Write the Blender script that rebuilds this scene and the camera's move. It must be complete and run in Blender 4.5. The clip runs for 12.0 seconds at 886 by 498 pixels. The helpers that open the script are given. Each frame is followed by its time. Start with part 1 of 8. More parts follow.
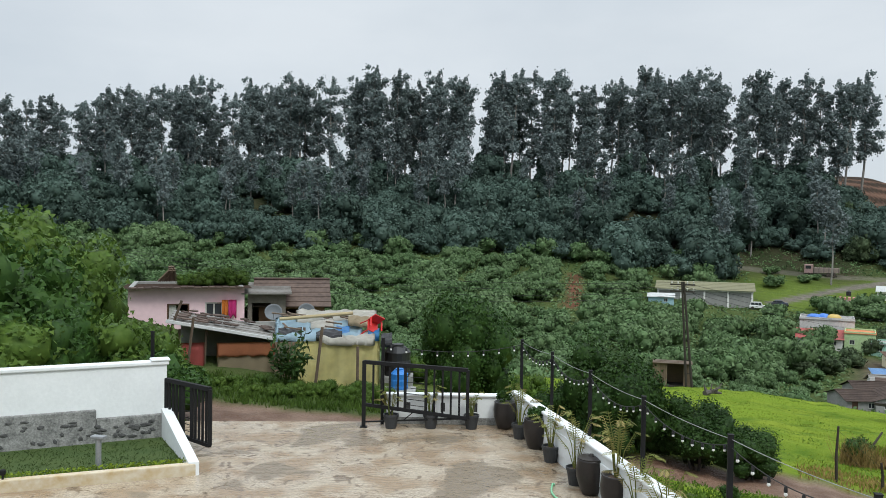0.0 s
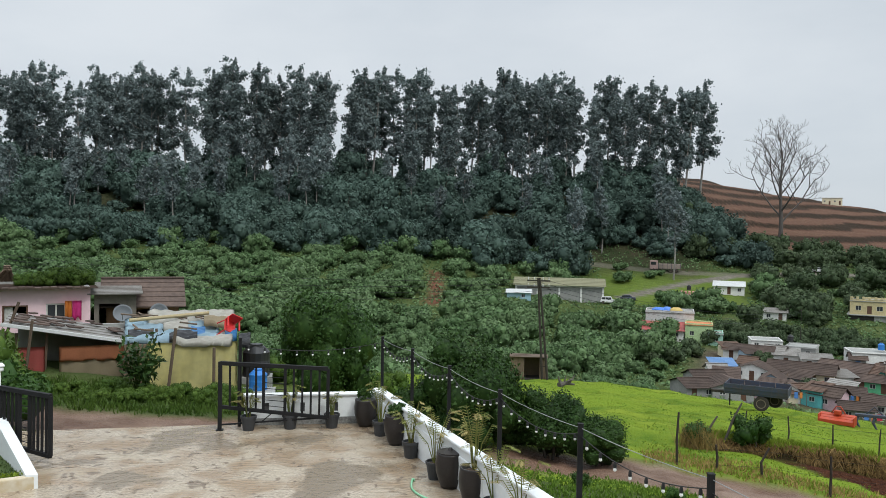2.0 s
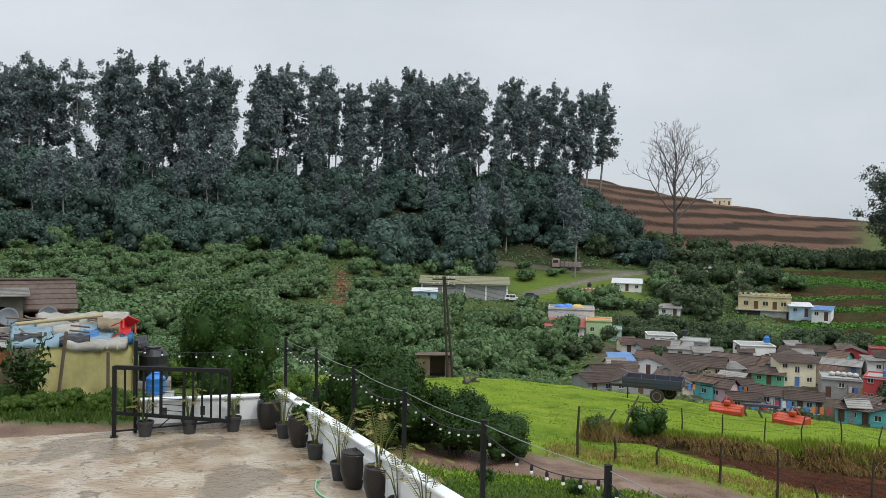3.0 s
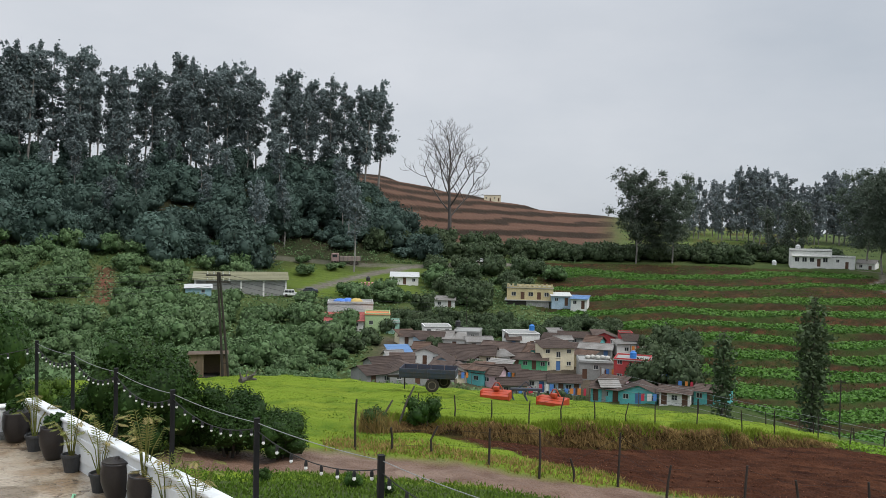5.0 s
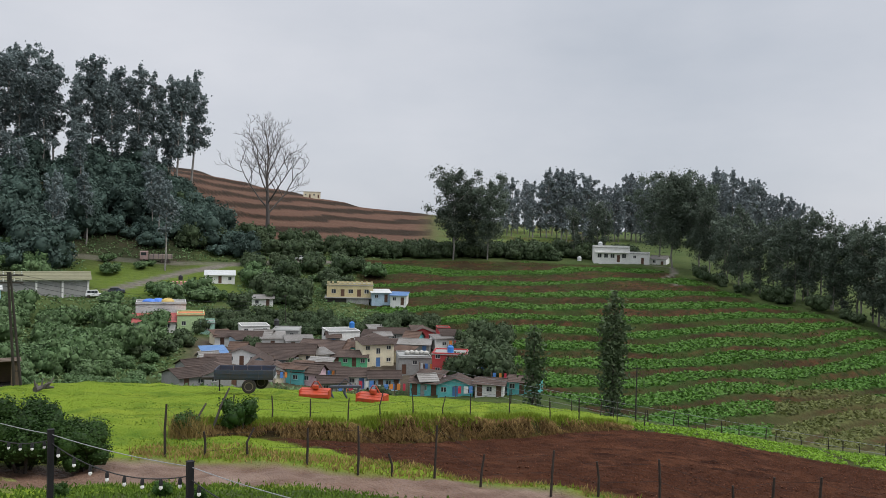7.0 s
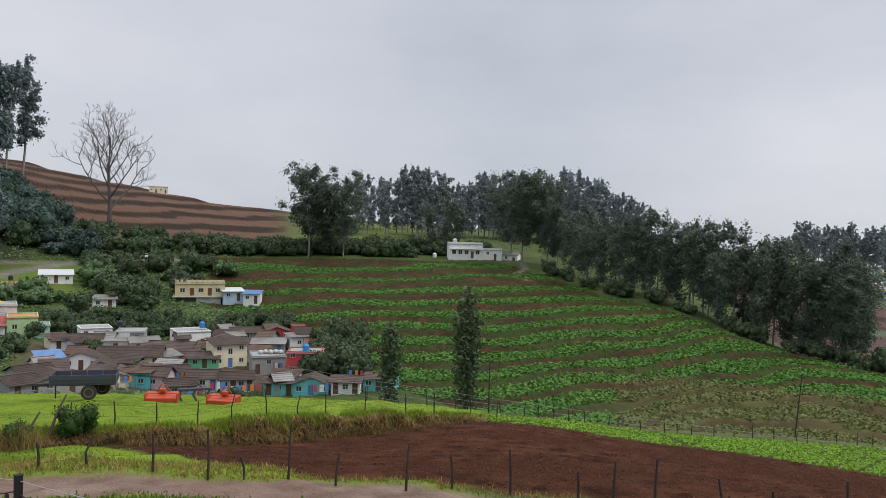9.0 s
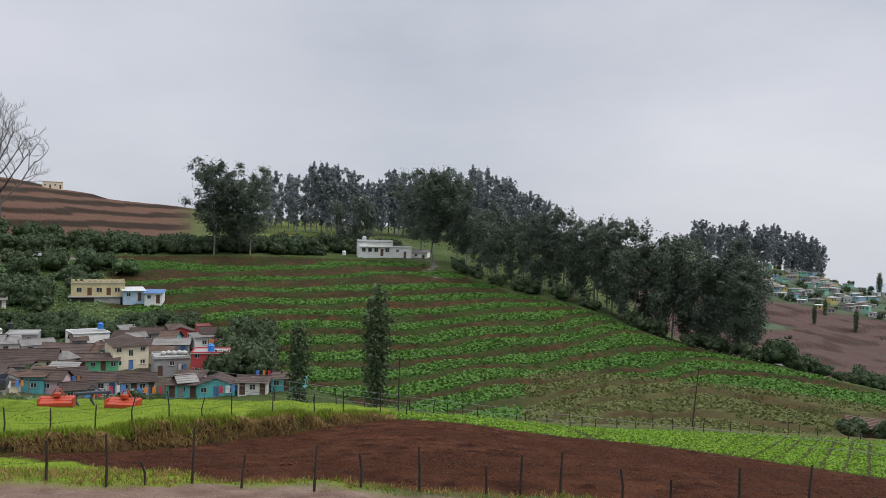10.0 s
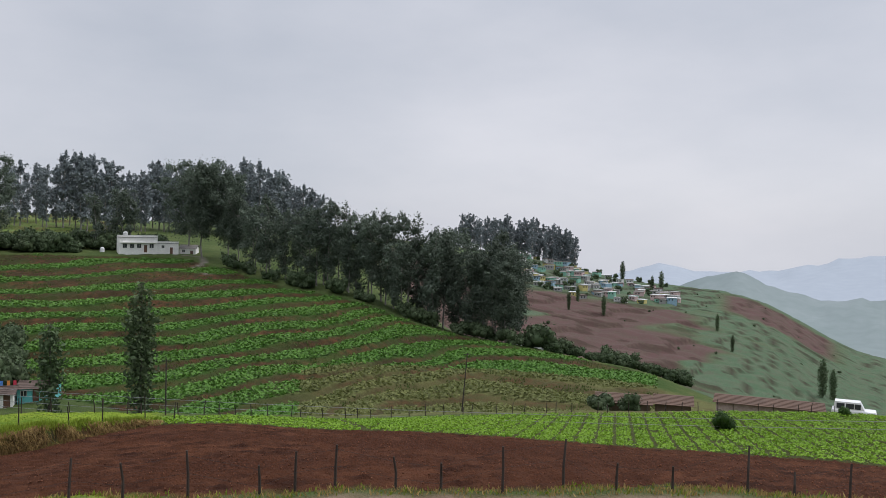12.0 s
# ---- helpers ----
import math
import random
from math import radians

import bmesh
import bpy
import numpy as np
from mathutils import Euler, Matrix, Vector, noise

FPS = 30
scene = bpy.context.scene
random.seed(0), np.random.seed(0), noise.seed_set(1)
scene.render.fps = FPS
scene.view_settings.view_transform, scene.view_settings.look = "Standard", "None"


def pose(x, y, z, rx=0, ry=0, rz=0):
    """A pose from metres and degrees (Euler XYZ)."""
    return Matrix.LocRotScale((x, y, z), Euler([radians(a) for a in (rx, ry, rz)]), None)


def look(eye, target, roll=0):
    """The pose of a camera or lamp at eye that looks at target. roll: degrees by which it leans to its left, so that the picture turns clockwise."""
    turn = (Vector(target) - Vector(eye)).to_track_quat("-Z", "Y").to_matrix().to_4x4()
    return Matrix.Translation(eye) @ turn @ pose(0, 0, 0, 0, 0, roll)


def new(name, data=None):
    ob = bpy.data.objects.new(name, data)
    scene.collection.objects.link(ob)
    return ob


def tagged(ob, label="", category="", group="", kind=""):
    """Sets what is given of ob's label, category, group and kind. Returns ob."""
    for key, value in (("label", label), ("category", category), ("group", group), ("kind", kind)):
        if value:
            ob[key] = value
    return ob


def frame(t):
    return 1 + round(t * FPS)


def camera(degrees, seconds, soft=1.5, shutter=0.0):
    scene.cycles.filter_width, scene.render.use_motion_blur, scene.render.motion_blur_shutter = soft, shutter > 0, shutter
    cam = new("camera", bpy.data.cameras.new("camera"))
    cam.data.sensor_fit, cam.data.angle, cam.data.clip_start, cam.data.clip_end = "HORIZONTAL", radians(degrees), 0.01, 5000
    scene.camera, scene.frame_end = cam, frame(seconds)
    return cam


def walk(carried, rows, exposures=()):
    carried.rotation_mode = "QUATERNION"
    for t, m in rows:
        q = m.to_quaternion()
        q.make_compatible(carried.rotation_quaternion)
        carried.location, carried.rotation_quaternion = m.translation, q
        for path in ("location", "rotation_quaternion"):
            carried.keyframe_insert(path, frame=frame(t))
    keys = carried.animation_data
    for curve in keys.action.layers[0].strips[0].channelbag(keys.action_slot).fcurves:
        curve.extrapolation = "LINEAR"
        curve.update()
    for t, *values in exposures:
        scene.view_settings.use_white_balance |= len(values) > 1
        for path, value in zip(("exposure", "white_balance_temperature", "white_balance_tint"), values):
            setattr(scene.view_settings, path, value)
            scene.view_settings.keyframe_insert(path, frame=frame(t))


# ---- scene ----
import itertools

cam = camera(57.2, 12.0, soft=0.5)
EYE, ARM = 4.5, 0.25
# seconds, heading, pitch, roll: a phone held out at arm's length while its holder turns on a balcony
ROWS = [
    (0.0, 0.02, -1.38, -0.85),
    (0.5, -1.47, -1.38, -0.90),
    (1.0, -3.65, -1.39, -0.96),
    (1.5, -6.70, -1.35, -0.85),
    (2.0, -9.66, -1.40, -1.01),
    (2.5, -13.19, -1.39, -1.02),
    (3.0, -16.29, -1.36, -1.00),
    (5.0, -31.75, -1.45, -1.20),
    (5.5, -35.75, -1.40, -1.15),
    (6.0, -38.85, -1.40, -1.17),
    (6.5, -41.98, -1.39, -1.36),
    (7.0, -44.38, -1.36, -1.40),
    (9.0, -54.50, -1.33, -1.45),
    (9.5, -57.57, -1.32, -1.44),
    (10.0, -60.85, -1.33, -1.53),
    (10.5, -64.55, -1.33, -1.61),
    (11.0, -68.94, -1.34, -1.58),
    (11.5, -72.72, -1.34, -1.44),
    (12.0, -76.66, -1.37, -1.24),
]
walk(cam, [(t, pose(ARM * math.sin(radians(-yaw)), ARM * math.cos(radians(yaw)) - ARM, EYE, 90 + pitch, roll, yaw)) for t, yaw, pitch, roll in ROWS], [(0.0, 0.13, 6300, 5), (6.0, 0.0, 6450, 10), (12.0, 0.0, 6400, 13)])

# ---------------------------------------------------------------- light
world = bpy.data.worlds.new("overcast_sky")
scene.world = world
world.use_nodes = True
wt = world.node_tree
wt.nodes.clear()
w_out = wt.nodes.new("ShaderNodeOutputWorld")
w_bg = wt.nodes.new("ShaderNodeBackground")
w_sky = wt.nodes.new("ShaderNodeTexSky")
w_sky.sky_type = "NISHITA"
w_sky.sun_disc = False
w_sky.sun_elevation, w_sky.sun_rotation = radians(52), radians(150)
w_coord = wt.nodes.new("ShaderNodeTexCoord")
w_map = wt.nodes.new("ShaderNodeMapping")
w_map.inputs["Scale"].default_value = (1.0, 1.0, 2.6)
w_noise = wt.nodes.new("ShaderNodeTexNoise")
w_noise.inputs["Scale"].default_value = 1.7
w_noise.inputs["Detail"].default_value = 7
w_noise.inputs["Roughness"].default_value = 0.52
w_ramp = wt.nodes.new("ShaderNodeValToRGB")
w_ramp.color_ramp.elements[0].position, w_ramp.color_ramp.elements[0].color = 0.3, (0.51, 0.55, 0.61, 1)
w_ramp.color_ramp.elements[1].position, w_ramp.color_ramp.elements[1].color = 0.72, (0.72, 0.735, 0.775, 1)
w_scale = wt.nodes.new("ShaderNodeVectorMath")
w_scale.operation = "SCALE"
w_scale.inputs["Scale"].default_value = 0.10
w_mix = wt.nodes.new("ShaderNodeMix")
w_mix.data_type = "RGBA"
w_mix.inputs[0].default_value = 0.93
wt.links.new(w_coord.outputs["Generated"], w_map.inputs["Vector"])
wt.links.new(w_map.outputs[0], w_noise.inputs["Vector"])
wt.links.new(w_noise.outputs["Fac"], w_ramp.inputs[0])
wt.links.new(w_sky.outputs[0], w_scale.inputs[0])
wt.links.new(w_scale.outputs[0], w_mix.inputs[6])
wt.links.new(w_ramp.outputs[0], w_mix.inputs[7])
# an overcast sky is far brighter overhead than near the horizon
w_sep = wt.nodes.new("ShaderNodeSeparateXYZ")
w_zen = wt.nodes.new("ShaderNodeMapRange")
w_zen.interpolation_type = "SMOOTHSTEP"
for k, v in (("From Min", 0.22), ("From Max", 0.95), ("To Min", 1.0), ("To Max", 2.6)):
    w_zen.inputs[k].default_value = v
w_gain = wt.nodes.new("ShaderNodeVectorMath")
w_gain.operation = "SCALE"
wt.links.new(w_coord.outputs["Generated"], w_sep.inputs[0])
wt.links.new(w_sep.outputs["Z"], w_zen.inputs["Value"])
wt.links.new(w_mix.outputs[2], w_gain.inputs[0])
wt.links.new(w_zen.outputs[0], w_gain.inputs["Scale"])
wt.links.new(w_gain.outputs[0], w_bg.inputs["Color"])
w_bg.inputs["Strength"].default_value = 1.0
wt.links.new(w_bg.outputs[0], w_out.inputs[0])
sun = new("sun", bpy.data.lights.new("sun", "SUN"))
sun.data.energy, sun.data.angle, sun.data.color = 1.5, radians(16), (1.0, 0.97, 0.92)
sun.matrix_world = look((30, -60, 90), (0, 0, 0))


# ---------------------------------------------------------------- materials
def mat(name, color, other=None, rough=0.8, scale=4.0, fine=30.0, bump=0.3, metal=0.0, amount=0.6, vary=0.0, leaf=0.0, gloss=None):
    """A surface of two tones mixed by coarse and fine noise, with fine relief. vary: tone steps from piece to piece; leaf: light let through."""
    m = bpy.data.materials.new(name)
    m.use_nodes = True
    t = m.node_tree
    b = t.nodes["Principled BSDF"]
    other = other or tuple(c * 0.7 for c in color)
    co = t.nodes.new("ShaderNodeNewGeometry")
    n1 = t.nodes.new("ShaderNodeTexNoise")
    n1.inputs["Scale"].default_value, n1.inputs["Detail"].default_value = scale, 5
    n2 = t.nodes.new("ShaderNodeTexNoise")
    n2.inputs["Scale"].default_value, n2.inputs["Detail"].default_value = fine, 3
    for n in (n1, n2):
        t.links.new(co.outputs["Position"], n.inputs["Vector"])
    add = t.nodes.new("ShaderNodeMath")
    add.operation = "MULTIPLY_ADD"
    add.inputs[1].default_value = 0.6
    t.links.new(n2.outputs["Fac"], add.inputs[0])
    half = t.nodes.new("ShaderNodeMath")
    half.operation = "MULTIPLY"
    half.inputs[1].default_value = 0.6
    t.links.new(n1.outputs["Fac"], half.inputs[0])
    t.links.new(half.outputs[0], add.inputs[2])
    ramp = t.nodes.new("ShaderNodeMapRange")
    ramp.inputs["From Min"].default_value, ramp.inputs["From Max"].default_value = 0.6 - 0.25, 0.6 + 0.25
    ramp.inputs["To Max"].default_value = 1.0
    t.links.new(add.outputs[0], ramp.inputs["Value"])
    mix = t.nodes.new("ShaderNodeMix")
    mix.data_type = "RGBA"
    t.links.new(ramp.outputs[0], mix.inputs[0])
    mix.inputs[6].default_value, mix.inputs[7].default_value = (*color, 1), (*other, 1)
    out = mix.outputs[2]
    if vary:
        info = t.nodes.new("ShaderNodeObjectInfo")
        geo = t.nodes.new("ShaderNodeMath")
        geo.operation = "ADD"
        t.links.new(info.outputs["Random"], geo.inputs[0])
        t.links.new(co.outputs["Random Per Island"], geo.inputs[1])
        hsv = t.nodes.new("ShaderNodeHueSaturation")
        rng = t.nodes.new("ShaderNodeMapRange")
        rng.inputs["From Max"].default_value = 2.0
        rng.inputs["To Min"].default_value, rng.inputs["To Max"].default_value = 1 - vary, 1 + vary
        t.links.new(geo.outputs[0], rng.inputs["Value"])
        t.links.new(rng.outputs[0], hsv.inputs["Value"])
        t.links.new(out, hsv.inputs["Color"])
        out = hsv.outputs[0]
    t.links.new(out, b.inputs["Base Color"])
    b.inputs["Roughness"].default_value, b.inputs["Metallic"].default_value = rough, metal
    b.inputs["Specular IOR Level"].default_value = (0.12 if leaf else 0.4) if gloss is None else gloss
    if bump:
        bm_node = t.nodes.new("ShaderNodeBump")
        bm_node.inputs["Strength"].default_value, bm_node.inputs["Distance"].default_value = bump, 0.02
        t.links.new(add.outputs[0], bm_node.inputs["Height"])
        t.links.new(bm_node.outputs[0], b.inputs["Normal"])
    if leaf:
        tr = t.nodes.new("ShaderNodeBsdfTranslucent")
        t.links.new(out, tr.inputs["Color"])
        mx = t.nodes.new("ShaderNodeMixShader")
        mx.inputs[0].default_value = leaf
        t.links.new(b.outputs[0], mx.inputs[1])
        t.links.new(tr.outputs[0], mx.inputs[2])
        t.links.new(mx.outputs[0], t.nodes["Material Output"].inputs[0])
    return m


M_WHITE = mat("white_paint", (0.78, 0.80, 0.80), (0.68, 0.70, 0.70), rough=0.7, scale=1.6, fine=14)
M_WHITE_OLD = mat("old_whitewash", (0.66, 0.66, 0.63), (0.36, 0.35, 0.31), rough=0.85, scale=1.2, fine=9)
M_BLACK = mat("black_steel_paint", (0.012, 0.012, 0.013), (0.02, 0.02, 0.02), rough=0.6, bump=0.05, gloss=0.12)
M_STONE = mat("cement_rubble_wall", (0.38, 0.38, 0.36), (0.07, 0.07, 0.068), rough=0.9, scale=5.5, fine=26, bump=1.0)
M_STONE_DARK = mat("dark_rubble_stone", (0.05, 0.05, 0.05), (0.10, 0.10, 0.095), rough=0.85, scale=8, bump=0.7)
M_BARK = mat("bark", (0.10, 0.085, 0.07), (0.045, 0.04, 0.035), rough=0.9, scale=3, fine=25, bump=0.8)
M_BARK_PALE = mat("pale_eucalyptus_bark", (0.33, 0.31, 0.28), (0.11, 0.10, 0.09), rough=0.85, scale=0.7, fine=6, bump=0.5)
M_DEADWOOD = mat("dead_branch_wood", (0.12, 0.105, 0.095), (0.07, 0.06, 0.055), rough=0.9)
# ridge mist is blended into this leaf colour as a blue-grey lift
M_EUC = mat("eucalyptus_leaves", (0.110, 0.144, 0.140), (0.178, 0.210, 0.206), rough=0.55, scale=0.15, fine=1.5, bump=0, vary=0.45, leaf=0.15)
# far foliage: haze painted in by paling the leaf tones toward grey-blue
M_EUC_FAR = mat("haze_greyed_eucalyptus_leaves", (0.165, 0.195, 0.200), (0.200, 0.225, 0.230), rough=0.7, scale=0.15, fine=1.5, bump=0, vary=0.3, leaf=0.15)
M_SHRUB = mat("shrub_leaves", (0.072, 0.142, 0.050), (0.165, 0.235, 0.110), rough=0.55, scale=0.12, fine=1.2, bump=0, vary=0.5, leaf=0.15)
M_UNDER = mat("undergrowth_leaves", (0.058, 0.098, 0.044), (0.112, 0.142, 0.074), rough=0.6, scale=0.1, fine=1.0, bump=0, vary=0.5, leaf=0.2)
M_BUSH = mat("garden_bush_leaves", (0.018, 0.048, 0.011), (0.055, 0.105, 0.022), rough=0.45, scale=1.0, fine=8, bump=0, vary=0.5, leaf=0.15)
M_WEED = mat("weed_leaves", (0.030, 0.066, 0.011), (0.092, 0.140, 0.026), rough=0.5, scale=0.6, fine=6, bump=0, vary=0.5, leaf=0.2)
M_GRASS = mat("meadow_grass_blades", (0.145, 0.22, 0.018), (0.22, 0.27, 0.035), rough=0.6, scale=0.15, fine=2.0, bump=0, vary=0.35, leaf=0.2)
M_DRY = mat("dry_grass", (0.33, 0.24, 0.09), (0.20, 0.13, 0.05), rough=0.8, scale=0.6, fine=5, bump=0, vary=0.4, leaf=0.2)
M_RISER_WEED = mat("terrace_bank_weeds", (0.058, 0.105, 0.026), (0.120, 0.135, 0.045), rough=0.7, scale=0.1, fine=1.0, bump=0, vary=0.5, leaf=0.15)
M_MEADOW_WEED = mat("meadow_weed_leaves", (0.085, 0.160, 0.020), (0.130, 0.200, 0.030), rough=0.6, scale=0.3, fine=3, bump=0, vary=0.4, leaf=0.2)
M_DRY_BANK = mat("brown_bank_grass", (0.27, 0.18, 0.065), (0.10, 0.06, 0.025), rough=0.85, scale=0.9, fine=6, bump=0, vary=0.5, leaf=0.15)
M_CROP = mat("crop_leaves", (0.13, 0.25, 0.018), (0.19, 0.32, 0.03), rough=0.5, scale=0.2, fine=2, bump=0, vary=0.35, leaf=0.2)
M_TERRACE_CROP = mat("terrace_crop_leaves", (0.050, 0.125, 0.018), (0.088, 0.175, 0.032), rough=0.55, scale=0.05, fine=0.8, bump=0, vary=0.4, leaf=0.15)


# ---------------------------------------------------------------- mesh helpers
def mesh_object(name, verts, faces, material, parent=None, label="", smooth=False):
    me = bpy.data.meshes.new(name)
    if isinstance(verts, np.ndarray):
        n, k = faces.shape
        me.vertices.add(len(verts))
        me.vertices.foreach_set("co", verts.astype(np.float32).ravel())
        me.loops.add(n * k)
        me.loops.foreach_set("vertex_index", faces.astype(np.int32).ravel())
        me.polygons.add(n)
        me.polygons.foreach_set("loop_start", np.arange(n, dtype=np.int32) * k)
        me.polygons.foreach_set("loop_total", np.full(n, k, dtype=np.int32))
        me.update(calc_edges=True)
    else:
        me.from_pydata(verts, [], faces)
    if material:
        me.materials.append(material)
    if smooth:
        me.polygons.foreach_set("use_smooth", np.ones(len(me.polygons), dtype=bool))
    ob = new(name, me)
    if parent:
        ob.parent = parent
    if label:
        ob["label"] = label
    return ob


def part(name, bm, material, parent=None, label="", smooth=False):
    me = bpy.data.meshes.new(name)
    bm.normal_update()
    bm.to_mesh(me)
    bm.free()
    me.materials.append(material)
    if smooth:
        me.polygons.foreach_set("use_smooth", np.ones(len(me.polygons), dtype=bool))
    ob = new(name, me)
    if parent:
        ob.parent = parent
    if label:
        ob["label"] = label
    return ob


def empty(name, x, y, z, rz=0.0, label="", category="", group="", kind=""):
    ob = new(name)
    ob.matrix_world = pose(x, y, z, 0, 0, rz)
    return tagged(ob, label, category, group, kind)


def box(bm, x0, y0, z0, x1, y1, z1, bevel=0.0, m=None):
    vs = bmesh.ops.create_cube(bm, size=1.0)["verts"]
    bmesh.ops.scale(bm, vec=(x1 - x0, y1 - y0, z1 - z0), verts=vs)
    bmesh.ops.translate(bm, vec=((x0 + x1) / 2, (y0 + y1) / 2, (z0 + z1) / 2), verts=vs)
    if bevel:
        es = list({e for v in vs for e in v.link_edges})
        got = bmesh.ops.bevel(bm, geom=es, offset=bevel, segments=2, affect="EDGES", profile=0.5)
        vs = list({v for f in got["faces"] for v in f.verts} | {v for v in vs if v.is_valid})
    if m is not None:
        bmesh.ops.transform(bm, matrix=m, verts=[v for v in vs if v.is_valid])
    return bm


def a_box(*args, **kw):
    return box(bmesh.new(), *args, **kw)


def tube(bm, points, radii, sides=6):
    """A tapering round bar along points."""
    rings = []
    pts = [Vector(p) for p in points]
    if isinstance(radii, (int, float)):
        radii = [radii] * len(pts)
    for i, p in enumerate(pts):
        d = (pts[min(i + 1, len(pts) - 1)] - pts[max(i - 1, 0)]).normalized()
        u = d.orthogonal().normalized()
        w = d.cross(u)
        rings.append([bm.verts.new(p + (u * math.cos(k * math.tau / sides) + w * math.sin(k * math.tau / sides)) * radii[i]) for k in range(sides)])
    for a, b in zip(rings, rings[1:]):
        # keep the rings in step
        s = min(range(sides), key=lambda q: (b[q].co - a[0].co - (pts[rings.index(b)] - pts[rings.index(a)])).length)
        b[:] = b[s:] + b[:s]
        for k in range(sides):
            bm.faces.new((a[k], a[(k + 1) % sides], b[(k + 1) % sides], b[k]))
    bm.faces.new(rings[0][::-1])
    bm.faces.new(rings[-1])
    return bm


def lathe(bm, profile, sides=20, centre=(0, 0, 0)):
    rings = [[bm.verts.new((centre[0] + r * math.cos(k * math.tau / sides), centre[1] + r * math.sin(k * math.tau / sides), centre[2] + z)) for k in range(sides)] for r, z in profile]
    for a, b in zip(rings, rings[1:]):
        for k in range(sides):
            bm.faces.new((a[k], a[(k + 1) % sides], b[(k + 1) % sides], b[k]))
    bm.faces.new(rings[0][::-1])
    bm.faces.new(rings[-1])
    return bm


def quads(centres, normals, w, h, rng):
    """Leaf-shaped quads: centres (n,3), facing normals, half width w and half length h."""
    n = len(centres)
    normals = normals / (np.linalg.norm(normals, axis=1, keepdims=True) + 1e-9)
    ref = rng.normal(size=(n, 3))
    u = np.cross(normals, ref)
    u /= np.linalg.norm(u, axis=1, keepdims=True) + 1e-9
    v = np.cross(normals, u)
    w, h = np.broadcast_to(w, n)[:, None], np.broadcast_to(h, n)[:, None]
    pts = np.stack([centres - v * h, centres + u * w - v * h * 0.1, centres + v * h, centres - u * w - v * h * 0.1], axis=1)
    return pts.reshape(-1, 3), np.arange(4 * n).reshape(n, 4)


def tris(centres, normals, w, h, rng):
    """Three-cornered leaves for foliage that is seen from afar."""
    n = len(centres)
    normals = normals / (np.linalg.norm(normals, axis=1, keepdims=True) + 1e-9)
    u = np.cross(normals, rng.normal(size=(n, 3)))
    u /= np.linalg.norm(u, axis=1, keepdims=True) + 1e-9
    v = np.cross(normals, u)
    w, h = np.broadcast_to(w, n)[:, None], np.broadcast_to(h, n)[:, None]
    pts = np.stack([centres - v * h, centres + u * w * 1.5 + v * h * 0.6, centres - u * w * 1.5 + v * h * 0.6], axis=1)
    return pts.reshape(-1, 3), np.arange(3 * n).reshape(n, 3)


def ico():
    g = (1 + 5 ** 0.5) / 2
    v = np.array([(-1, g, 0), (1, g, 0), (-1, -g, 0), (1, -g, 0), (0, -1, g), (0, 1, g), (0, -1, -g), (0, 1, -g), (g, 0, -1), (g, 0, 1), (-g, 0, -1), (-g, 0, 1)])
    d = np.linalg.norm(v[:, None] - v[None], axis=2)
    fs = [f for f in itertools.combinations(range(12), 3) if max(d[f[0], f[1]], d[f[1], f[2]], d[f[0], f[2]]) < 2.1]
    fs = [f if np.dot(np.cross(v[f[1]] - v[f[0]], v[f[2]] - v[f[0]]), v[f[0]]) > 0 else f[::-1] for f in fs]
    return v / np.linalg.norm(v[0]), np.array(fs)


ICO = ico()


def cores(lobes, size, rng):
    """The dense inner mass of leaves of each lobe, twenty faces each."""
    out = []
    for x, y, z, a, b, c in lobes:
        v = ICO[0] * (1 + 0.15 * rng.normal(size=(12, 1))) * np.array([a, b, c]) * size + np.array([x, y, z])
        out.append((v, ICO[1]))
    return out


def clump(rng, n, lobes, leaf, spread=0.7, flat=1.0, solid=True, tri=False):
    """n leaves over the outsides of ellipsoid lobes (x, y, z, rx, ry, rz)."""
    lobes = np.array(lobes, dtype=float)
    area = (lobes[:, 3] * lobes[:, 5])
    pick = rng.choice(len(lobes), n, p=area / area.sum())
    d = rng.normal(size=(n, 3))
    d /= np.linalg.norm(d, axis=1, keepdims=True)
    d[:, 2] = np.where(d[:, 2] < -0.45, -d[:, 2], d[:, 2])
    depth = 1 - 0.4 * rng.random(n) ** 2 + 0.1 * rng.normal(size=n)
    c = lobes[pick, :3] + (d * depth[:, None] if solid else np.clip(rng.normal(size=(n, 3)) * 0.52, -1.0, 1.0)) * lobes[pick, 3:]
    nor = d + spread * rng.normal(size=(n, 3))
    s = leaf * (0.6 + 0.8 * rng.random(n))
    return (tris if tri else quads)(c, nor, s * 0.55 * flat, s, rng)


def join(pieces):
    vs, fs, k = [], [], 0
    for v, f in pieces:
        vs.append(v)
        fs.append(f + k)
        k += len(v)
    return np.concatenate(vs), np.concatenate(fs)


# ---------------------------------------------------------------- the lie of the land
RADII = np.array([0, 10, 16, 21, 26, 34, 45, 58, 75, 100, 130, 165, 205, 245, 285, 340, 450, 700, 1000, 2000, 4800], dtype=float)
LAND = {}


def lie(azimuth, *heights):
    LAND[azimuth] = heights


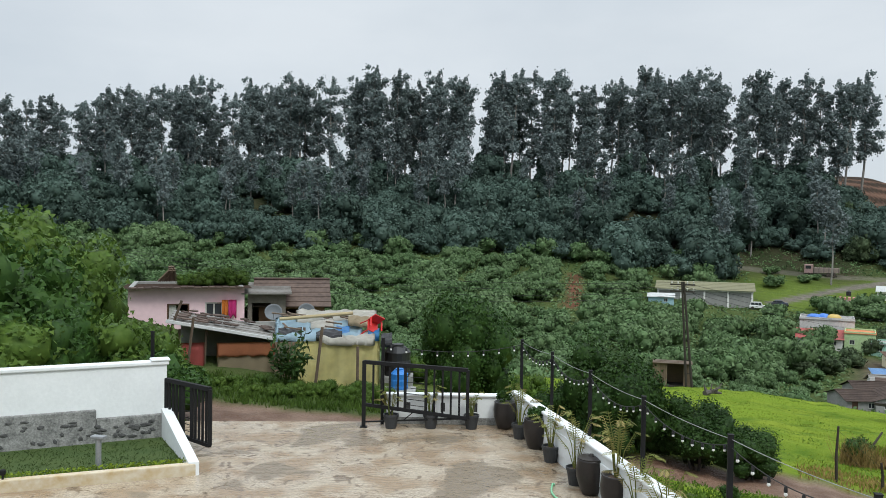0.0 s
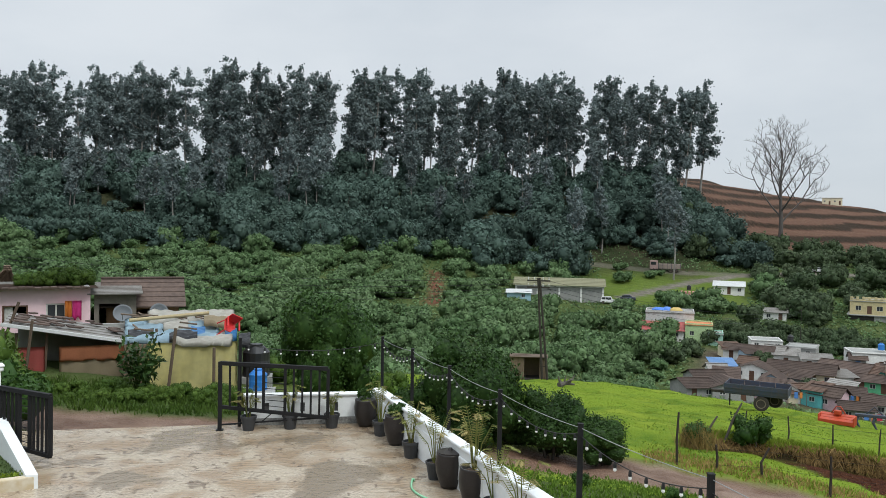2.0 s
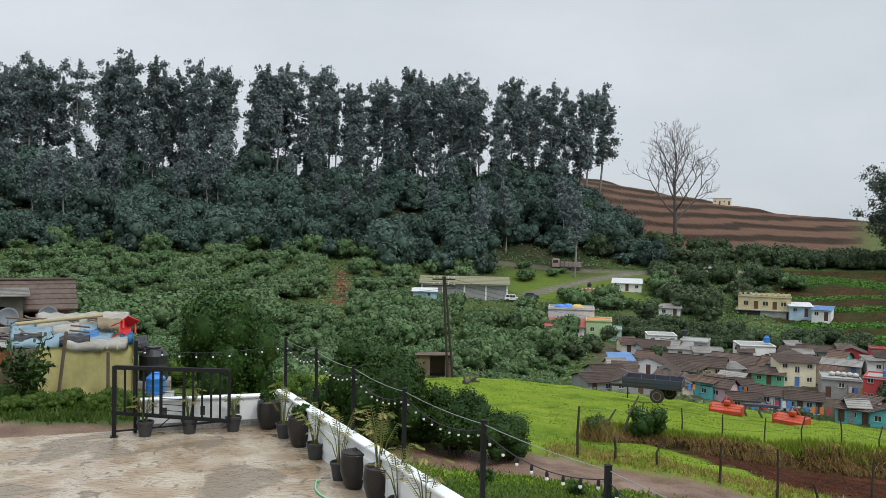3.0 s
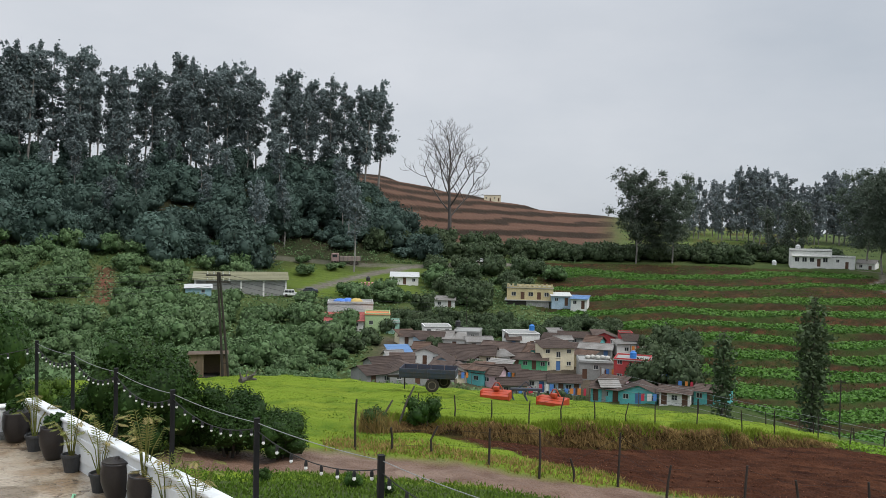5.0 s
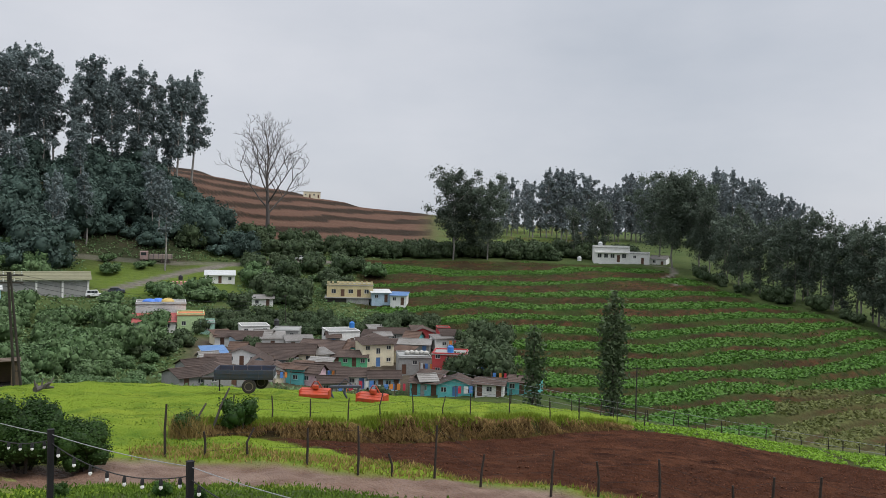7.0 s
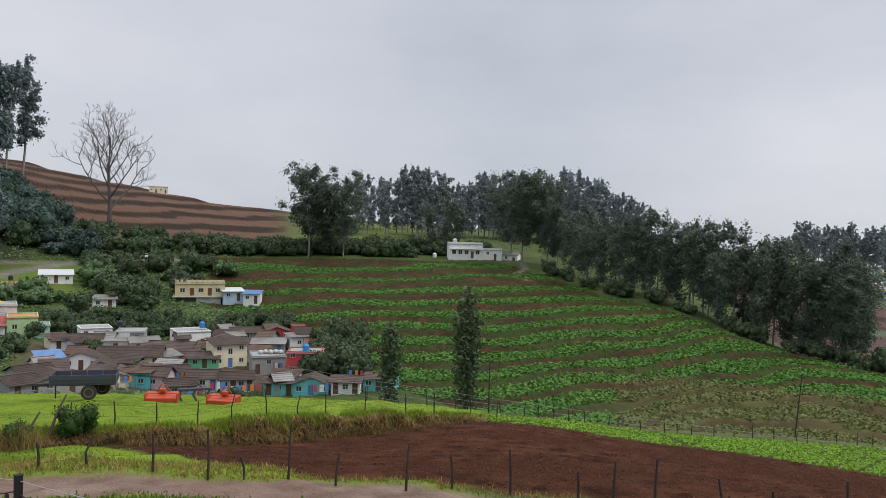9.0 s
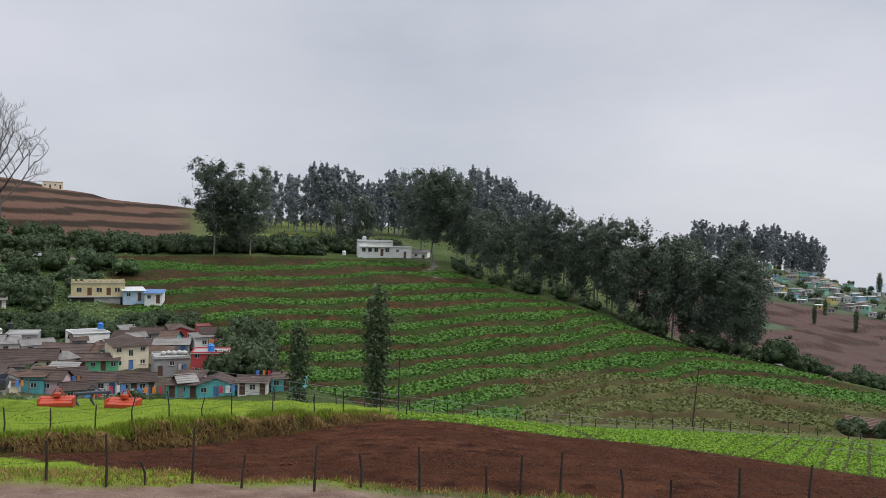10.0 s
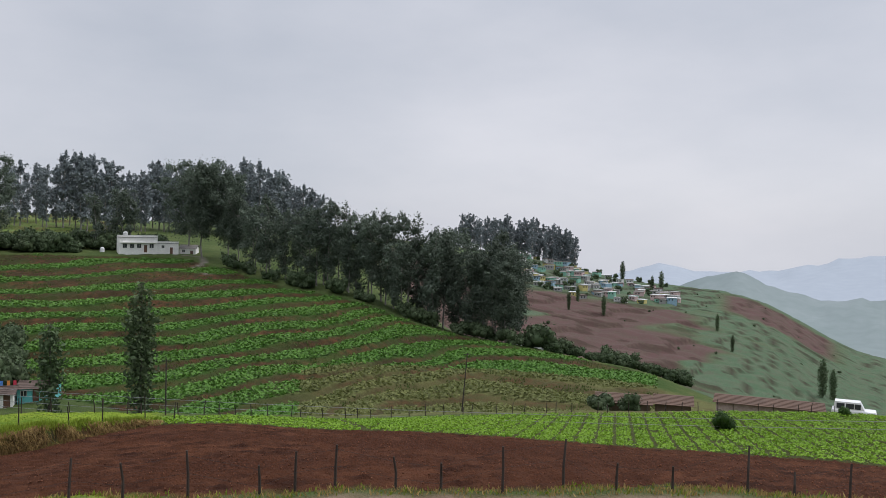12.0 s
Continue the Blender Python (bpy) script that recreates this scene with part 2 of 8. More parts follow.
# heights along a heading (degrees clockwise from north) at the distances in RADII
lie(-180, -.4, -.4, -.4, -.4, -.4, -.4, -.4, -.4, -.4, -.4, 0, 2, 4, 6, 8, 10, 10, 10, 10, 0, -100)
lie(-60, -.4, -.4, -.3, 0, .6, 1.5, 2.2, 2, 1, 0, 0, 2, 6, 10, 14, 16, 16, 12, 10, 0, -100)
lie(-30, -.4, -.4, -.2, .5, 1.0, 1.6, 1.5, .5, -1, -3, -3, -1, 3, 9, 17, 20, 18, 14, 10, 0, -100)
lie(-15, -.4, -.4, -.2, -.45, -.7, -1.1, -1.3, -2, -4, -7, -9, -8, -3.5, 6, 19, 21, 20, 14, 10, 0, -100)
lie(0, -.4, -.4, -.2, -.6, -1.2, -2.2, -4, -6, -8.5, -11.5, -12.5, -10.5, -4.5, 6, 20, 22, 20, 14, 10, 0, -100)
lie(10, -.5, -.6, -.7, -1.4, -1.9, -3, -4.6, -6, -9, -12.5, -14.5, -13.5, -7, 5, 21, 23, 20, 14, 10, 0, -100)
lie(20, -.5, -.8, -1.0, -1.7, -2.3, -3.4, -4.7, -5.9, -11, -16, -17.5, -16.5, -11.5, 0, 22, 25, 22, 16, 10, 0, -100)
lie(26, -.5, -.8, -1.1, -1.8, -2.4, -3.6, -5, -6.3, -11.5, -16.5, -18, -16.5, -11.5, -3, 19, 27, 36, 30, 10, 0, -100)
lie(30, -.5, -.9, -1.2, -1.8, -2.5, -3.8, -5.3, -6.7, -12, -17, -18.5, -16.5, -12, -4.5, 2, 14, 29.5, 24, 10, 0, -100)
lie(35, -.5, -.9, -1.25, -1.9, -2.7, -4.1, -5.6, -7, -12.5, -17.7, -19.2, -17, -12, -5, 0, 9, 22.5, 17, 9, 0, -100)
lie(40, -.5, -.9, -1.3, -2, -3, -4.5, -6, -7.4, -13, -18.5, -20, -17.5, -12, -5.5, -1.5, 4.2, 15.6, 12, 8, 0, -100)
lie(50, -.5, -.9, -1.4, -2.2, -3.1, -4.7, -6.2, -7.8, -13.5, -18, -17.5, -13.5, -9, -4.7, -2, 2.5, 9, 8, 4, 0, -100)
lie(60, -.5, -.9, -1.5, -2.4, -3.1, -4.4, -6.4, -8.4, -13, -17, -16, -12.5, -8.4, -4.5, -2, 0, 5, 4, 0, -300, -800)
lie(70, -.5, -.9, -1.5, -2.4, -3.1, -4.7, -7, -9.3, -13, -17.5, -15.8, -12.5, -9.5, -8, -6, -4, 0, 0, -4, -300, -800)
lie(80, -.5, -.9, -1.5, -2.4, -3.1, -4.8, -7.1, -9.4, -12.2, -18.5, -17.8, -17.5, -24, -31, -38, -48, -55, -45, -14, -300, -800)
lie(90, -.5, -.9, -1.5, -2.3, -3.0, -4.8, -7.2, -9.3, -11.5, -17, -19.5, -21.5, -32, -42, -50, -58, -62, -58, -48, -300, -800)
lie(97, -.5, -.9, -1.4, -2.2, -2.9, -4.6, -7, -8.8, -10.6, -16.5, -22, -28, -40, -50, -58, -66, -72, -66, -57, -300, -800)
lie(105, -.5, -.9, -1.4, -2.0, -2.8, -4.5, -6.7, -8.2, -9.8, -16, -24, -35, -48, -58, -66, -78, -92, -112, -124, -300, -800)
lie(130, -.5, -.9, -1.3, -1.8, -2.5, -4.2, -6, -7.4, -9, -15, -22, -32, -44, -52, -60, -74, -92, -120, -140, -300, -800)
lie(180, -.4, -.4, -.4, -.4, -.4, -.4, -.4, -.4, -.4, -.4, 0, 2, 4, 6, 8, 10, 10, 10, 10, 0, -100)
AZ = np.array(sorted(LAND), dtype=float)
TABLE = np.array([LAND[a] for a in sorted(LAND)], dtype=float)


def raw_land(a, r):
    i = np.clip(np.searchsorted(AZ, a) - 1, 0, len(AZ) - 2)
    j = np.clip(np.searchsorted(RADII, r) - 1, 0, len(RADII) - 2)
    s = np.clip((a - AZ[i]) / (AZ[i + 1] - AZ[i]), 0, 1)
    s = s * s * (3 - 2 * s) * 0.5 + s * 0.5
    q = np.clip((r - RADII[j]) / (RADII[j + 1] - RADII[j]), 0, 1)
    return (TABLE[i, j] * (1 - q) + TABLE[i, j + 1] * q) * (1 - s) + (TABLE[i + 1, j] * (1 - q) + TABLE[i + 1, j + 1] * q) * s


def step(x):
    x = np.clip(x, 0, 1)
    return x * x * (3 - 2 * x)


def away(x, y, line):
    """Distance to a polyline."""
    best = np.full(np.shape(x), 1e9)
    for (x0, y0), (x1, y1) in zip(line, line[1:]):
        dx, dy = x1 - x0, y1 - y0
        t = np.clip(((x - x0) * dx + (y - y0) * dy) / (dx * dx + dy * dy), 0, 1)
        best = np.minimum(best, np.hypot(x - x0 - t * dx, y - y0 - t * dy))
    return best


def at(azimuth, r):
    return (r * math.sin(radians(azimuth)), r * math.cos(radians(azimuth)))


def waves(x, y, size, seed=0.0):
    """Cheap smooth unevenness between -1 and 1."""
    k = math.tau / size
    return (np.sin(k * (x + 0.37 * y) + seed) * np.cos(k * 0.83 * (y - 0.29 * x) + 1.7 * seed) + 0.5 * np.sin(k * 2.1 * (x * 0.6 - y) + 2.3 * seed) * np.cos(k * 1.9 * (x + y * 0.4) + seed)) / 1.5


LANE = [(-30, 27), (-14, 23.8), (-5, 21.2), (-1, 21.0), (3, 21.5), (6.5, 21.6), (9.7, 20.0), (12.7, 17.2), (15.5, 13.0), (17.6, 8), (19.6, 3), (21.5, -3), (22, -12)]
TRACK = [at(58.6, 247), at(60.2, 244), at(60.4, 232), at(59.4, 222), at(60.6, 212)]
FAR_ROAD = [at(22.3, 203), at(24.5, 212), at(27, 222), at(29.5, 232), at(33, 240), at(38, 243)]
TRUCK_ROAD = [at(14, 232), at(20, 229), at(26, 230), at(31, 235), at(37, 241)]


def zones(x, y):
    r = np.hypot(x, y)
    a = np.degrees(np.arctan2(x, y))
    wob = waves(x, y, 7.0) * 0.6 + waves(x, y, 2.3, 2.0) * 0.25
    near = np.interp(a, [27, 31, 36, 47, 60, 78, 98, 125], [33, 31.5, 28.5, 22.8, 21.9, 21.8, 24.8, 28]) + wob * 0.5
    bank = np.interp(a, [24, 35, 43, 51, 58, 63, 75, 84, 93, 106, 125], [29.5, 31, 34.2, 39, 48, 49, 49, 47, 46, 46, 46]) + wob * 0.5
    far = np.interp(a, [57, 60, 71, 83, 98, 106, 125], [50, 53.5, 62, 70, 74, 79, 84])
    soil = step((r - near) / 0.7 + 0.5) * step((bank - r) / 0.6 + 0.5) * step((a - 29) / 3)
    green = step((r - bank) / 0.6 + 0.3) * step((far - r) / 0.8 + 0.5) * step((a - 57 - wob) / 1.2)
    lane = step((1.75 - away(x, y, LANE) + wob * 0.5) / 0.9 + 0.5)
    roads = np.maximum(step((1.7 - np.minimum(away(x, y, FAR_ROAD), away(x, y, TRACK) + 0.9)) / 1.0 + 0.5), 0.55 * step((1.9 - away(x, y, TRUCK_ROAD)) / 1.0 + 0.5))
    village = step((r - 112) / 12) * step((162 - r) / 8) * step((a - 26) / 2.5) * step((48.5 - a) / 1.5)
    meadow = (r > 19) * step((62 - r) / 4) * step((59.5 - a) / 3) * step((a + 4) / 10) * (1 - soil)
    meadow = np.maximum(meadow, 0.38 * step((a - 19) / 3) * step((32 - a) / 3) * step((r - 194) / 6) * step((234 - r) / 4))
    low = np.interp(a, [38, 42, 46, 52, 60, 70, 82, 92], [190, 178, 150, 110, 84, 76, 82, 100])
    high = np.interp(a, [38, 48, 58, 62, 66, 75, 82, 92], [252, 250, 246, 222, 196, 172, 164, 162])
    terrace = step((r - low) / 4) * step((high - r) / 4) * step((a - 37.5) / 2) * step((94 - a) / 4)
    olive = step((a - 62) / 10) * step((128 + 0.6 * (a - 70) - r) / 8)
    brown = step((r - 270) / 15) * step((600 - r) / 60) * step((a - 24.5) / 1.5) * step((45 - a) / 3)
    pale = step((a - 43) / 3) * step((r - 262) / 15) * step((600 - r) / 60) * step((58 - a) / 4)
    farsoil = step((r - 300) / 60) * step((760 - r) / 40) * step((a - 70) / 5) * step((96 + 4 * waves(x, y, 160) - a) / 3)
    farsoil = farsoil * step((waves(x, y, 240, 1.0) + 0.75) / 0.2)
    farsoil = np.maximum(farsoil, step((r - 760) / 30) * step((960 - r) / 30) * step((a - 95) / 1.5) * step((103.5 - a) / 1.5))
    scar = step((1.6 + 1.2 * np.clip((205 - r) / 30, 0, 1) + wob - np.abs(x - r * math.sin(radians(9.3)))) / 0.6) * step((r - 172) / 4) * step((208 - r) / 4) * (y > 0)
    farfield = step((r - 185) / 20) * step((1100 - r) / 100) * step((a - 76) / 4) * (1 - farsoil)
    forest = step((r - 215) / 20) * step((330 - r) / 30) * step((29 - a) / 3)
    return dict(soil=soil, green=green, lane=lane, roads=roads, village=village, meadow=meadow, terrace=terrace, olive=olive, brown=brown, pale=pale, farsoil=farsoil, forest=forest, scar=scar, farfield=farfield, r=r, a=a, bank=bank)


# the terraced slope: for some headings, how steeply one looks down (drop over distance) on the foot of each counted terrace
BANDS = [
    (38.0, (0.036, 1), (0.058, 2), (0.082, 3.5), (0.110, 5), (0.200, 9)),
    (49.3, (0.037, 1), (0.0525, 2), (0.080, 4), (0.108, 6), (0.136, 7.5), (0.206, 11)),
    (57.2, (0.032, 1), (0.046, 2), (0.060, 3), (0.087, 5), (0.126, 7), (0.161, 9), (0.213, 11)),
    (67.1, (0.055, 3), (0.081, 5), (0.108, 7), (0.134, 9), (0.160, 10), (0.194, 11.5), (0.230, 13)),
    (74.5, (0.080, 6), (0.101, 8), (0.113, 9), (0.131, 10), (0.167, 11.5), (0.190, 13), (0.220, 14.2)),
    (79.6, (0.110, 9), (0.133, 10.3), (0.147, 11.5), (0.175, 13), (0.205, 14.2)),
    (92.0, (0.130, 10.5), (0.160, 12), (0.190, 13.2), (0.215, 14.2)),
]


def band_count(a, r, z):
    """Terraces counted downhill at a spot of the slope; whole numbers lie along the foot of each earth face."""
    e = (4.5 - z) / np.maximum(r, 1.0)
    cols = [np.interp(e, [p[0] for p in b[1:]], [p[1] for p in b[1:]]) + np.clip(e - b[-1][0], 0, 1) * 45 + np.clip(e - b[1][0], -1, 0) * 60 for b in BANDS]
    out = cols[0]
    for k in range(len(BANDS) - 1):
        t = np.clip((a - BANDS[k][0]) / (BANDS[k + 1][0] - BANDS[k][0]), 0, 1)
        t = t * t * (3 - 2 * t)
        out = np.where(a > BANDS[k][0], cols[k] * (1 - t) + cols[k + 1] * t, out)
    return out


def smooth_land(a, r):
    return sum(raw_land(np.clip(a + da, -180, 180), r * k) for da in (-1.2, 1.2) for k in (0.95, 0.985, 1.015, 1.05)) / 8


def land(x, y, detail=True):
    """Heights, and where the steep earth faces between terraces lie."""
    x, y = np.atleast_1d(np.asarray(x, dtype=float)), np.atleast_1d(np.asarray(y, dtype=float))
    r = np.hypot(x, y)
    a = np.degrees(np.arctan2(x, y))
    z = smooth_land(a, r)
    g = zones(x, y)
    # the bank between the ploughed field and the higher meadow
    rise = np.interp(a, [26, 35, 43, 51, 57, 60], [0.2, 0.55, 0.95, 0.8, 0.35, 0])
    z = z + rise * step((r - g["bank"]) / 1.0) * step((62 - r) / 22)
    z = z - 0.10 * g["lane"] + 0.05 * g["lane"] * waves(x, y, 1.3)
    # terraces: nearly level treads and short steep risers
    riser = np.zeros_like(z)
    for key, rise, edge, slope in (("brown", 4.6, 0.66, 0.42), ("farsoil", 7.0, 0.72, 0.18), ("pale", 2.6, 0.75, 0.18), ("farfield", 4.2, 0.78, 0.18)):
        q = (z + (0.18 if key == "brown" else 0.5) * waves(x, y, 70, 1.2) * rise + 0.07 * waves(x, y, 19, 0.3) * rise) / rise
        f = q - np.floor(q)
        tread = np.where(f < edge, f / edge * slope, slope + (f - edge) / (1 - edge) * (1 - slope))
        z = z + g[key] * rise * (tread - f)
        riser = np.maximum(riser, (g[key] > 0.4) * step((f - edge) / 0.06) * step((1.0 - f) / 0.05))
    z0 = smooth_land(a, r)
    q0 = band_count(a, r, z0)
    z1 = smooth_land(a, r * 1.012)
    fall = np.clip((z1 - z0) / np.clip(q0 - band_count(a, r * 1.012, z1), 0.02, 9), 0.75, 1.7)
    p = -(q0 + 0.30 * waves(x, y, 74, 1.2) + 0.09 * waves(x, y, 21, 0.3))
    f = p - np.floor(p)
    edge = np.where(q0 < 4.3, 0.60, 0.78)
    tread = np.where(f < edge, f / edge * 0.12, 0.12 + (f - edge) / (1 - edge) * 0.88)
    z = z + g["terrace"] * fall * (tread - f)
    riser = np.maximum(riser, (g["terrace"] > 0.4) * step((f - edge + 0.03) / 0.05) * step((1.0 - f) / 0.04))
    if detail:
        rough = np.clip(r / 40, 0.15, 4)
        z = z + (1 - g["soil"]) * 0.06 * rough * waves(x, y, 3.0, 0.6) * (r < 300) + g["soil"] * (0.05 * waves(x, y, 0.9, 3.0) + 0.085 * np.sin(9.0 * (x * 0.70 + y * 0.71) + 0.8 * waves(x, y, 6, 0.4)))
        z = z + g["meadow"] * 0.12 * waves(x, y, 5.0, 0.9)
    z = np.where((a > -40) & (a < 16) & (r < 19.3), np.minimum(z, -0.25), z)
    return z, riser


def height(x, y, detail=True):
    return land(x, y, detail)[0]


def ground_z(x, y):
    return float(height(x, y)[0])


# ---------------------------------------------------------------- the ground, one sheet to the horizon
def ground_material():
    m = bpy.data.materials.new("ground_surface")
    m.use_nodes = True
    t = m.node_tree
    b = t.nodes["Principled BSDF"]
    geo = t.nodes.new("ShaderNodeNewGeometry")

    def tex(scale, detail=5):
        n = t.nodes.new("ShaderNodeTexNoise")
        n.inputs["Scale"].default_value, n.inputs["Detail"].default_value = scale, detail
        t.links.new(geo.outputs["Position"], n.inputs["Vector"])
        return n.outputs["Fac"]

    coarse, mid, fine = tex(0.12), tex(0.9), tex(13.0, 8)

    def blend(fac, a, b2, contrast=None):
        x = t.nodes.new("ShaderNodeMix")
        x.data_type = "RGBA"
        if contrast:
            rg = t.nodes.new("ShaderNodeMapRange")
            rg.inputs["From Min"].default_value, rg.inputs["From Max"].default_value = contrast
            t.links.new(fac, rg.inputs["Value"])
            fac = rg.outputs[0]
        t.links.new(fac, x.inputs[0])
        for sock, c in ((x.inputs[6], a), (x.inputs[7], b2)):
            if isinstance(c, tuple):
                sock.default_value = (*c, 1)
            else:
                t.links.new(c, sock)
        return x.outputs[2]

    def tone(c1, c2, c3):
        return blend(coarse, blend(fine, c1, c2, (0.35, 0.65)), blend(mid, c2, c3, (0.35, 0.65)), (0.4, 0.6))

    def attr(name):
        n = t.nodes.new("ShaderNodeAttribute")
        n.attribute_name = name
        return n.outputs["Fac"]

    col = tone((0.042, 0.062, 0.020), (0.065, 0.095, 0.028), (0.085, 0.10, 0.036))
    layers = [
        ("meadow", tone((0.135, 0.225, 0.016), (0.205, 0.265, 0.028), (0.085, 0.150, 0.014))),
        ("village", tone((0.10, 0.075, 0.05), (0.07, 0.06, 0.045), (0.13, 0.10, 0.07))),
        ("terrace", tone((0.034, 0.082, 0.014), (0.030, 0.062, 0.012), (0.045, 0.070, 0.018))),
        ("olive", tone((0.095, 0.105, 0.036), (0.12, 0.12, 0.045), (0.075, 0.07, 0.028))),
        ("brown", tone((0.125, 0.066, 0.044), (0.088, 0.047, 0.032), (0.145, 0.085, 0.055))),
        ("pale", tone((0.075, 0.125, 0.028), (0.115, 0.16, 0.042), (0.105, 0.085, 0.04))),
        ("farsoil", tone((0.105, 0.062, 0.055), (0.085, 0.052, 0.047), (0.095, 0.075, 0.055))),
        # far fields: tones lightened and greyed to carry the haze
        ("farfield", tone((0.055, 0.096, 0.054), (0.082, 0.124, 0.070), (0.084, 0.088, 0.060))),
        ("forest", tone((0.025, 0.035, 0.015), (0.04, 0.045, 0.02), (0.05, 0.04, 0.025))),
        ("green", tone((0.050, 0.075, 0.018), (0.055, 0.045, 0.018), (0.055, 0.085, 0.02))),
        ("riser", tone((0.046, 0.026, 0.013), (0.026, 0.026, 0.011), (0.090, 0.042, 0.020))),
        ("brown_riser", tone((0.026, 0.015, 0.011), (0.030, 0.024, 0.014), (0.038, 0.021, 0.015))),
        ("scar", tone((0.17, 0.075, 0.045), (0.12, 0.055, 0.035), (0.10, 0.06, 0.03))),
        ("soil", tone((0.074, 0.027, 0.013), (0.030, 0.011, 0.006), (0.096, 0.038, 0.019))),
        ("lane", tone((0.215, 0.125, 0.082), (0.120, 0.066, 0.042), (0.25, 0.17, 0.125))),
        ("roads", tone((0.17, 0.15, 0.12), (0.12, 0.11, 0.09), (0.20, 0.18, 0.15))),
    ]
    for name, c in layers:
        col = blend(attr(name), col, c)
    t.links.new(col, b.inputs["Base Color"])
    wet = blend(attr("lane"), (0.9, 0.9, 0.9), (0.55, 0.55, 0.55))
    t.links.new(wet, b.inputs["Roughness"])
    t.links.new(blend(attr("lane"), (0.08, 0.08, 0.08), (0.22, 0.22, 0.22)), b.inputs["Specular IOR Level"])
    bump = t.nodes.new("ShaderNodeBump")
    bump.inputs["Strength"].default_value, bump.inputs["Distance"].default_value = 1.0, 0.12
    t.links.new(fine, bump.inputs["Height"])
    t.links.new(bump.outputs[0], b.inputs["Normal"])
    return m


def build_ground():
    az = np.concatenate([np.arange(-180, -34, 6.0), np.arange(-34, 27, 0.5), np.arange(27, 96, 0.25), np.arange(96, 110, 0.5), np.arange(110, 180, 6.0)])
    rr = np.concatenate([[0.01], np.arange(3, 20, 0.4), np.arange(20, 50, 0.2), np.arange(50, 60, 0.4), np.arange(60, 100, 0.8), np.arange(100, 262, 0.6), np.arange(262, 450, 1.6), np.arange(450, 1100, 3), np.geomspace(1100, 4700, 14)])
    A, Rr = np.meshgrid(np.radians(az), rr, indexing="ij")
    x, y = (Rr * np.sin(A)).ravel(), (Rr * np.cos(A)).ravel()
    z, riser = land(x, y)
    na, nr = len(az), len(rr)
    i, j = np.meshgrid(np.arange(na), np.arange(nr - 1), indexing="ij")
    i2 = (i + 1) % na
    faces = np.stack([i * nr + j, i * nr + j + 1, i2 * nr + j + 1, i2 * nr + j], axis=-1).reshape(-1, 4)
    ob = mesh_object("ground", np.stack([x, y, z], axis=1), faces[:, ::-1], ground_material(), smooth=True)
    g = zones(x, y)
    g["riser"] = riser * (g["terrace"] + 0.5 * g["pale"]) * (0.7 + 0.3 * waves(x, y, 22, 0.4))
    upper = step((4.6 - band_count(g["a"], g["r"], smooth_land(g["a"], g["r"]))) / 0.5)
    g["riser"] = np.clip(g["riser"] * (1.2 + 0.3 * upper + 0.5 * waves(x, y, 31, 2.4)), 0, 1) * (1 - 0.15 * g["olive"])
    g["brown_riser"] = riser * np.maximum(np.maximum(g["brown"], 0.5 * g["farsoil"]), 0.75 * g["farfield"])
    rise = np.interp(g["a"], [26, 30, 57, 60], [0, 1, 1, 0])
    g["riser"] = np.maximum(g["riser"], rise * step((g["r"] - g["bank"] + 0.2) / 0.3) * step((g["bank"] + 1.1 - g["r"]) / 0.4))
    g["terrace"] = g["terrace"] * (1 - g["olive"])
    g["olive"] = g["olive"] * step((g["r"] - 68) / 6) * step((g["a"] - 50) / 8) * step((170 - g["r"]) / 4)
    for key in ("meadow", "village", "terrace", "olive", "brown", "pale", "farsoil", "farfield", "forest", "green", "riser", "brown_riser", "scar", "soil", "lane", "roads"):
        at_ = ob.data.attributes.new(key, "FLOAT", "POINT")
        at_.data.foreach_set("value", g[key].astype(np.float32))
    return tagged(ob, "hillside ground of meadow, red ploughed soil and terraced fields", "ground", kind="structure")


build_ground()
RNG = np.random.default_rng(7)


# ---------------------------------------------------------------- plants: one mesh for each kind, shared by its copies
def mesh_only(name, v, f, material):
    ob = mesh_object(name, v, f, material)
    me = ob.data
    bpy.data.objects.remove(ob)
    return me


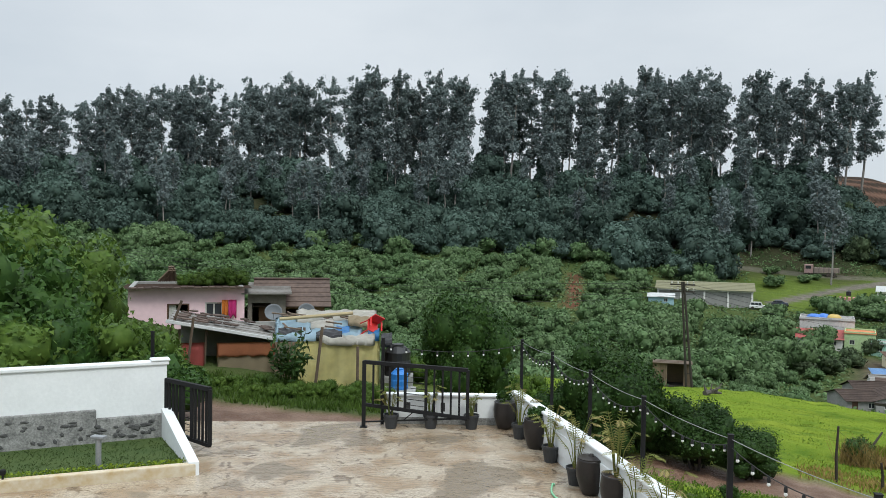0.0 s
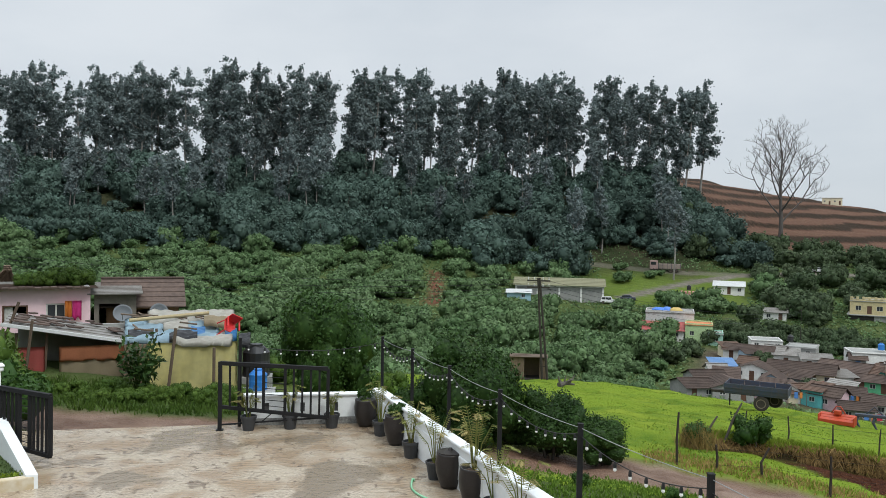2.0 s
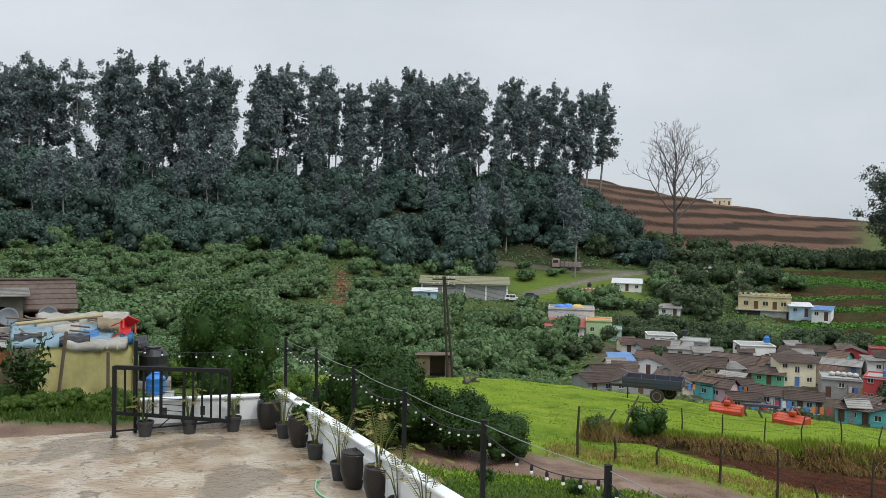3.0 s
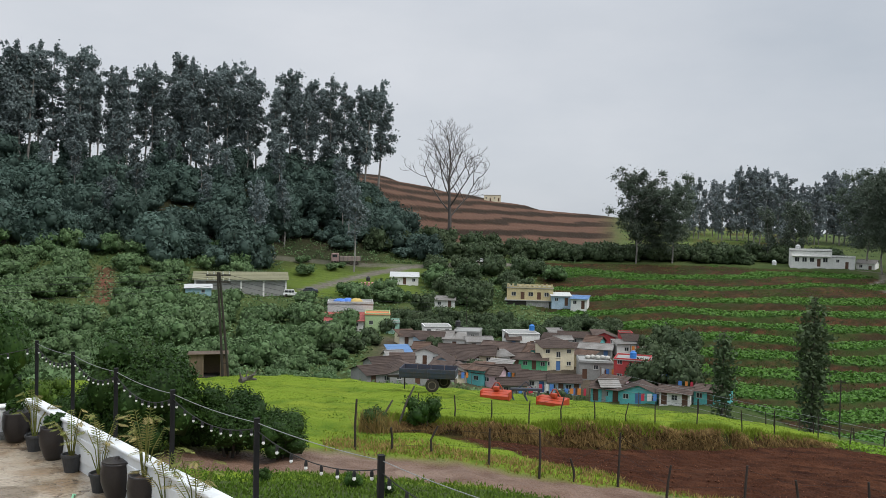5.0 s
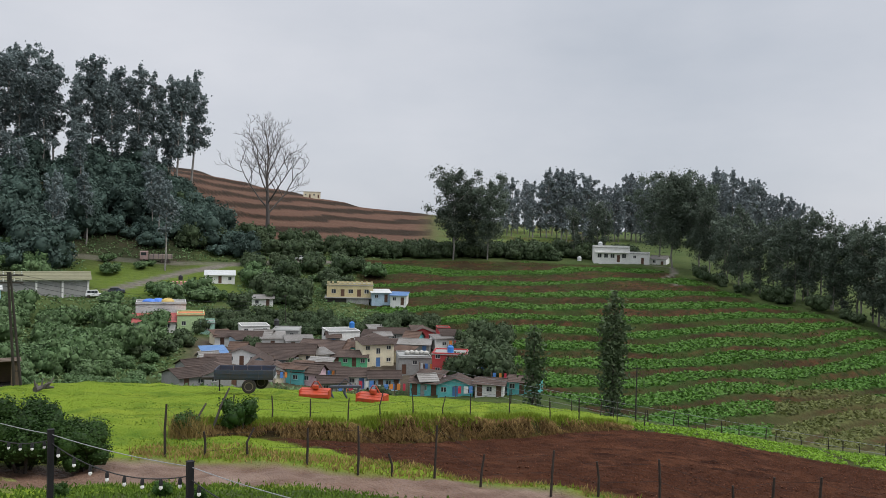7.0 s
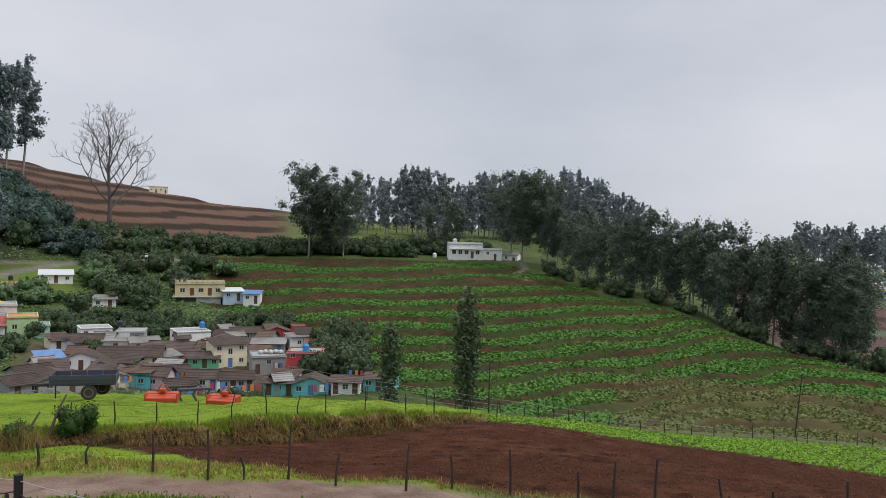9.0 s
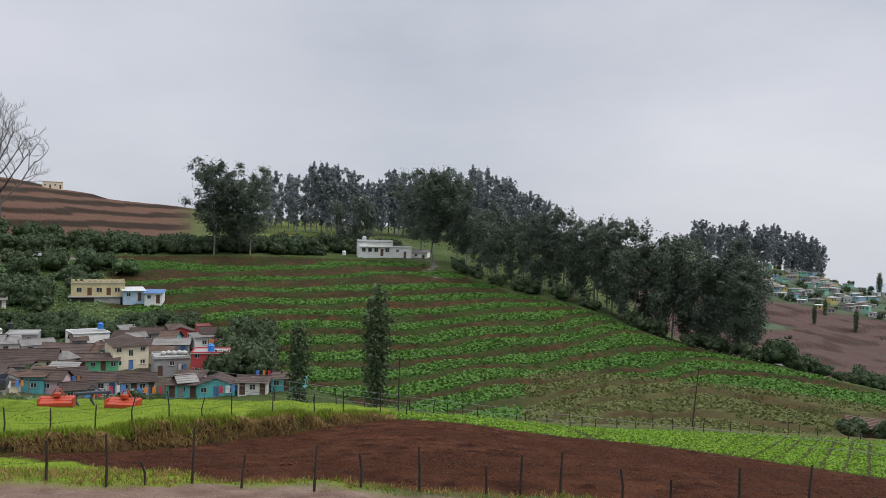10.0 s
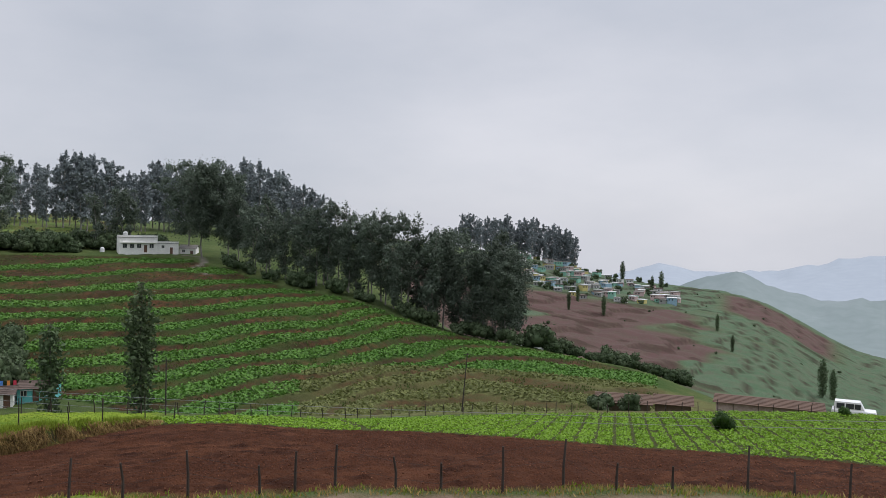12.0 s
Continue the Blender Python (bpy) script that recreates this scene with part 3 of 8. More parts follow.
def eucalyptus(seed, tall, crown_from, width, leaf_mat, bark, leaves=1500, leaf=0.75, tufts=4, size=1.0):
    """Meshes of a eucalyptus: bent trunk, steep limbs and twigs, and a ragged crown of many separate tufts with gaps between."""
    rng = np.random.default_rng(seed)
    bm = bmesh.new()
    lean = rng.normal(size=2) * 0.02 * tall
    spine = [(lean[0] * (k / 6) ** 2 + 0.006 * tall * rng.normal(), lean[1] * (k / 6) ** 2 + 0.006 * tall * rng.normal(), tall * 0.95 * k / 6 - (0.8 if k == 0 else 0)) for k in range(7)]
    rad = 0.009 * tall + 0.05
    tube(bm, spine, [rad * (1 - 0.14 * k) for k in range(7)], 6)
    lobes = []
    n = int(rng.integers(15, 21))
    for k in range(n):
        f = crown_from + (0.97 - crown_from) * ((k + rng.random() * 0.8) / n) ** 0.85
        i = min(int(f * 6), 5)
        base = Vector(spine[i]).lerp(Vector(spine[i + 1]), min(f * 6 - i, 1))
        t = (f - crown_from) / (1 - crown_from)
        ang, reach = rng.random() * math.tau, width * (0.35 + 0.65 * rng.random()) * (0.65 + 0.55 * math.sin(t * 2.7) - 0.3 * t * t)
        tip = base + Vector((math.cos(ang) * reach, math.sin(ang) * reach, reach * (0.5 + 0.8 * rng.random())))
        mid = base.lerp(tip, 0.5) + Vector((0, 0, -0.1 * reach))
        tube(bm, [base, mid, tip], [rad * 0.35, rad * 0.22, rad * 0.06], 4)
        for q in range(tufts):
            u = 0.3 + 0.7 * (q + rng.random()) / tufts
            p = (mid.lerp(tip, u * 2 - 1) if u > 0.5 else base.lerp(mid, u * 2)) + Vector(rng.normal(size=3)) * width * 0.20
            s = width * size * (0.16 + 0.17 * rng.random()) * (1.15 - 0.3 * t)
            lobes.append((p.x, p.y, p.z, s, s, s * (0.75 + 0.6 * rng.random())))
    for k in range(3):
        lobes.append((spine[-1][0] + 0.1 * width * rng.normal(), spine[-1][1] + 0.1 * width * rng.normal(), tall * (0.93 + 0.03 * k), width * 0.13, width * 0.13, width * 0.3))
    loose = [(x, y, z, a * 1.35, b * 1.35, c * 1.5) for x, y, z, a, b, c in lobes]
    v, f = join([clump(rng, leaves * 2 // 3, lobes, leaf, 0.5, tri=True), clump(rng, leaves // 3, loose, leaf * 0.85, 0.9, solid=False, tri=True)] + cores(lobes[::3], 0.5, rng))
    hold = bpy.data.meshes.new("trunk")
    bm.to_mesh(hold)
    bm.free()
    hold.materials.append(bark)
    return hold, mesh_only("crown", v, f, leaf_mat)


def round_bush(seed, rad, tall, leaf_mat, leaves, leaf, lobes_n=9, tri=True, spread=0.55):
    rng = np.random.default_rng(seed)
    lobes = [(0, 0, tall * 0.5, rad * 0.75, rad * 0.75, tall * 0.48)]
    for k in range(lobes_n):
        ang, h = k * 2.4 + rng.random(), (0.25 + 0.6 * rng.random()) * tall
        q = rad * 0.62 * math.sqrt(max(0.1, 1 - (h / tall * 1.6 - 0.8) ** 2))
        s = rad * (0.32 + 0.2 * rng.random())
        lobes.append((math.cos(ang) * q, math.sin(ang) * q, h, s, s, s * 0.85 * min(1.4, tall / rad / 1.3)))
    v, f = clump(rng, leaves, lobes, leaf, spread, tri=tri)
    if tri:
        v, f = join([(v, f)] + cores(lobes, 0.78, rng))
    v[:, 2] = np.maximum(v[:, 2], 0.02)
    bm = bmesh.new()
    for k in range(4):
        ang = k * 1.6 + rng.random()
        tube(bm, [(0.08 * math.cos(ang), 0.08 * math.sin(ang), -0.4), (0.35 * rad * math.cos(ang), 0.35 * rad * math.sin(ang), tall * 0.45), (0.6 * rad * math.cos(ang), 0.6 * rad * math.sin(ang), tall * 0.75)], [0.05 * rad, 0.035 * rad, 0.01 * rad], 5)
    hold = bpy.data.meshes.new("woody_base")
    bm.to_mesh(hold)
    bm.free()
    hold.materials.append(M_BARK)
    return hold, mesh_only("crown", v, f, leaf_mat)


def plant(name, kindmesh, x, y, scale, turn, label, category, group="", sink=0.15, stem_name="trunk", z=None, tall=1.0):
    stem, crown = kindmesh
    e = new(name)
    e.matrix_world = pose(x, y, (ground_z(x, y) - sink * scale) if z is None else z, 0, 0, turn) @ Matrix.Diagonal((scale, scale, scale * tall, 1))
    s = new(stem_name, stem)
    s.parent = e
    c = new("crown", crown)
    c.parent = e
    return tagged(e, label, category, group)


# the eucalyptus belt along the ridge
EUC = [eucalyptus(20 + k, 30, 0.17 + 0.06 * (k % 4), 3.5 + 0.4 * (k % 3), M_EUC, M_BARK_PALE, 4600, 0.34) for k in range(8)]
rng = np.random.default_rng(3)
az = -33.0
while az < 27.4:
    for row in range(2 if rng.random() < 0.8 else 1):
        r = 279 + 13 * row + rng.random() * 8
        a = az + 0.45 * row + 0.25 * rng.normal()
        x, y = at(a, r)
        top = np.interp(a, [-33, -28, -22, -15, -6, 3, 12, 19, 23, 27], [24, 28, 34, 37, 40.5, 41, 42, 40, 39, 42])
        k = int(rng.integers(len(EUC)))
        plant("eucalyptus_tree", EUC[k], x, y, top / 30 * (0.78 + 0.24 * rng.random()), rng.random() * 360, "tall slender grey-green eucalyptus on the misty ridge", "tree", "eucalyptus belt on the ridge", sink=0.3)
    az += 0.85 + 0.45 * rng.random()

# leafy undergrowth of the wooded slope below the belt
M_SLOPE = mat("slope_tree_leaves", (0.050, 0.085, 0.068), (0.095, 0.138, 0.112), rough=0.6, scale=0.12, fine=1.0, bump=0, vary=0.5, leaf=0.2)
UNDER = [round_bush(60 + k, 4.0, 7.5 + 1.6 * (k % 3), M_SLOPE, 1500, 0.36, 14) for k in range(5)]
n = 0
while n < 300:
    a, r = -34 + 65 * rng.random(), 212 + 80 * rng.random() ** 0.8
    if a > 25 and r > 262:
        continue
    if a > 19 and r < 240:
        continue
    x, y = at(a, r)
    plant("slope_tree", UNDER[int(rng.integers(5))], x, y, 0.75 + 0.75 * rng.random(), rng.random() * 360, "dark green broadleaf tree on the wooded slope", "tree", "trees on the wooded slope", sink=0.8)
    n += 1
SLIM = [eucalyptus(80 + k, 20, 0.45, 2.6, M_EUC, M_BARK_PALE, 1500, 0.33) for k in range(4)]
for k in range(62):
    a, r = -32 + 58 * rng.random(), 222 + 55 * rng.random()
    x, y = at(a, r)
    plant("young_eucalyptus_tree", SLIM[k % 4], x, y, 0.8 + 0.4 * rng.random(), rng.random() * 360, "slim pale-trunked eucalyptus on the wooded slope", "tree", "slim trees on the wooded slope", sink=0.4)

# dense shrubs that fill the valley side: too many to count
SHRUB = [round_bush(100 + k, 2.6, 3.4, M_SHRUB, 620, 0.25, 10) for k in range(6)]


def faces_of(me):
    k = len(me.loops) // len(me.polygons)
    f = np.empty(len(me.loops), dtype=np.int32)
    me.loops.foreach_get("vertex_index", f)
    return f.reshape(-1, k)


def shrub_mass(name, label, spots, kinds, material, seed):
    rng = np.random.default_rng(seed)
    pieces = []
    datas = []
    for _, crown in kinds:
        me = crown
        v = np.empty(len(me.vertices) * 3, dtype=np.float32)
        me.vertices.foreach_get("co", v)
        datas.append((v.reshape(-1, 3), faces_of(me)))
    xy = np.array([(s[0], s[1]) for s in spots])
    zs = height(xy[:, 0], xy[:, 1])
    for (x, y, sc), z in zip(spots, zs):
        v, f = datas[int(rng.integers(len(datas)))]
        t = rng.random() * math.tau
        c, s = math.cos(t), math.sin(t)
        w = v @ np.array([[c, s, 0], [-s, c, 0], [0, 0, 1]]) * sc * np.array([1, 1, 0.8 + 0.4 * rng.random()]) + np.array([x, y, z - 0.3 * sc])
        pieces.append((w, f))
    v, f = join(pieces)
    return tagged(mesh_object(name, v, f, material), label, "shrubs", kind="stuff")


spots = []
while len(spots) < 1250:
    a, r = -34 + 76 * rng.random(), 78 + 150 * rng.random() ** 1.0
    x, y = at(a, r)
    if r < 92 and a > 6:
        continue
    if a > 20 and r > 203 and rng.random() < 0.72:
        continue
    if a > 17.5 and 95 < r < 190 and a > np.interp(r, [95, 130, 160, 190], [24, 25, 25.5, 24]):
        continue
    if a > 34.0 and 172 < r < 216:
        continue
    if 14 < a < 22 and 180 < r < 204:
        continue
    if away(np.array([x]), np.array([y]), FAR_ROAD)[0] < 8:
        continue
    if abs(a - 9.3) < 0.85 and 146 < r < 214:
        continue
    spots.append((x, y, (0.55 + 0.95 * rng.random() ** 2) * (0.55 if r < 125 else 1.0)))
under = []
for k in range(420):
    a, r = -34 + 63.5 * rng.random(), 214 + 72 * rng.random()
    if a > 25 and r > 262:
        continue
    if a > 19 and r < 240:
        continue
    under.append((*at(a, r), 0.9 + 0.9 * rng.random()))
for k in range(70):
    under.append((*at(25 + 3.4 * rng.random(), 246 + 42 * rng.random()), 1.0 + 0.8 * rng.random()))
shrub_mass("slope_undergrowth", "dark leafy undergrowth below the eucalyptus belt", under, SHRUB[:3], M_SLOPE, 6)
shrub_mass("valley_shrubs", "dense grey-green shrubs covering the valley side", spots, SHRUB, M_SHRUB, 5)


# ---------------------------------------------------------------- the forecourt
def concrete_material():
    """Wet, trowelled concrete: shining damp patches, puddles of muddy water, arc-like trowel ridges."""
    m = bpy.data.materials.new("wet_concrete")
    m.use_nodes = True
    t = m.node_tree
    b = t.nodes["Principled BSDF"]
    geo = t.nodes.new("ShaderNodeNewGeometry")

    def tex(scale, detail, dist=0.0):
        n = t.nodes.new("ShaderNodeTexNoise")
        n.inputs["Scale"].default_value, n.inputs["Detail"].default_value, n.inputs["Distortion"].default_value = scale, detail, dist
        t.links.new(geo.outputs["Position"], n.inputs["Vector"])
        return n.outputs["Fac"]

    def rng(fac, lo, hi, to0=0.0, to1=1.0):
        r = t.nodes.new("ShaderNodeMapRange")
        for k, v in (("From Min", lo), ("From Max", hi), ("To Min", to0), ("To Max", to1)):
            r.inputs[k].default_value = v
        t.links.new(fac, r.inputs["Value"])
        return r.outputs[0]

    def blend(f, c1, c2):
        x = t.nodes.new("ShaderNodeMix")
        x.data_type = "RGBA"
        t.links.new(f, x.inputs[0])
        for s, c in ((x.inputs[6], c1), (x.inputs[7], c2)):
            if isinstance(c, tuple):
                s.default_value = (*c, 1)
            else:
                t.links.new(c, s)
        return x.outputs[2]

    damp, mud, grit = tex(0.55, 6, 0.6), tex(1.3, 5, 0.3), tex(22, 4)
    wave = t.nodes.new("ShaderNodeTexWave")
    wave.wave_type = "RINGS"
    wave.inputs["Scale"].default_value, wave.inputs["Distortion"].default_value, wave.inputs["Detail"].default_value = 2.9, 16.0, 3.0
    wave.inputs["Detail Scale"].default_value = 0.5
    t.links.new(geo.outputs["Position"], wave.inputs["Vector"])
    col = blend(rng(mud, 0.42, 0.6), (0.46, 0.39, 0.295), (0.30, 0.205, 0.12))
    col = blend(rng(grit, 0.35, 0.75), col, (0.25, 0.20, 0.145))
    col = blend(rng(tex(3.2, 7, 1.2), 0.58, 0.66), col, (0.17, 0.125, 0.085))
    col = blend(rng(damp, 0.56, 0.6), col, (0.20, 0.155, 0.105))
    t.links.new(col, b.inputs["Base Color"])
    t.links.new(rng(damp, 0.40, 0.58, 0.36, 0.05), b.inputs["Roughness"])
    hgt = t.nodes.new("ShaderNodeMath")
    hgt.operation = "MULTIPLY_ADD"
    t.links.new(wave.outputs["Fac"], hgt.inputs[0])
    t.links.new(rng(damp, 0.40, 0.58, 0.20, 0.0), hgt.inputs[1])
    t.links.new(rng(tex(5.0, 8, 1.5), 0, 1, 0, 0.9), hgt.inputs[2])
    bump = t.nodes.new("ShaderNodeBump")
    bump.inputs["Strength"].default_value, bump.inputs["Distance"].default_value = 0.9, 0.03
    t.links.new(hgt.outputs[0], bump.inputs["Height"])
    t.links.new(bump.outputs[0], b.inputs["Normal"])
    return m


M_CONC = concrete_material()
M_CURB = mat("ochre_stained_whitewash", (0.62, 0.58, 0.48), (0.42, 0.30, 0.14), rough=0.8, scale=2.0, fine=9)
M_LAWN = mat("short_lawn", (0.026, 0.056, 0.009), (0.060, 0.085, 0.018), rough=0.9, scale=2, fine=40, bump=0.8)
M_HEDGE = mat("yellow_green_hedge_leaves", (0.20, 0.25, 0.02), (0.08, 0.14, 0.02), rough=0.5, scale=4, fine=20, bump=0, vary=0.5, leaf=0.25)
M_POT = mat("dark_glazed_pot", (0.022, 0.019, 0.018), (0.035, 0.03, 0.028), rough=0.3, bump=0.1, gloss=0.3)
M_POT2 = mat("black_plastic_pot", (0.03, 0.032, 0.035), (0.045, 0.047, 0.05), rough=0.5, bump=0.1)
M_SOILPOT = mat("potting_soil", (0.05, 0.032, 0.02), (0.09, 0.06, 0.04), rough=0.95)
M_PALM = mat("palm_leaflets", (0.10, 0.17, 0.035), (0.26, 0.22, 0.075), rough=0.5, scale=3, fine=10, bump=0, vary=0.5, leaf=0.3)
M_PALM_DRY = mat("yellowed_palm_leaflets", (0.36, 0.30, 0.12), (0.24, 0.20, 0.08), rough=0.6, scale=3, fine=10, bump=0, vary=0.4, leaf=0.3)
M_HOSE = mat("green_garden_hose", (0.10, 0.42, 0.20), (0.35, 0.6, 0.4), rough=0.4, bump=0)
M_WIRE = mat("dark_cable", (0.02, 0.02, 0.02), rough=0.6, bump=0)
M_WIRE_PALE = mat("pale_cable", (0.30, 0.31, 0.31), rough=0.6, bump=0)
M_BULB = mat("frosted_bulb_glass", (0.80, 0.80, 0.76), (0.7, 0.7, 0.66), rough=0.15, bump=0)
M_GALV = mat("grey_galvanised_steel", (0.33, 0.34, 0.35), (0.22, 0.23, 0.24), rough=0.5, metal=0.4, bump=0.1)


def slab(name, outline, z0, z1, material, label="", category="", kind="", parent=None):
    bm = bmesh.new()
    zs = z1 if isinstance(z1, (list, tuple)) else [z1] * len(outline)
    top = [bm.verts.new((x, y, z)) for (x, y), z in zip(outline, zs)]
    bot = [bm.verts.new((x, y, z0)) for x, y in outline]
    bm.faces.new(top)
    bm.faces.new(bot[::-1])
    n = len(outline)
    for k in range(n):
        bm.faces.new((top[k], bot[k], bot[(k + 1) % n], top[(k + 1) % n]))
    bmesh.ops.recalc_face_normals(bm, faces=bm.faces)
    return tagged(part(name, bm, material, parent), label, category, kind=kind)


def along(p, q, thick, z0, z1, bevel=0.015):
    """A bar-shaped block along the line p-q, with its outer face on that line's right."""
    d = Vector((q[0] - p[0], q[1] - p[1]))
    ang = math.atan2(d.y, d.x)
    return a_box(0, -thick / 2, z0, d.length, thick / 2, z1, bevel, Matrix.Translation((p[0], p[1], 0)) @ Matrix.Rotation(ang, 4, "Z"))


slab("courtyard_floor", [(-16, -8), (6.4, -8), (5.15, 2.0), (1.82, 18.45), (1.7, 18.8), (-1.3, 18.85), (-6.2, 18.6), (-16, 14.2)], -0.35, 0.0, M_CONC, "wet tan concrete forecourt with trowel marks and puddles", "floor", kind="structure")

# low white wall with coping along the forecourt's edge
WALL = [(-1.25, 18.75), (1.75, 18.75), (5.2, 2.0)]
wall_e = tagged(new("wall_east"), "low white painted boundary wall with moulded panels", "wall", kind="structure")
part("wall_face", along(WALL[1], WALL[2], 0.16, -1.0, 0.74), M_WHITE, wall_e)
part("coping", along(WALL[1], WALL[2], 0.24, 0.74, 0.80, 0.02), M_WHITE, wall_e)
d_e = (Vector(WALL[2]) - Vector(WALL[1])).normalized()
for k in range(8):
    p = Vector(WALL[1]) + d_e * (0.35 + 2.05 * k)
    q = p + d_e * 1.75
    side = Vector((d_e.y, -d_e.x)) * 0.085
    part("raised_panel", along(p + side, q + side, 0.03, 0.18, 0.60, 0.012), M_WHITE, wall_e)
wall_n = tagged(new("wall_north"), "low white boundary wall with dark slots", "wall", kind="structure")
SLOTS = [-0.75, 0.05, 0.8]
edges = [-1.25] + [s + o for s in SLOTS for o in (-0.05, 0.05)] + [1.85]
for x0, x1 in zip(edges[::2], edges[1::2]):
    part("wall_face", a_box(x0, 18.67, -0.6, x1, 18.83, 0.64), M_WHITE, wall_n)
for s in SLOTS:
    part("wall_face", a_box(s - 0.05, 18.672, -0.6, s + 0.05, 18.828, 0.28), M_WHITE, wall_n)
    part("wall_face", a_box(s - 0.05, 18.672, 0.50, s + 0.05, 18.828, 0.64), M_WHITE, wall_n)
    # a dark block fills each opening, coloured as its inner shade
    part("slot", a_box(s - 0.05, 18.73, 0.28, s + 0.05, 18.80, 0.50), M_STONE_DARK, wall_n, "dark block standing for the shade inside a vent slot")
part("coping", a_box(-1.28, 18.63, 0.64, 1.85, 18.87, 0.70, 0.02), M_WHITE, wall_n)
part("stained_plinth", a_box(-1.25, 18.645, 0.0, 1.6, 18.672, 0.16, 0.005), M_STONE, wall_n, "grey damp-stained plinth")

# tall white wall over a rubble base, with a raised lawn bed in front of it
LW0, LW1 = (-5.72, 16.85), (-16.0, 11.9)
wall_w = tagged(new("wall_west"), "tall white wall on a cement rubble base", "wall", kind="structure")
dw = (Vector(LW1) - Vector(LW0)).normalized()
nw = Vector((-dw.y, dw.x))
part("wall_face", along(LW0, LW1, 0.2, 0.5, 1.62), M_WHITE, wall_w)
part("coping", along(Vector(LW0) - dw * 0.04, LW1, 0.28, 1.62, 1.70, 0.02), M_WHITE, wall_w)
part("pier_cap", along(Vector(LW0) - dw * 0.06, Vector(LW0) + dw * 0.32, 0.32, 1.70, 1.745, 0.02), M_WHITE, wall_w)
part("rubble_base", along(Vector(LW0), Vector(LW0) + dw * 1.35, 0.30, -0.3, 0.62, 0.03), M_STONE, wall_w, "grey cement and rubble masonry base")
part("rubble_base", along(Vector(LW0) + dw * 1.35, LW1, 0.32, -0.3, 0.80, 0.03), M_STONE, wall_w, "grey cement and rubble masonry base")
rs = np.random.default_rng(11)
for k in range(120):
    u = 0.15 + 9.5 * rs.random()
    z = 0.2 + (0.5 if u > 1.4 else 0.32) * rs.random()
    p = Vector(LW0) + dw * u + nw * 0.155
    bm = bmesh.new()
    bmesh.ops.create_icosphere(bm, subdivisions=1, radius=1)
    for v in bm.verts:
        v.co += Vector(rs.normal(size=3)) * 0.16
    bmesh.ops.scale(bm, vec=(0.04 + 0.07 * rs.random(), 0.022, 0.03 + 0.035 * rs.random()), verts=bm.verts)
    st = part("stone", bm, M_STONE_DARK, wall_w)
    st.matrix_world = Matrix.Translation((p.x, p.y, z)) @ Matrix.Rotation(math.atan2(dw.y, dw.x), 4, "Z")

bed = empty("raised_lawn_bed", -6.5, 15.2, 0, 0, "raised lawn bed with a white stained kerb", "flower bed", kind="structure")
bed.matrix_world = Matrix.Identity(4)
C0, C1 = (-4.42, 14.62), (-16.0, 10.1)
part("kerb", along(C0, C1, 0.16, -0.1, 0.21, 0.02), M_CURB, bed, "ochre-stained whitewashed kerb")
slab("lawn", [(-4.5, 14.72), (-15.9, 10.2), (-15.9, 11.9), (-5.7, 16.7)], -0.1, 0.13, M_LAWN, parent=bed)
sw = slab("sloping_end_wall", [(-4.34, 14.56), (-4.52, 14.52), (-5.78, 16.72), (-5.60, 16.80)], -0.1, [0.24, 0.24, 0.72, 0.72], M_WHITE, parent=bed)
rh = np.random.default_rng(12)
cd = (Vector(C1) - Vector(C0)).normalized()
pts = []
for k in range(60):
    p = Vector(C0) + cd * (0.15 + 0.13 * k) + Vector((-cd.y, cd.x)) * -0.22
    pts.append(clump(rh, 40, [(p.x, p.y, 0.17, 0.09, 0.09, 0.08)], 0.028))
tagged(mesh_object("edging_hedge", *join(pts), M_HEDGE), "low clipped yellow-green hedge along the kerb", "hedge", kind="stuff")
gx, gz = rh.random((4200, 2)), rh.random(4200)
px = -4.7 + (-11.0) * gx[:, 0]
pyl = np.interp(px, [-15.9, -4.5], [10.4, 14.85])
pyh = np.interp(px, [-15.9, -5.7, -4.5], [11.7, 16.5, 14.9])
py = pyl + (pyh - pyl) * gx[:, 1]
v, f = quads(np.stack([px, py, np.full(4200, 0.15)], 1), np.stack([rh.normal(size=4200), rh.normal(size=4200), 0.3 + 0 * gz], 1), 0.008, 0.035, rh)
tagged(mesh_object("lawn_grass", v, f, M_LAWN), "short green lawn grass in the raised bed", "grass", kind="stuff")

bl = empty("bollard_light", -6.1, 14.42, 0.13, -12, "slim grey garden bollard light with a flat cap", "garden light")
part("post", lathe(bmesh.new(), [(0.05, -0.1), (0.05, 0.55)], 12), M_GALV, bl)
part("cap", a_box(-0.13, -0.07, 0.55, 0.13, 0.07, 0.60, 0.012), M_GALV, bl)
for k, u in enumerate((3.1, 3.75, 4.4)):
    p = Vector(C0) + cd * u
    sp = empty("spotlight", p.x, p.y, 0.21, 20, "small black garden spotlight on the kerb", "garden light", "kerb spotlights")
    part("stem", lathe(bmesh.new(), [(0.018, -0.01), (0.018, 0.07)], 8), M_BLACK, sp)
    part("head", lathe(bmesh.new(), [(0.035, 0.07), (0.05, 0.10), (0.05, 0.15), (0.03, 0.17)], 10), M_BLACK, sp)


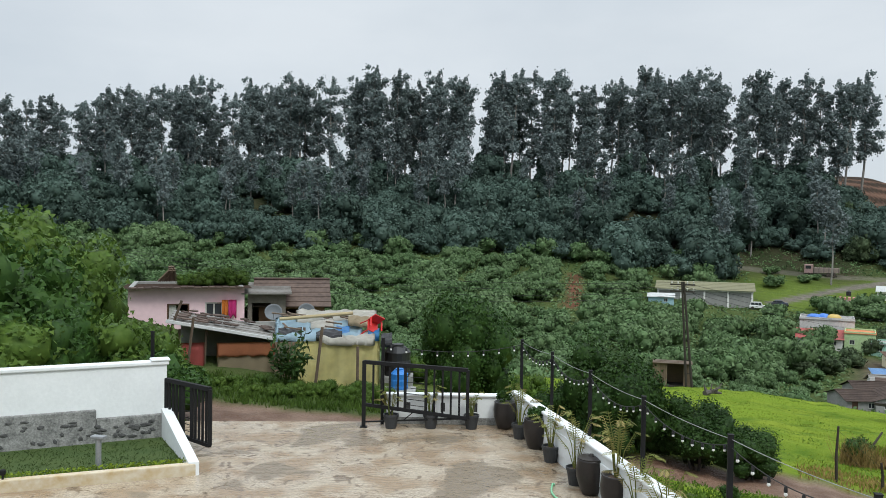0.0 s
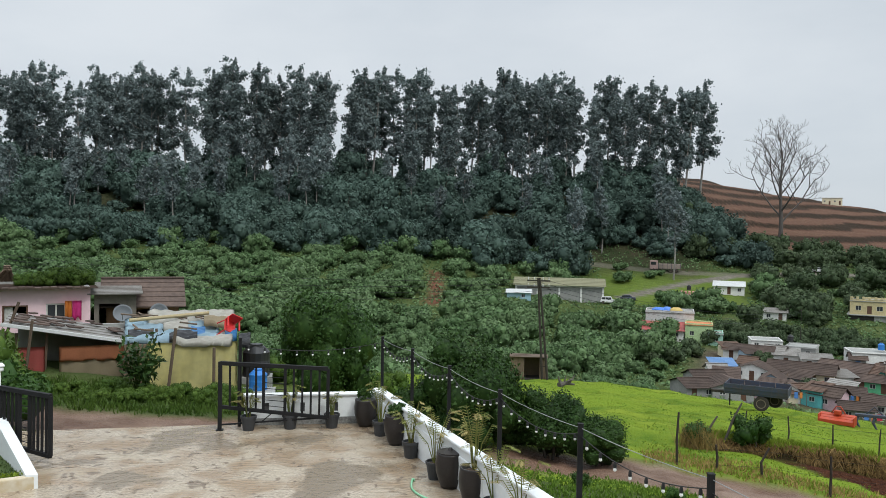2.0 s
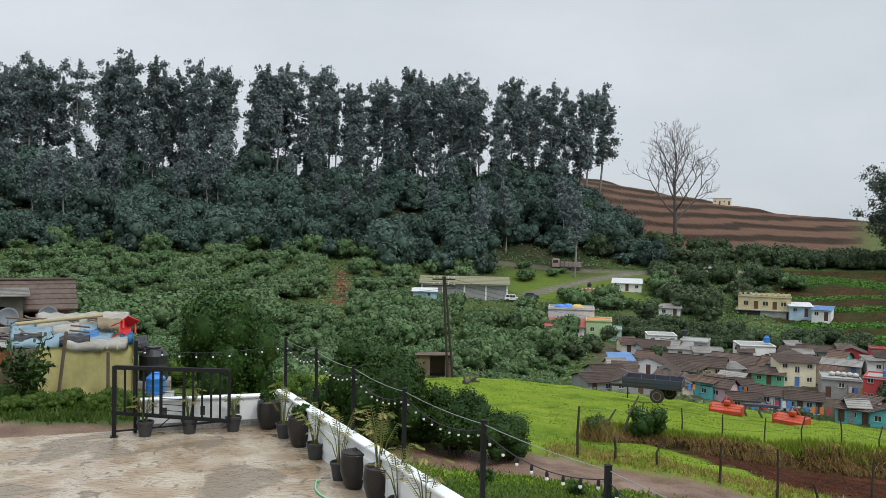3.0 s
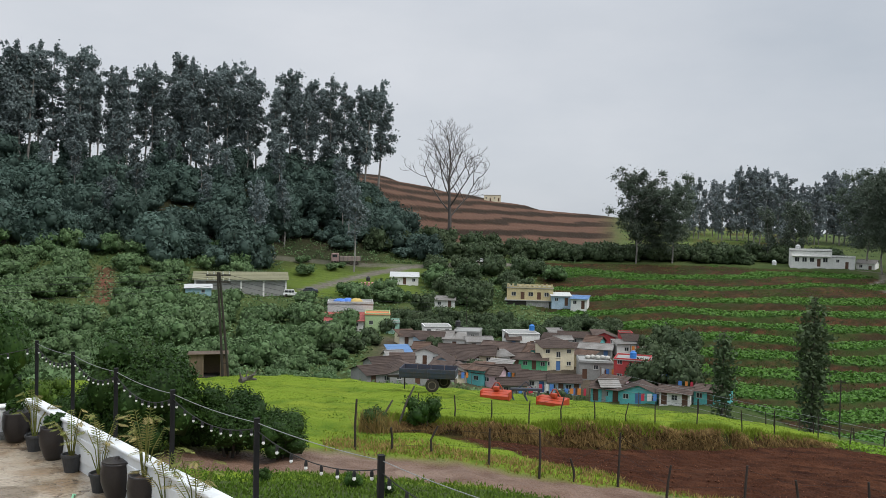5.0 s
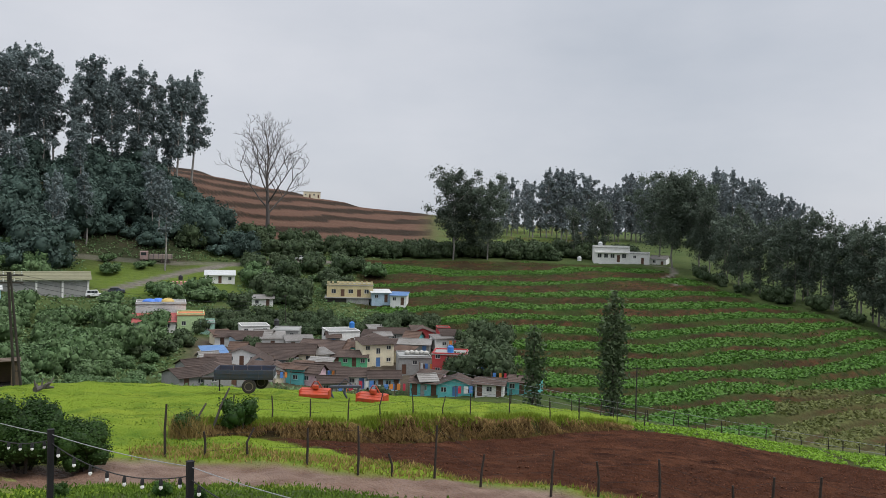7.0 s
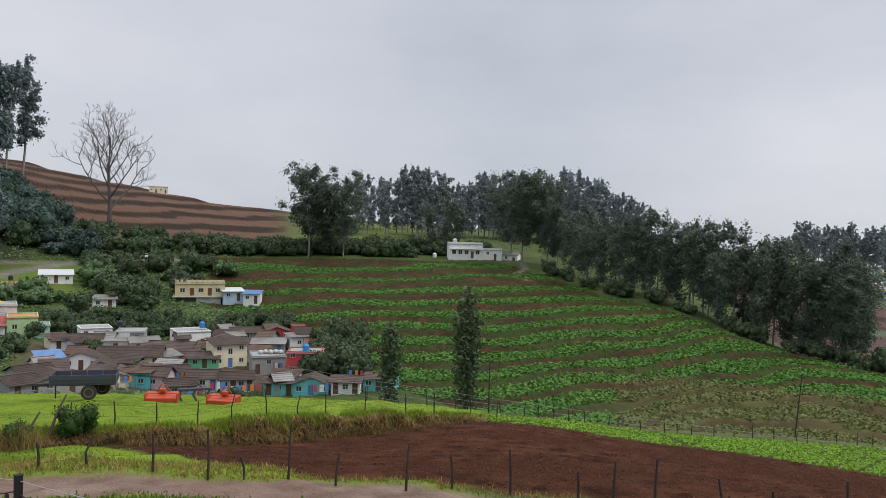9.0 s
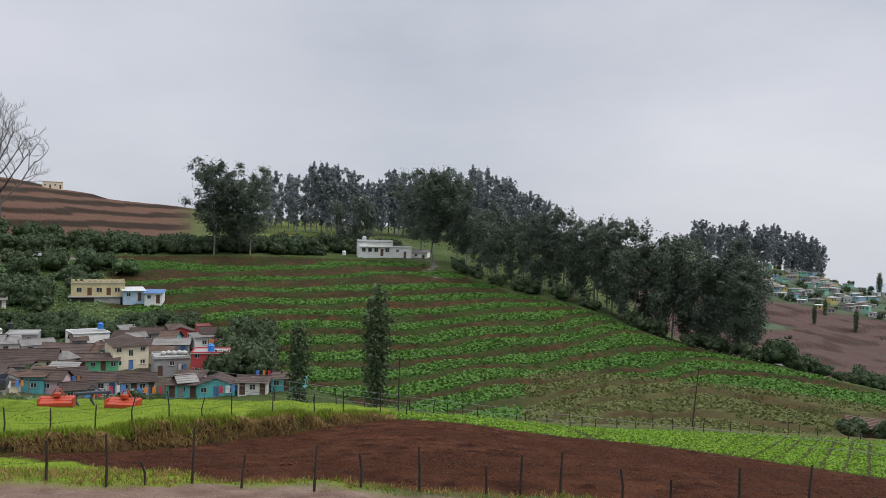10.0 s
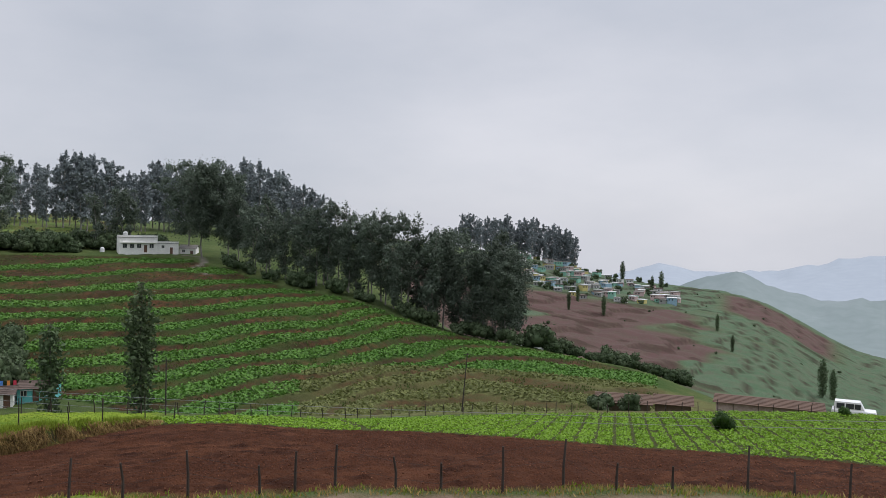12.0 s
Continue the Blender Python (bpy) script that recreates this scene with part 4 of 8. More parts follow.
# the two leaves of the gate, both standing open
def gate_leaf(name, p, q, zp, zq, label, brace):
    """Leaf from p to q (x, y); zp, zq: (bottom rail, top rail) heights at either end."""
    g = tagged(new(name), label, "gate", "gate leaves")
    P, Q = Vector((*p, 0)), Vector((*q, 0))

    def pt(u, k):
        return P.lerp(Q, u) + Vector((0, 0, (zp[0] + (zq[0] - zp[0]) * u) * (1 - k) + (zp[1] + (zq[1] - zp[1]) * u) * k))

    def bar(nm, a, b, w):
        bm = bmesh.new()
        d = (b - a)
        box(bm, -w / 2, -w / 2, 0, w / 2, w / 2, d.length, 0.004, Matrix.Translation(a) @ d.to_track_quat("Z", "Y").to_matrix().to_4x4())
        return part(nm, bm, M_BLACK, g)

    bar("top_rail", pt(0, 1), pt(1, 1), 0.085)
    bar("bottom_rail", pt(0, 0), pt(1, 0), 0.075)
    low = Vector((P.x, P.y, 0.0 if brace else zp[0]))
    bar("stile", low, pt(0, 1) + Vector((0, 0, 0.03)), 0.085)
    bar("stile", pt(1, 0), pt(1, 1), 0.07)
    for u in (0.09, 0.17, 0.25, 0.33, 0.40, 0.60, 0.68, 0.76, 0.84, 0.92):
        bar("upright", pt(u, 0), pt(u, 1), 0.046 if u not in (0.40, 0.60) else 0.065)
    for k in range(1, 8):
        bar("crossbar", pt(0.41, k / 8), pt(0.595, k / 8), 0.014)
    if brace:
        foot = Vector((P.x, P.y, 0.12))
        bar("brace", foot, pt(0.98, 0), 0.035)
        for u in (0.2, 0.4, 0.6):
            bar("strut", foot.lerp(pt(0.98, 0), u * 0.98), pt(u + 0.09, 0), 0.022)
        part("foot_plate", a_box(P.x - 0.08, P.y - 0.08, 0.0, P.x + 0.08, P.y + 0.08, 0.02, 0.004), M_BLACK, g)
    return g


gate_leaf("gate", (-1.74, 18.3), (0.60, 18.1), (0.52, 1.48), (0.27, 1.36), "open black steel gate leaf standing before the white wall", True)
gate_leaf("gate", (-5.70, 16.78), (-4.55, 15.96), (0.25, 1.30), (0.16, 1.28), "open black steel gate leaf hung on the tall white wall", False)

# black fence posts and the strings of bulbs between them
POSTS = [(1.86, 18.72, 1.98), (2.31, 16.84, 1.98), (2.71, 14.68, 1.98), (3.12, 12.42, 1.98), (3.64, 10.12, 1.98), (4.28, 7.86, 1.98), (4.75, 5.55, 1.98)]
tops = []
for k, (x, y, z) in enumerate(POSTS + [(-1.34, 18.6, 1.98), (-6.85, 19.2, 1.98)]):
    ps = empty("fence_post", x, y, 0, -8, "square black steel fence post carrying a string of bulbs", "post", "fence posts")
    low = min(-0.6, ground_z(x, y) - 0.2)
    part("shaft", a_box(-0.034, -0.034, low, 0.034, 0.034, z, 0.005), M_BLACK, ps)
    part("cap", a_box(-0.038, -0.038, z, 0.038, 0.038, z + 0.01, 0.003), M_BLACK, ps)
    tops.append(Vector((x, y, z)))


def hang(a, b, sag, n=14):
    return [a.lerp(b, k / n) - Vector((0, 0, 4 * sag * (k / n) * (1 - k / n))) for k in range(n + 1)]


SPANS = [(7, 0, 0.18, 0.12, 9), (0, 1, 0.20, 0.12, 9), (1, 2, 0.22, 0.12, 9), (2, 3, 0.22, 0.12, 9), (3, 4, 0.19, 0.12, 9), (4, 5, 0.18, 0.15, 8), (5, 6, 0.18, 0.18, 8)]
for i, j, sag, drop, n in SPANS:
    ls = tagged(new("string_lights"), "hanging string of white bulbs on a dark cable between fence posts", "string lights", "strings of bulbs")
    a, b = tops[i] - Vector((0, 0, drop)), tops[j] - Vector((0, 0, drop))
    line = hang(a, b, sag)
    part("cable", tube(bmesh.new(), line, 0.007, 5), M_WIRE, ls)
    if i != 7:
        part("support_wire", tube(bmesh.new(), hang(tops[i] - Vector((0, 0, 0.05)), tops[j] - Vector((0, 0, 0.05)), sag * 0.2), 0.005, 5), M_WIRE_PALE, ls)
    for k in range(n):
        p = a.lerp(b, (k + 0.5) / n)
        u = (k + 0.5) / n
        p = p - Vector((0, 0, 4 * sag * u * (1 - u)))
        big = i >= 4
        s = 0.6 if big else 0.45
        so = part("socket", lathe(bmesh.new(), [(0.012, 0.0), (0.02, -0.02), (0.024, -0.10 * s), (0.018, -0.12 * s)], 8, p), M_WIRE, ls)
        part("bulb", lathe(bmesh.new(), [(0.012, -0.12 * s), (0.022 * s + 0.008, -0.145 * s), (0.022 * s + 0.009, -0.17 * s), (0.014 * s + 0.004, -0.19 * s), (0.005, -0.20 * s)], 10, p), M_BULB, so)


# pots along the wall
def pot(kind, x, y, label, plant_kind, seed, tall=1.0):
    rng = np.random.default_rng(seed)
    p = empty("planter", x, y, 0, rng.random() * 360, label, "plant pot", "pots along the wall")
    if kind == "urn":
        prof, top, w = [(0.15, 0), (0.19, 0.08), (0.25, 0.28), (0.262, 0.44), (0.24, 0.58), (0.245, 0.61), (0.22, 0.61), (0.20, 0.56)], 0.56, 0.20
        part("body", lathe(bmesh.new(), prof, 24), M_POT, p, "dark glazed ribbed urn", True)
    else:
        prof, top, w = [(0.12, 0), (0.165, 0.27), (0.18, 0.27), (0.18, 0.32), (0.16, 0.32), (0.15, 0.28)], 0.28, 0.15
        part("body", lathe(bmesh.new(), prof, 18), M_POT2, p, "black plastic pot")
    part("soil", lathe(bmesh.new(), [(w, top - 0.02), (w * 0.5, top + 0.012)], 16), M_SOILPOT, p)
    if plant_kind == "none":
        part("lid", lathe(bmesh.new(), [(0.235, 0.61), (0.235, 0.63), (0.05, 0.65), (0.03, 0.69)], 20), M_POT, p, "flat dark lid")
        return p
    n = 9 if plant_kind == "palm" else 7
    leaves, dry = [], []
    for k in range(n):
        if plant_kind == "leafy":
            break
        ang = k * 2.4 + rng.random()
        out, h = (0.18 + 0.22 * rng.random()) * tall, (0.5 + 0.42 * rng.random()) * tall
        d = Vector((math.cos(ang), math.sin(ang), 0))
        spine = [Vector((0, 0, top)) + d * 0.03, Vector((0, 0, top + h * 0.55)) + d * out * 0.3, Vector((0, 0, top + h * 0.95)) + d * out * 0.75, Vector((0, 0, top + h * 0.9)) + d * out * 1.25]
        part("stalk", tube(bmesh.new(), spine, [0.012, 0.009, 0.005, 0.002], 4), M_PALM, p)
        m = 18
        for q in range(m):
            u = 0.35 + 0.65 * q / m
            i = min(int(u * 3), 2)
            base = spine[i].lerp(spine[i + 1], u * 3 - i)
            tang = (spine[i + 1] - spine[i]).normalized()
            sd = tang.cross(Vector((0, 0, 1))).normalized()
            for sgn in (-1, 1):
                ln = 0.12 * (1.1 - 0.6 * u) * tall
                tip = base + sd * sgn * ln * 0.85 + tang * ln * 0.6 - Vector((0, 0, ln * 0.35))
                wv = tang * 0.006
                quad = np.array([base - wv, base.lerp(tip, 0.5) - wv * 1.3, tip, base.lerp(tip, 0.5) + wv * 1.3])
                (dry if (k + seed) % 3 == 0 else leaves).append((quad, np.array([[0, 1, 2, 3]])))
    if plant_kind == "leafy":
        v, f = clump(rng, 240, [(0, 0, top + 0.13, 0.19, 0.19, 0.13), (0.1, 0.05, top + 0.22, 0.1, 0.1, 0.1)], 0.045)
        mesh_object("foliage", v, f, M_BUSH, p)
        part("stalk", tube(bmesh.new(), [(0, 0, top - 0.05), (0.01, 0, top + 0.2)], [0.014, 0.006], 5), M_PALM, p)
    if leaves:
        mesh_object("fronds", *join(leaves), M_PALM, p)
    if dry:
        mesh_object("dry_fronds", *join(dry), M_PALM_DRY, p, "yellowed fronds")
    return p


for kind, x, y, what, tall in (("pot", -1.12, 18.25, "palm", 0.8), ("pot", -0.22, 18.3, "palm", 0.85), ("pot", 0.70, 18.3, "palm", 0.75), ("urn", 1.46, 18.38, "leafy", 1), ("pot", 1.72, 17.5, "palm", 1.05),
                               ("urn", 1.98, 16.75, "leafy", 1), ("pot", 2.16, 15.75, "palm", 1.0), ("pot", 2.42, 14.35, "palm", 1.25), ("urn", 2.6, 13.85, "none", 1), ("urn", 2.84, 12.95, "palm", 1.2), ("pot", 3.0, 12.2, "palm", 1.15), ("pot", 3.2, 11.3, "palm", 1.1)):
    pot(kind, x, y, {"urn": "large dark glazed urn by the low white wall", "pot": "small black pot with a thin yellowing palm"}[kind], what, int(abs(x * 77 + y * 13)), tall)
hose = [(1.9 + 0.12 * math.cos(k * 0.5) + 0.025 * k, 14.3 - 0.10 * k + 0.15 * math.sin(k * 0.5), 0.02 + (0.05 if k == 3 else 0)) for k in range(14)]
tagged(part("garden_hose", tube(bmesh.new(), hose, 0.018, 8), M_HOSE, smooth=True), "green garden hose lying on the wet concrete", "hose")


# ---------------------------------------------------------------- houses
PAINTS = {}


def paint(name, color, stain=0.55):
    if name not in PAINTS:
        PAINTS[name] = mat(name + "_plaster", color, tuple(c * stain + 0.03 for c in color), rough=0.85, scale=0.5, fine=3.5, bump=0.3)
    return PAINTS[name]


M_TILE = mat("old_clay_roof_tile", (0.125, 0.090, 0.073), (0.048, 0.036, 0.032), rough=0.85, scale=0.6, fine=5, bump=0.6, vary=0.5, gloss=0.15)
M_TIN = mat("weathered_tin_sheet", (0.30, 0.29, 0.27), (0.16, 0.14, 0.12), rough=0.55, scale=0.6, fine=5, metal=0.3, vary=0.2)
M_RUST = mat("rusted_sheet", (0.15, 0.095, 0.07), (0.085, 0.058, 0.045), rough=0.8, scale=0.8, fine=6, gloss=0.15)
M_OLIVE_ROOF = mat("mossy_asbestos_sheet", (0.23, 0.22, 0.13), (0.15, 0.145, 0.09), rough=0.85, scale=0.4, fine=3, vary=0.15)
M_BLUE_ROOF = mat("blue_sheet_roof", (0.085, 0.19, 0.40), (0.14, 0.25, 0.42), rough=0.45)
M_RED_ROOF = mat("red_sheet_roof", (0.42, 0.10, 0.09), (0.32, 0.09, 0.08), rough=0.5)
M_WHITE_SHEET = mat("white_metal_sheet", (0.66, 0.68, 0.68), (0.5, 0.5, 0.48), rough=0.5)
M_GLASS = mat("dark_window_glass", (0.03, 0.035, 0.04), (0.05, 0.055, 0.06), rough=0.12, bump=0)
M_DOOR = mat("brown_door_wood", (0.14, 0.07, 0.04), (0.09, 0.045, 0.03), rough=0.6)
M_DOOR_BLUE = mat("blue_painted_door", (0.09, 0.2, 0.42), (0.07, 0.16, 0.33), rough=0.5)
# indoor dimness put into the colour, for floors and one underfloor block
M_INSIDE = mat("interior_shade_tone", (0.05, 0.045, 0.04), rough=0.9)
M_TANK = mat("blue_plastic_tank", (0.03, 0.17, 0.50), (0.04, 0.2, 0.55), rough=0.4, bump=0.05)
M_TANK_BLACK = mat("black_plastic_tank", (0.02, 0.02, 0.022), (0.03, 0.03, 0.03), rough=0.4, bump=0.05)
M_TARP_BLUE = mat("light_blue_tarpaulin", (0.42, 0.57, 0.64), (0.30, 0.43, 0.52), rough=0.4, scale=1.5, fine=6, bump=0.9)
M_TARP_YELLOW = mat("yellow_tarpaulin", (0.82, 0.74, 0.34), (0.62, 0.56, 0.27), rough=0.45, scale=1.2, fine=5, bump=1.0)
M_TARP_WHITE = mat("grey_white_tarpaulin", (0.62, 0.60, 0.54), (0.45, 0.42, 0.36), rough=0.5, scale=1.5, fine=6, bump=0.8)
M_SACK = mat("sackcloth", (0.42, 0.34, 0.22), (0.33, 0.27, 0.18), rough=0.9, scale=1.5, fine=30)
M_CLOTH_RED = mat("faded_red_cloth", (0.52, 0.11, 0.10), (0.42, 0.12, 0.10), rough=0.85, scale=2, fine=20)
M_CLOTH_ORANGE = mat("orange_brown_cloth", (0.50, 0.20, 0.09), (0.40, 0.15, 0.08), rough=0.85, scale=2, fine=20)
M_CLOTH_PINK = mat("magenta_cloth", (0.72, 0.06, 0.30), (0.6, 0.05, 0.25), rough=0.8)
M_CLOTH_YELLOW = mat("orange_cloth", (0.80, 0.32, 0.06), (0.7, 0.25, 0.06), rough=0.8)
M_RED_PLASTIC = mat("red_plastic", (0.62, 0.03, 0.03), (0.55, 0.03, 0.03), rough=0.35, bump=0)
M_DISH = mat("grey_dish_metal", (0.15, 0.165, 0.18), (0.11, 0.12, 0.13), rough=0.6, bump=0)
M_BRICK = mat("mud_brick", (0.30, 0.17, 0.095), (0.22, 0.13, 0.08), rough=0.9, scale=3, fine=20, vary=0.3)
M_PLANK = mat("weathered_planks", (0.17, 0.12, 0.08), (0.10, 0.075, 0.055), rough=0.85, scale=2, fine=15, vary=0.35)
M_ORANGE = mat("orange_red_machine_paint", (0.50, 0.06, 0.018), (0.28, 0.045, 0.02), rough=0.5, bump=0.1)
M_TRAILER = mat("faded_dark_blue_paint", (0.030, 0.055, 0.10), (0.065, 0.05, 0.042), rough=0.6, scale=1.5, fine=8)
M_TYRE = mat("tyre_rubber", (0.022, 0.020, 0.018), (0.05, 0.04, 0.03), rough=0.85)
M_RIM = mat("rusty_wheel_rim", (0.12, 0.09, 0.07), (0.2, 0.16, 0.12), rough=0.7)
M_CAR = mat("white_car_paint", (0.75, 0.75, 0.74), (0.68, 0.68, 0.67), rough=0.25, bump=0)


def site(azimuth, r, z=None, turn=0.0):
    """A spot on the land, its x axis across the line from the balcony, its y axis away from it."""
    x, y = at(azimuth, r)
    return pose(x, y, ground_z(x, y) if z is None else z, 0, 0, -azimuth + turn)


def pierced(bm, x0, x1, z0, z1, y0, y1, holes):
    """A wall from y0 to y1 in thickness with real openings (x, z, w, h)."""
    xs = sorted({x0, x1, *[h[0] for h in holes], *[h[0] + h[2] for h in holes]})
    zs = sorted({z0, z1, *[h[1] for h in holes], *[h[1] + h[3] for h in holes]})
    for a, b in zip(xs, xs[1:]):
        run = None
        for c, d in zip(zs, zs[1:]):
            solid = not any(h[0] - 1e-6 <= a and b <= h[0] + h[2] + 1e-6 and h[1] - 1e-6 <= c and d <= h[1] + h[3] + 1e-6 for h in holes)
            if solid:
                run = [c, d] if run is None else [run[0], d]
            elif run:
                box(bm, a, y0, run[0], b, y1, run[1])
                run = None
        if run:
            box(bm, a, y0, run[0], b, y1, run[1])
    bmesh.ops.remove_doubles(bm, verts=bm.verts, dist=1e-4)
    return bm


def roof_sheet(bm, x0, x1, low, high, course=0.45, thick=0.06):
    """One sheet of stepped courses of tile between two edges low=(y, z) and high=(y, z)."""
    n = max(2, int(math.hypot(high[0] - low[0], high[1] - low[1]) / course))
    line = [(low[0], low[1])]
    for k in range(n):
        for q, up in ((k, thick), (k + 1, thick * 0.35)):
            line.append((low[0] + (high[0] - low[0]) * q / n, low[1] + (high[1] - low[1]) * q / n + up))
    line.append((high[0], high[1]))
    a = [bm.verts.new((x0, y, z)) for y, z in line]
    b = [bm.verts.new((x1, y, z)) for y, z in line]
    m = len(line)
    for k in range(m):
        bm.faces.new((a[k], b[k], b[(k + 1) % m], a[(k + 1) % m]))
    bm.faces.new(a[::-1])
    bm.faces.new(b)
    bmesh.ops.recalc_face_normals(bm, faces=bm.faces)
    return bm


def house(m, w, d, eave, top, wall, roof, style, label, openings=(), group="village houses", sink=1.6, side=None, name="house", door=None):
    """A house on pose m: front at y = 0, walls, each door and window, and a gable, lean or flat roof."""
    h = new(name)
    h.matrix_world = m
    tagged(h, label, "house", group)
    holes = [(o[0], o[1], o[2], o[3]) for o in openings]
    part("wall", pierced(bmesh.new(), -w / 2, w / 2, -sink, eave, 0, 0.22, holes), wall, h)
    side = side or wall
    part("wall", a_box(-w / 2, 0.22, -sink, -w / 2 + 0.22, d, eave), side, h)
    part("wall", a_box(w / 2 - 0.22, 0.22, -sink, w / 2, d, eave), side, h)
    part("wall", a_box(-w / 2 + 0.22, d - 0.22, -sink, w / 2 - 0.22, d, eave), side, h)
    part("floor", a_box(-w / 2 + 0.22, 0.22, -0.2, w / 2 - 0.22, d - 0.22, 0.0), M_INSIDE, h)
    for o in openings:
        x, z, ow, oh, what = o
        if what == "w":
            win = part("window", pierced(bmesh.new(), x, x + ow, z, z + oh, 0.06, 0.11, [(x + 0.07, z + 0.07, ow / 2 - 0.105, oh - 0.14), (x + ow / 2 + 0.035, z + 0.07, ow / 2 - 0.105, oh - 0.14)]), M_WHITE_OLD if wall is not M_WHITE_OLD else M_DOOR, h)
            part("pane", a_box(x + 0.07, 0.078, z + 0.07, x + ow - 0.07, 0.09, z + oh - 0.07), M_GLASS, win)
            part("sill", a_box(x - 0.06, -0.08, z - 0.06, x + ow + 0.06, 0.06, z - 0.002), wall, win)
        elif what == "d":
            part("door", a_box(x, 0.08, z, x + ow, 0.13, z + oh), door or M_DOOR, h)
    if style == "gable":
        rf = part("roof", roof_sheet(bmesh.new(), -w / 2 - 0.35, w / 2 + 0.35, (-0.45, eave - 0.12), (d / 2, top)), roof, h)
        part("roof_back", roof_sheet(bmesh.new(), -w / 2 - 0.35, w / 2 + 0.35, (d + 0.45, eave - 0.12), (d / 2, top)), roof, h)
        part("ridge_cap", a_box(-w / 2 - 0.37, d / 2 - 0.14, top + 0.0, w / 2 + 0.37, d / 2 + 0.14, top + 0.10, 0.03), roof, h)
        for sx in (-1, 1):
            bm = bmesh.new()
            x0, x1 = sx * (w / 2 - 0.21), sx * (w / 2 - 0.01)
            a = [bm.verts.new(p) for p in ((x0, 0, eave), (x0, d, eave), (x0, d / 2, top - 0.02))]
            b = [bm.verts.new(p) for p in ((x1, 0, eave), (x1, d, eave), (x1, d / 2, top - 0.02))]
            bm.faces.new(a)
            bm.faces.new(b)
            for i in range(3):
                bm.faces.new((a[i], a[(i + 1) % 3], b[(i + 1) % 3], b[i]))
            bmesh.ops.recalc_face_normals(bm, faces=bm.faces)
            part("gable", bm, side, h)
    elif style == "side_gable":
        for sx in (-1, 1):
            bm = roof_sheet(bmesh.new(), -0.35, d + 0.35, (-(w / 2 + 0.3), eave - 0.1), (0, top))
            rot = Matrix(((0, sx, 0, 0), (1, 0, 0, 0), (0, 0, 1, 0), (0, 0, 0, 1))) if sx == 1 else Matrix(((0, -1, 0, 0), (1, 0, 0, 0), (0, 0, 1, 0), (0, 0, 0, 1)))
            bmesh.ops.transform(bm, matrix=rot, verts=bm.verts)
            bmesh.ops.recalc_face_normals(bm, faces=bm.faces)
            part("roof", bm, roof, h)
        for y0 in (0.01, d - 0.21):
            bm = bmesh.new()
            a = [bm.verts.new(p) for p in ((-w / 2, y0, eave), (w / 2, y0, eave), (0, y0, top - 0.03))]
            b = [bm.verts.new(p) for p in ((-w / 2, y0 + 0.2, eave), (w / 2, y0 + 0.2, eave), (0, y0 + 0.2, top - 0.03))]
            bm.faces.new(a)
            bm.faces.new(b)
            for i in range(3):
                bm.faces.new((a[i], a[(i + 1) % 3], b[(i + 1) % 3], b[i]))
            bmesh.ops.recalc_face_normals(bm, faces=bm.faces)
            part("gable", bm, wall, h)
    elif style == "lean":
        part("roof", roof_sheet(bmesh.new(), -w / 2 - 0.3, w / 2 + 0.3, (-0.5, eave - 0.02), (d + 0.3, top)), roof, h)
    else:
        part("roof", a_box(-w / 2 - 0.12, -0.15, eave, w / 2 + 0.12, d + 0.12, eave + 0.16, 0.02), roof, h, "flat concrete roof slab")
        for x0, y0, x1, y1 in ((-w / 2, -0.02, w / 2, 0.12), (-w / 2, d - 0.14, w / 2, d), (-w / 2, 0.12, -w / 2 + 0.14, d - 0.14), (w / 2 - 0.14, 0.12, w / 2, d - 0.14)):
            part("parapet", a_box(x0, y0, eave + 0.16, x1, y1, max(top, eave + 0.3)), wall, h)
    return h


def row_of(w, eave, n, seed, doors=1):
    """Doors and windows spread along a front of width w."""
    rng = random.Random(seed)
    out, x, step_w = [], -w / 2, w / n
    for k in range(n):
        c = x + step_w * (k + 0.5)
        if k % 2 == doors % 2 and eave > 1.7:
            out.append((c - 0.4, 0.0, 0.8, min(1.9, eave - 0.15), "d"))
        else:
            out.append((c - 0.42, max(0.3, eave - 1.25), 0.84, min(0.85, eave * 0.5), "w"))
    return out


def water_tank(m, material, label, s=1.0):
    t = new("water_tank")
    t.matrix_world = m
    tagged(t, label, "water tank", "roof tanks")
    part("body", lathe(bmesh.new(), [(0.5 * s, 0), (0.52 * s, 0.1 * s), (0.5 * s, 0.2 * s), (0.52 * s, 0.5 * s), (0.5 * s, 0.6 * s), (0.52 * s, 0.9 * s), (0.3 * s, 1.12 * s)], 16), material, t)
    part("lid", lathe(bmesh.new(), [(0.24 * s, 1.08 * s), (0.24 * s, 1.2 * s), (0.05 * s, 1.22 * s)], 12), material, t)
    return t


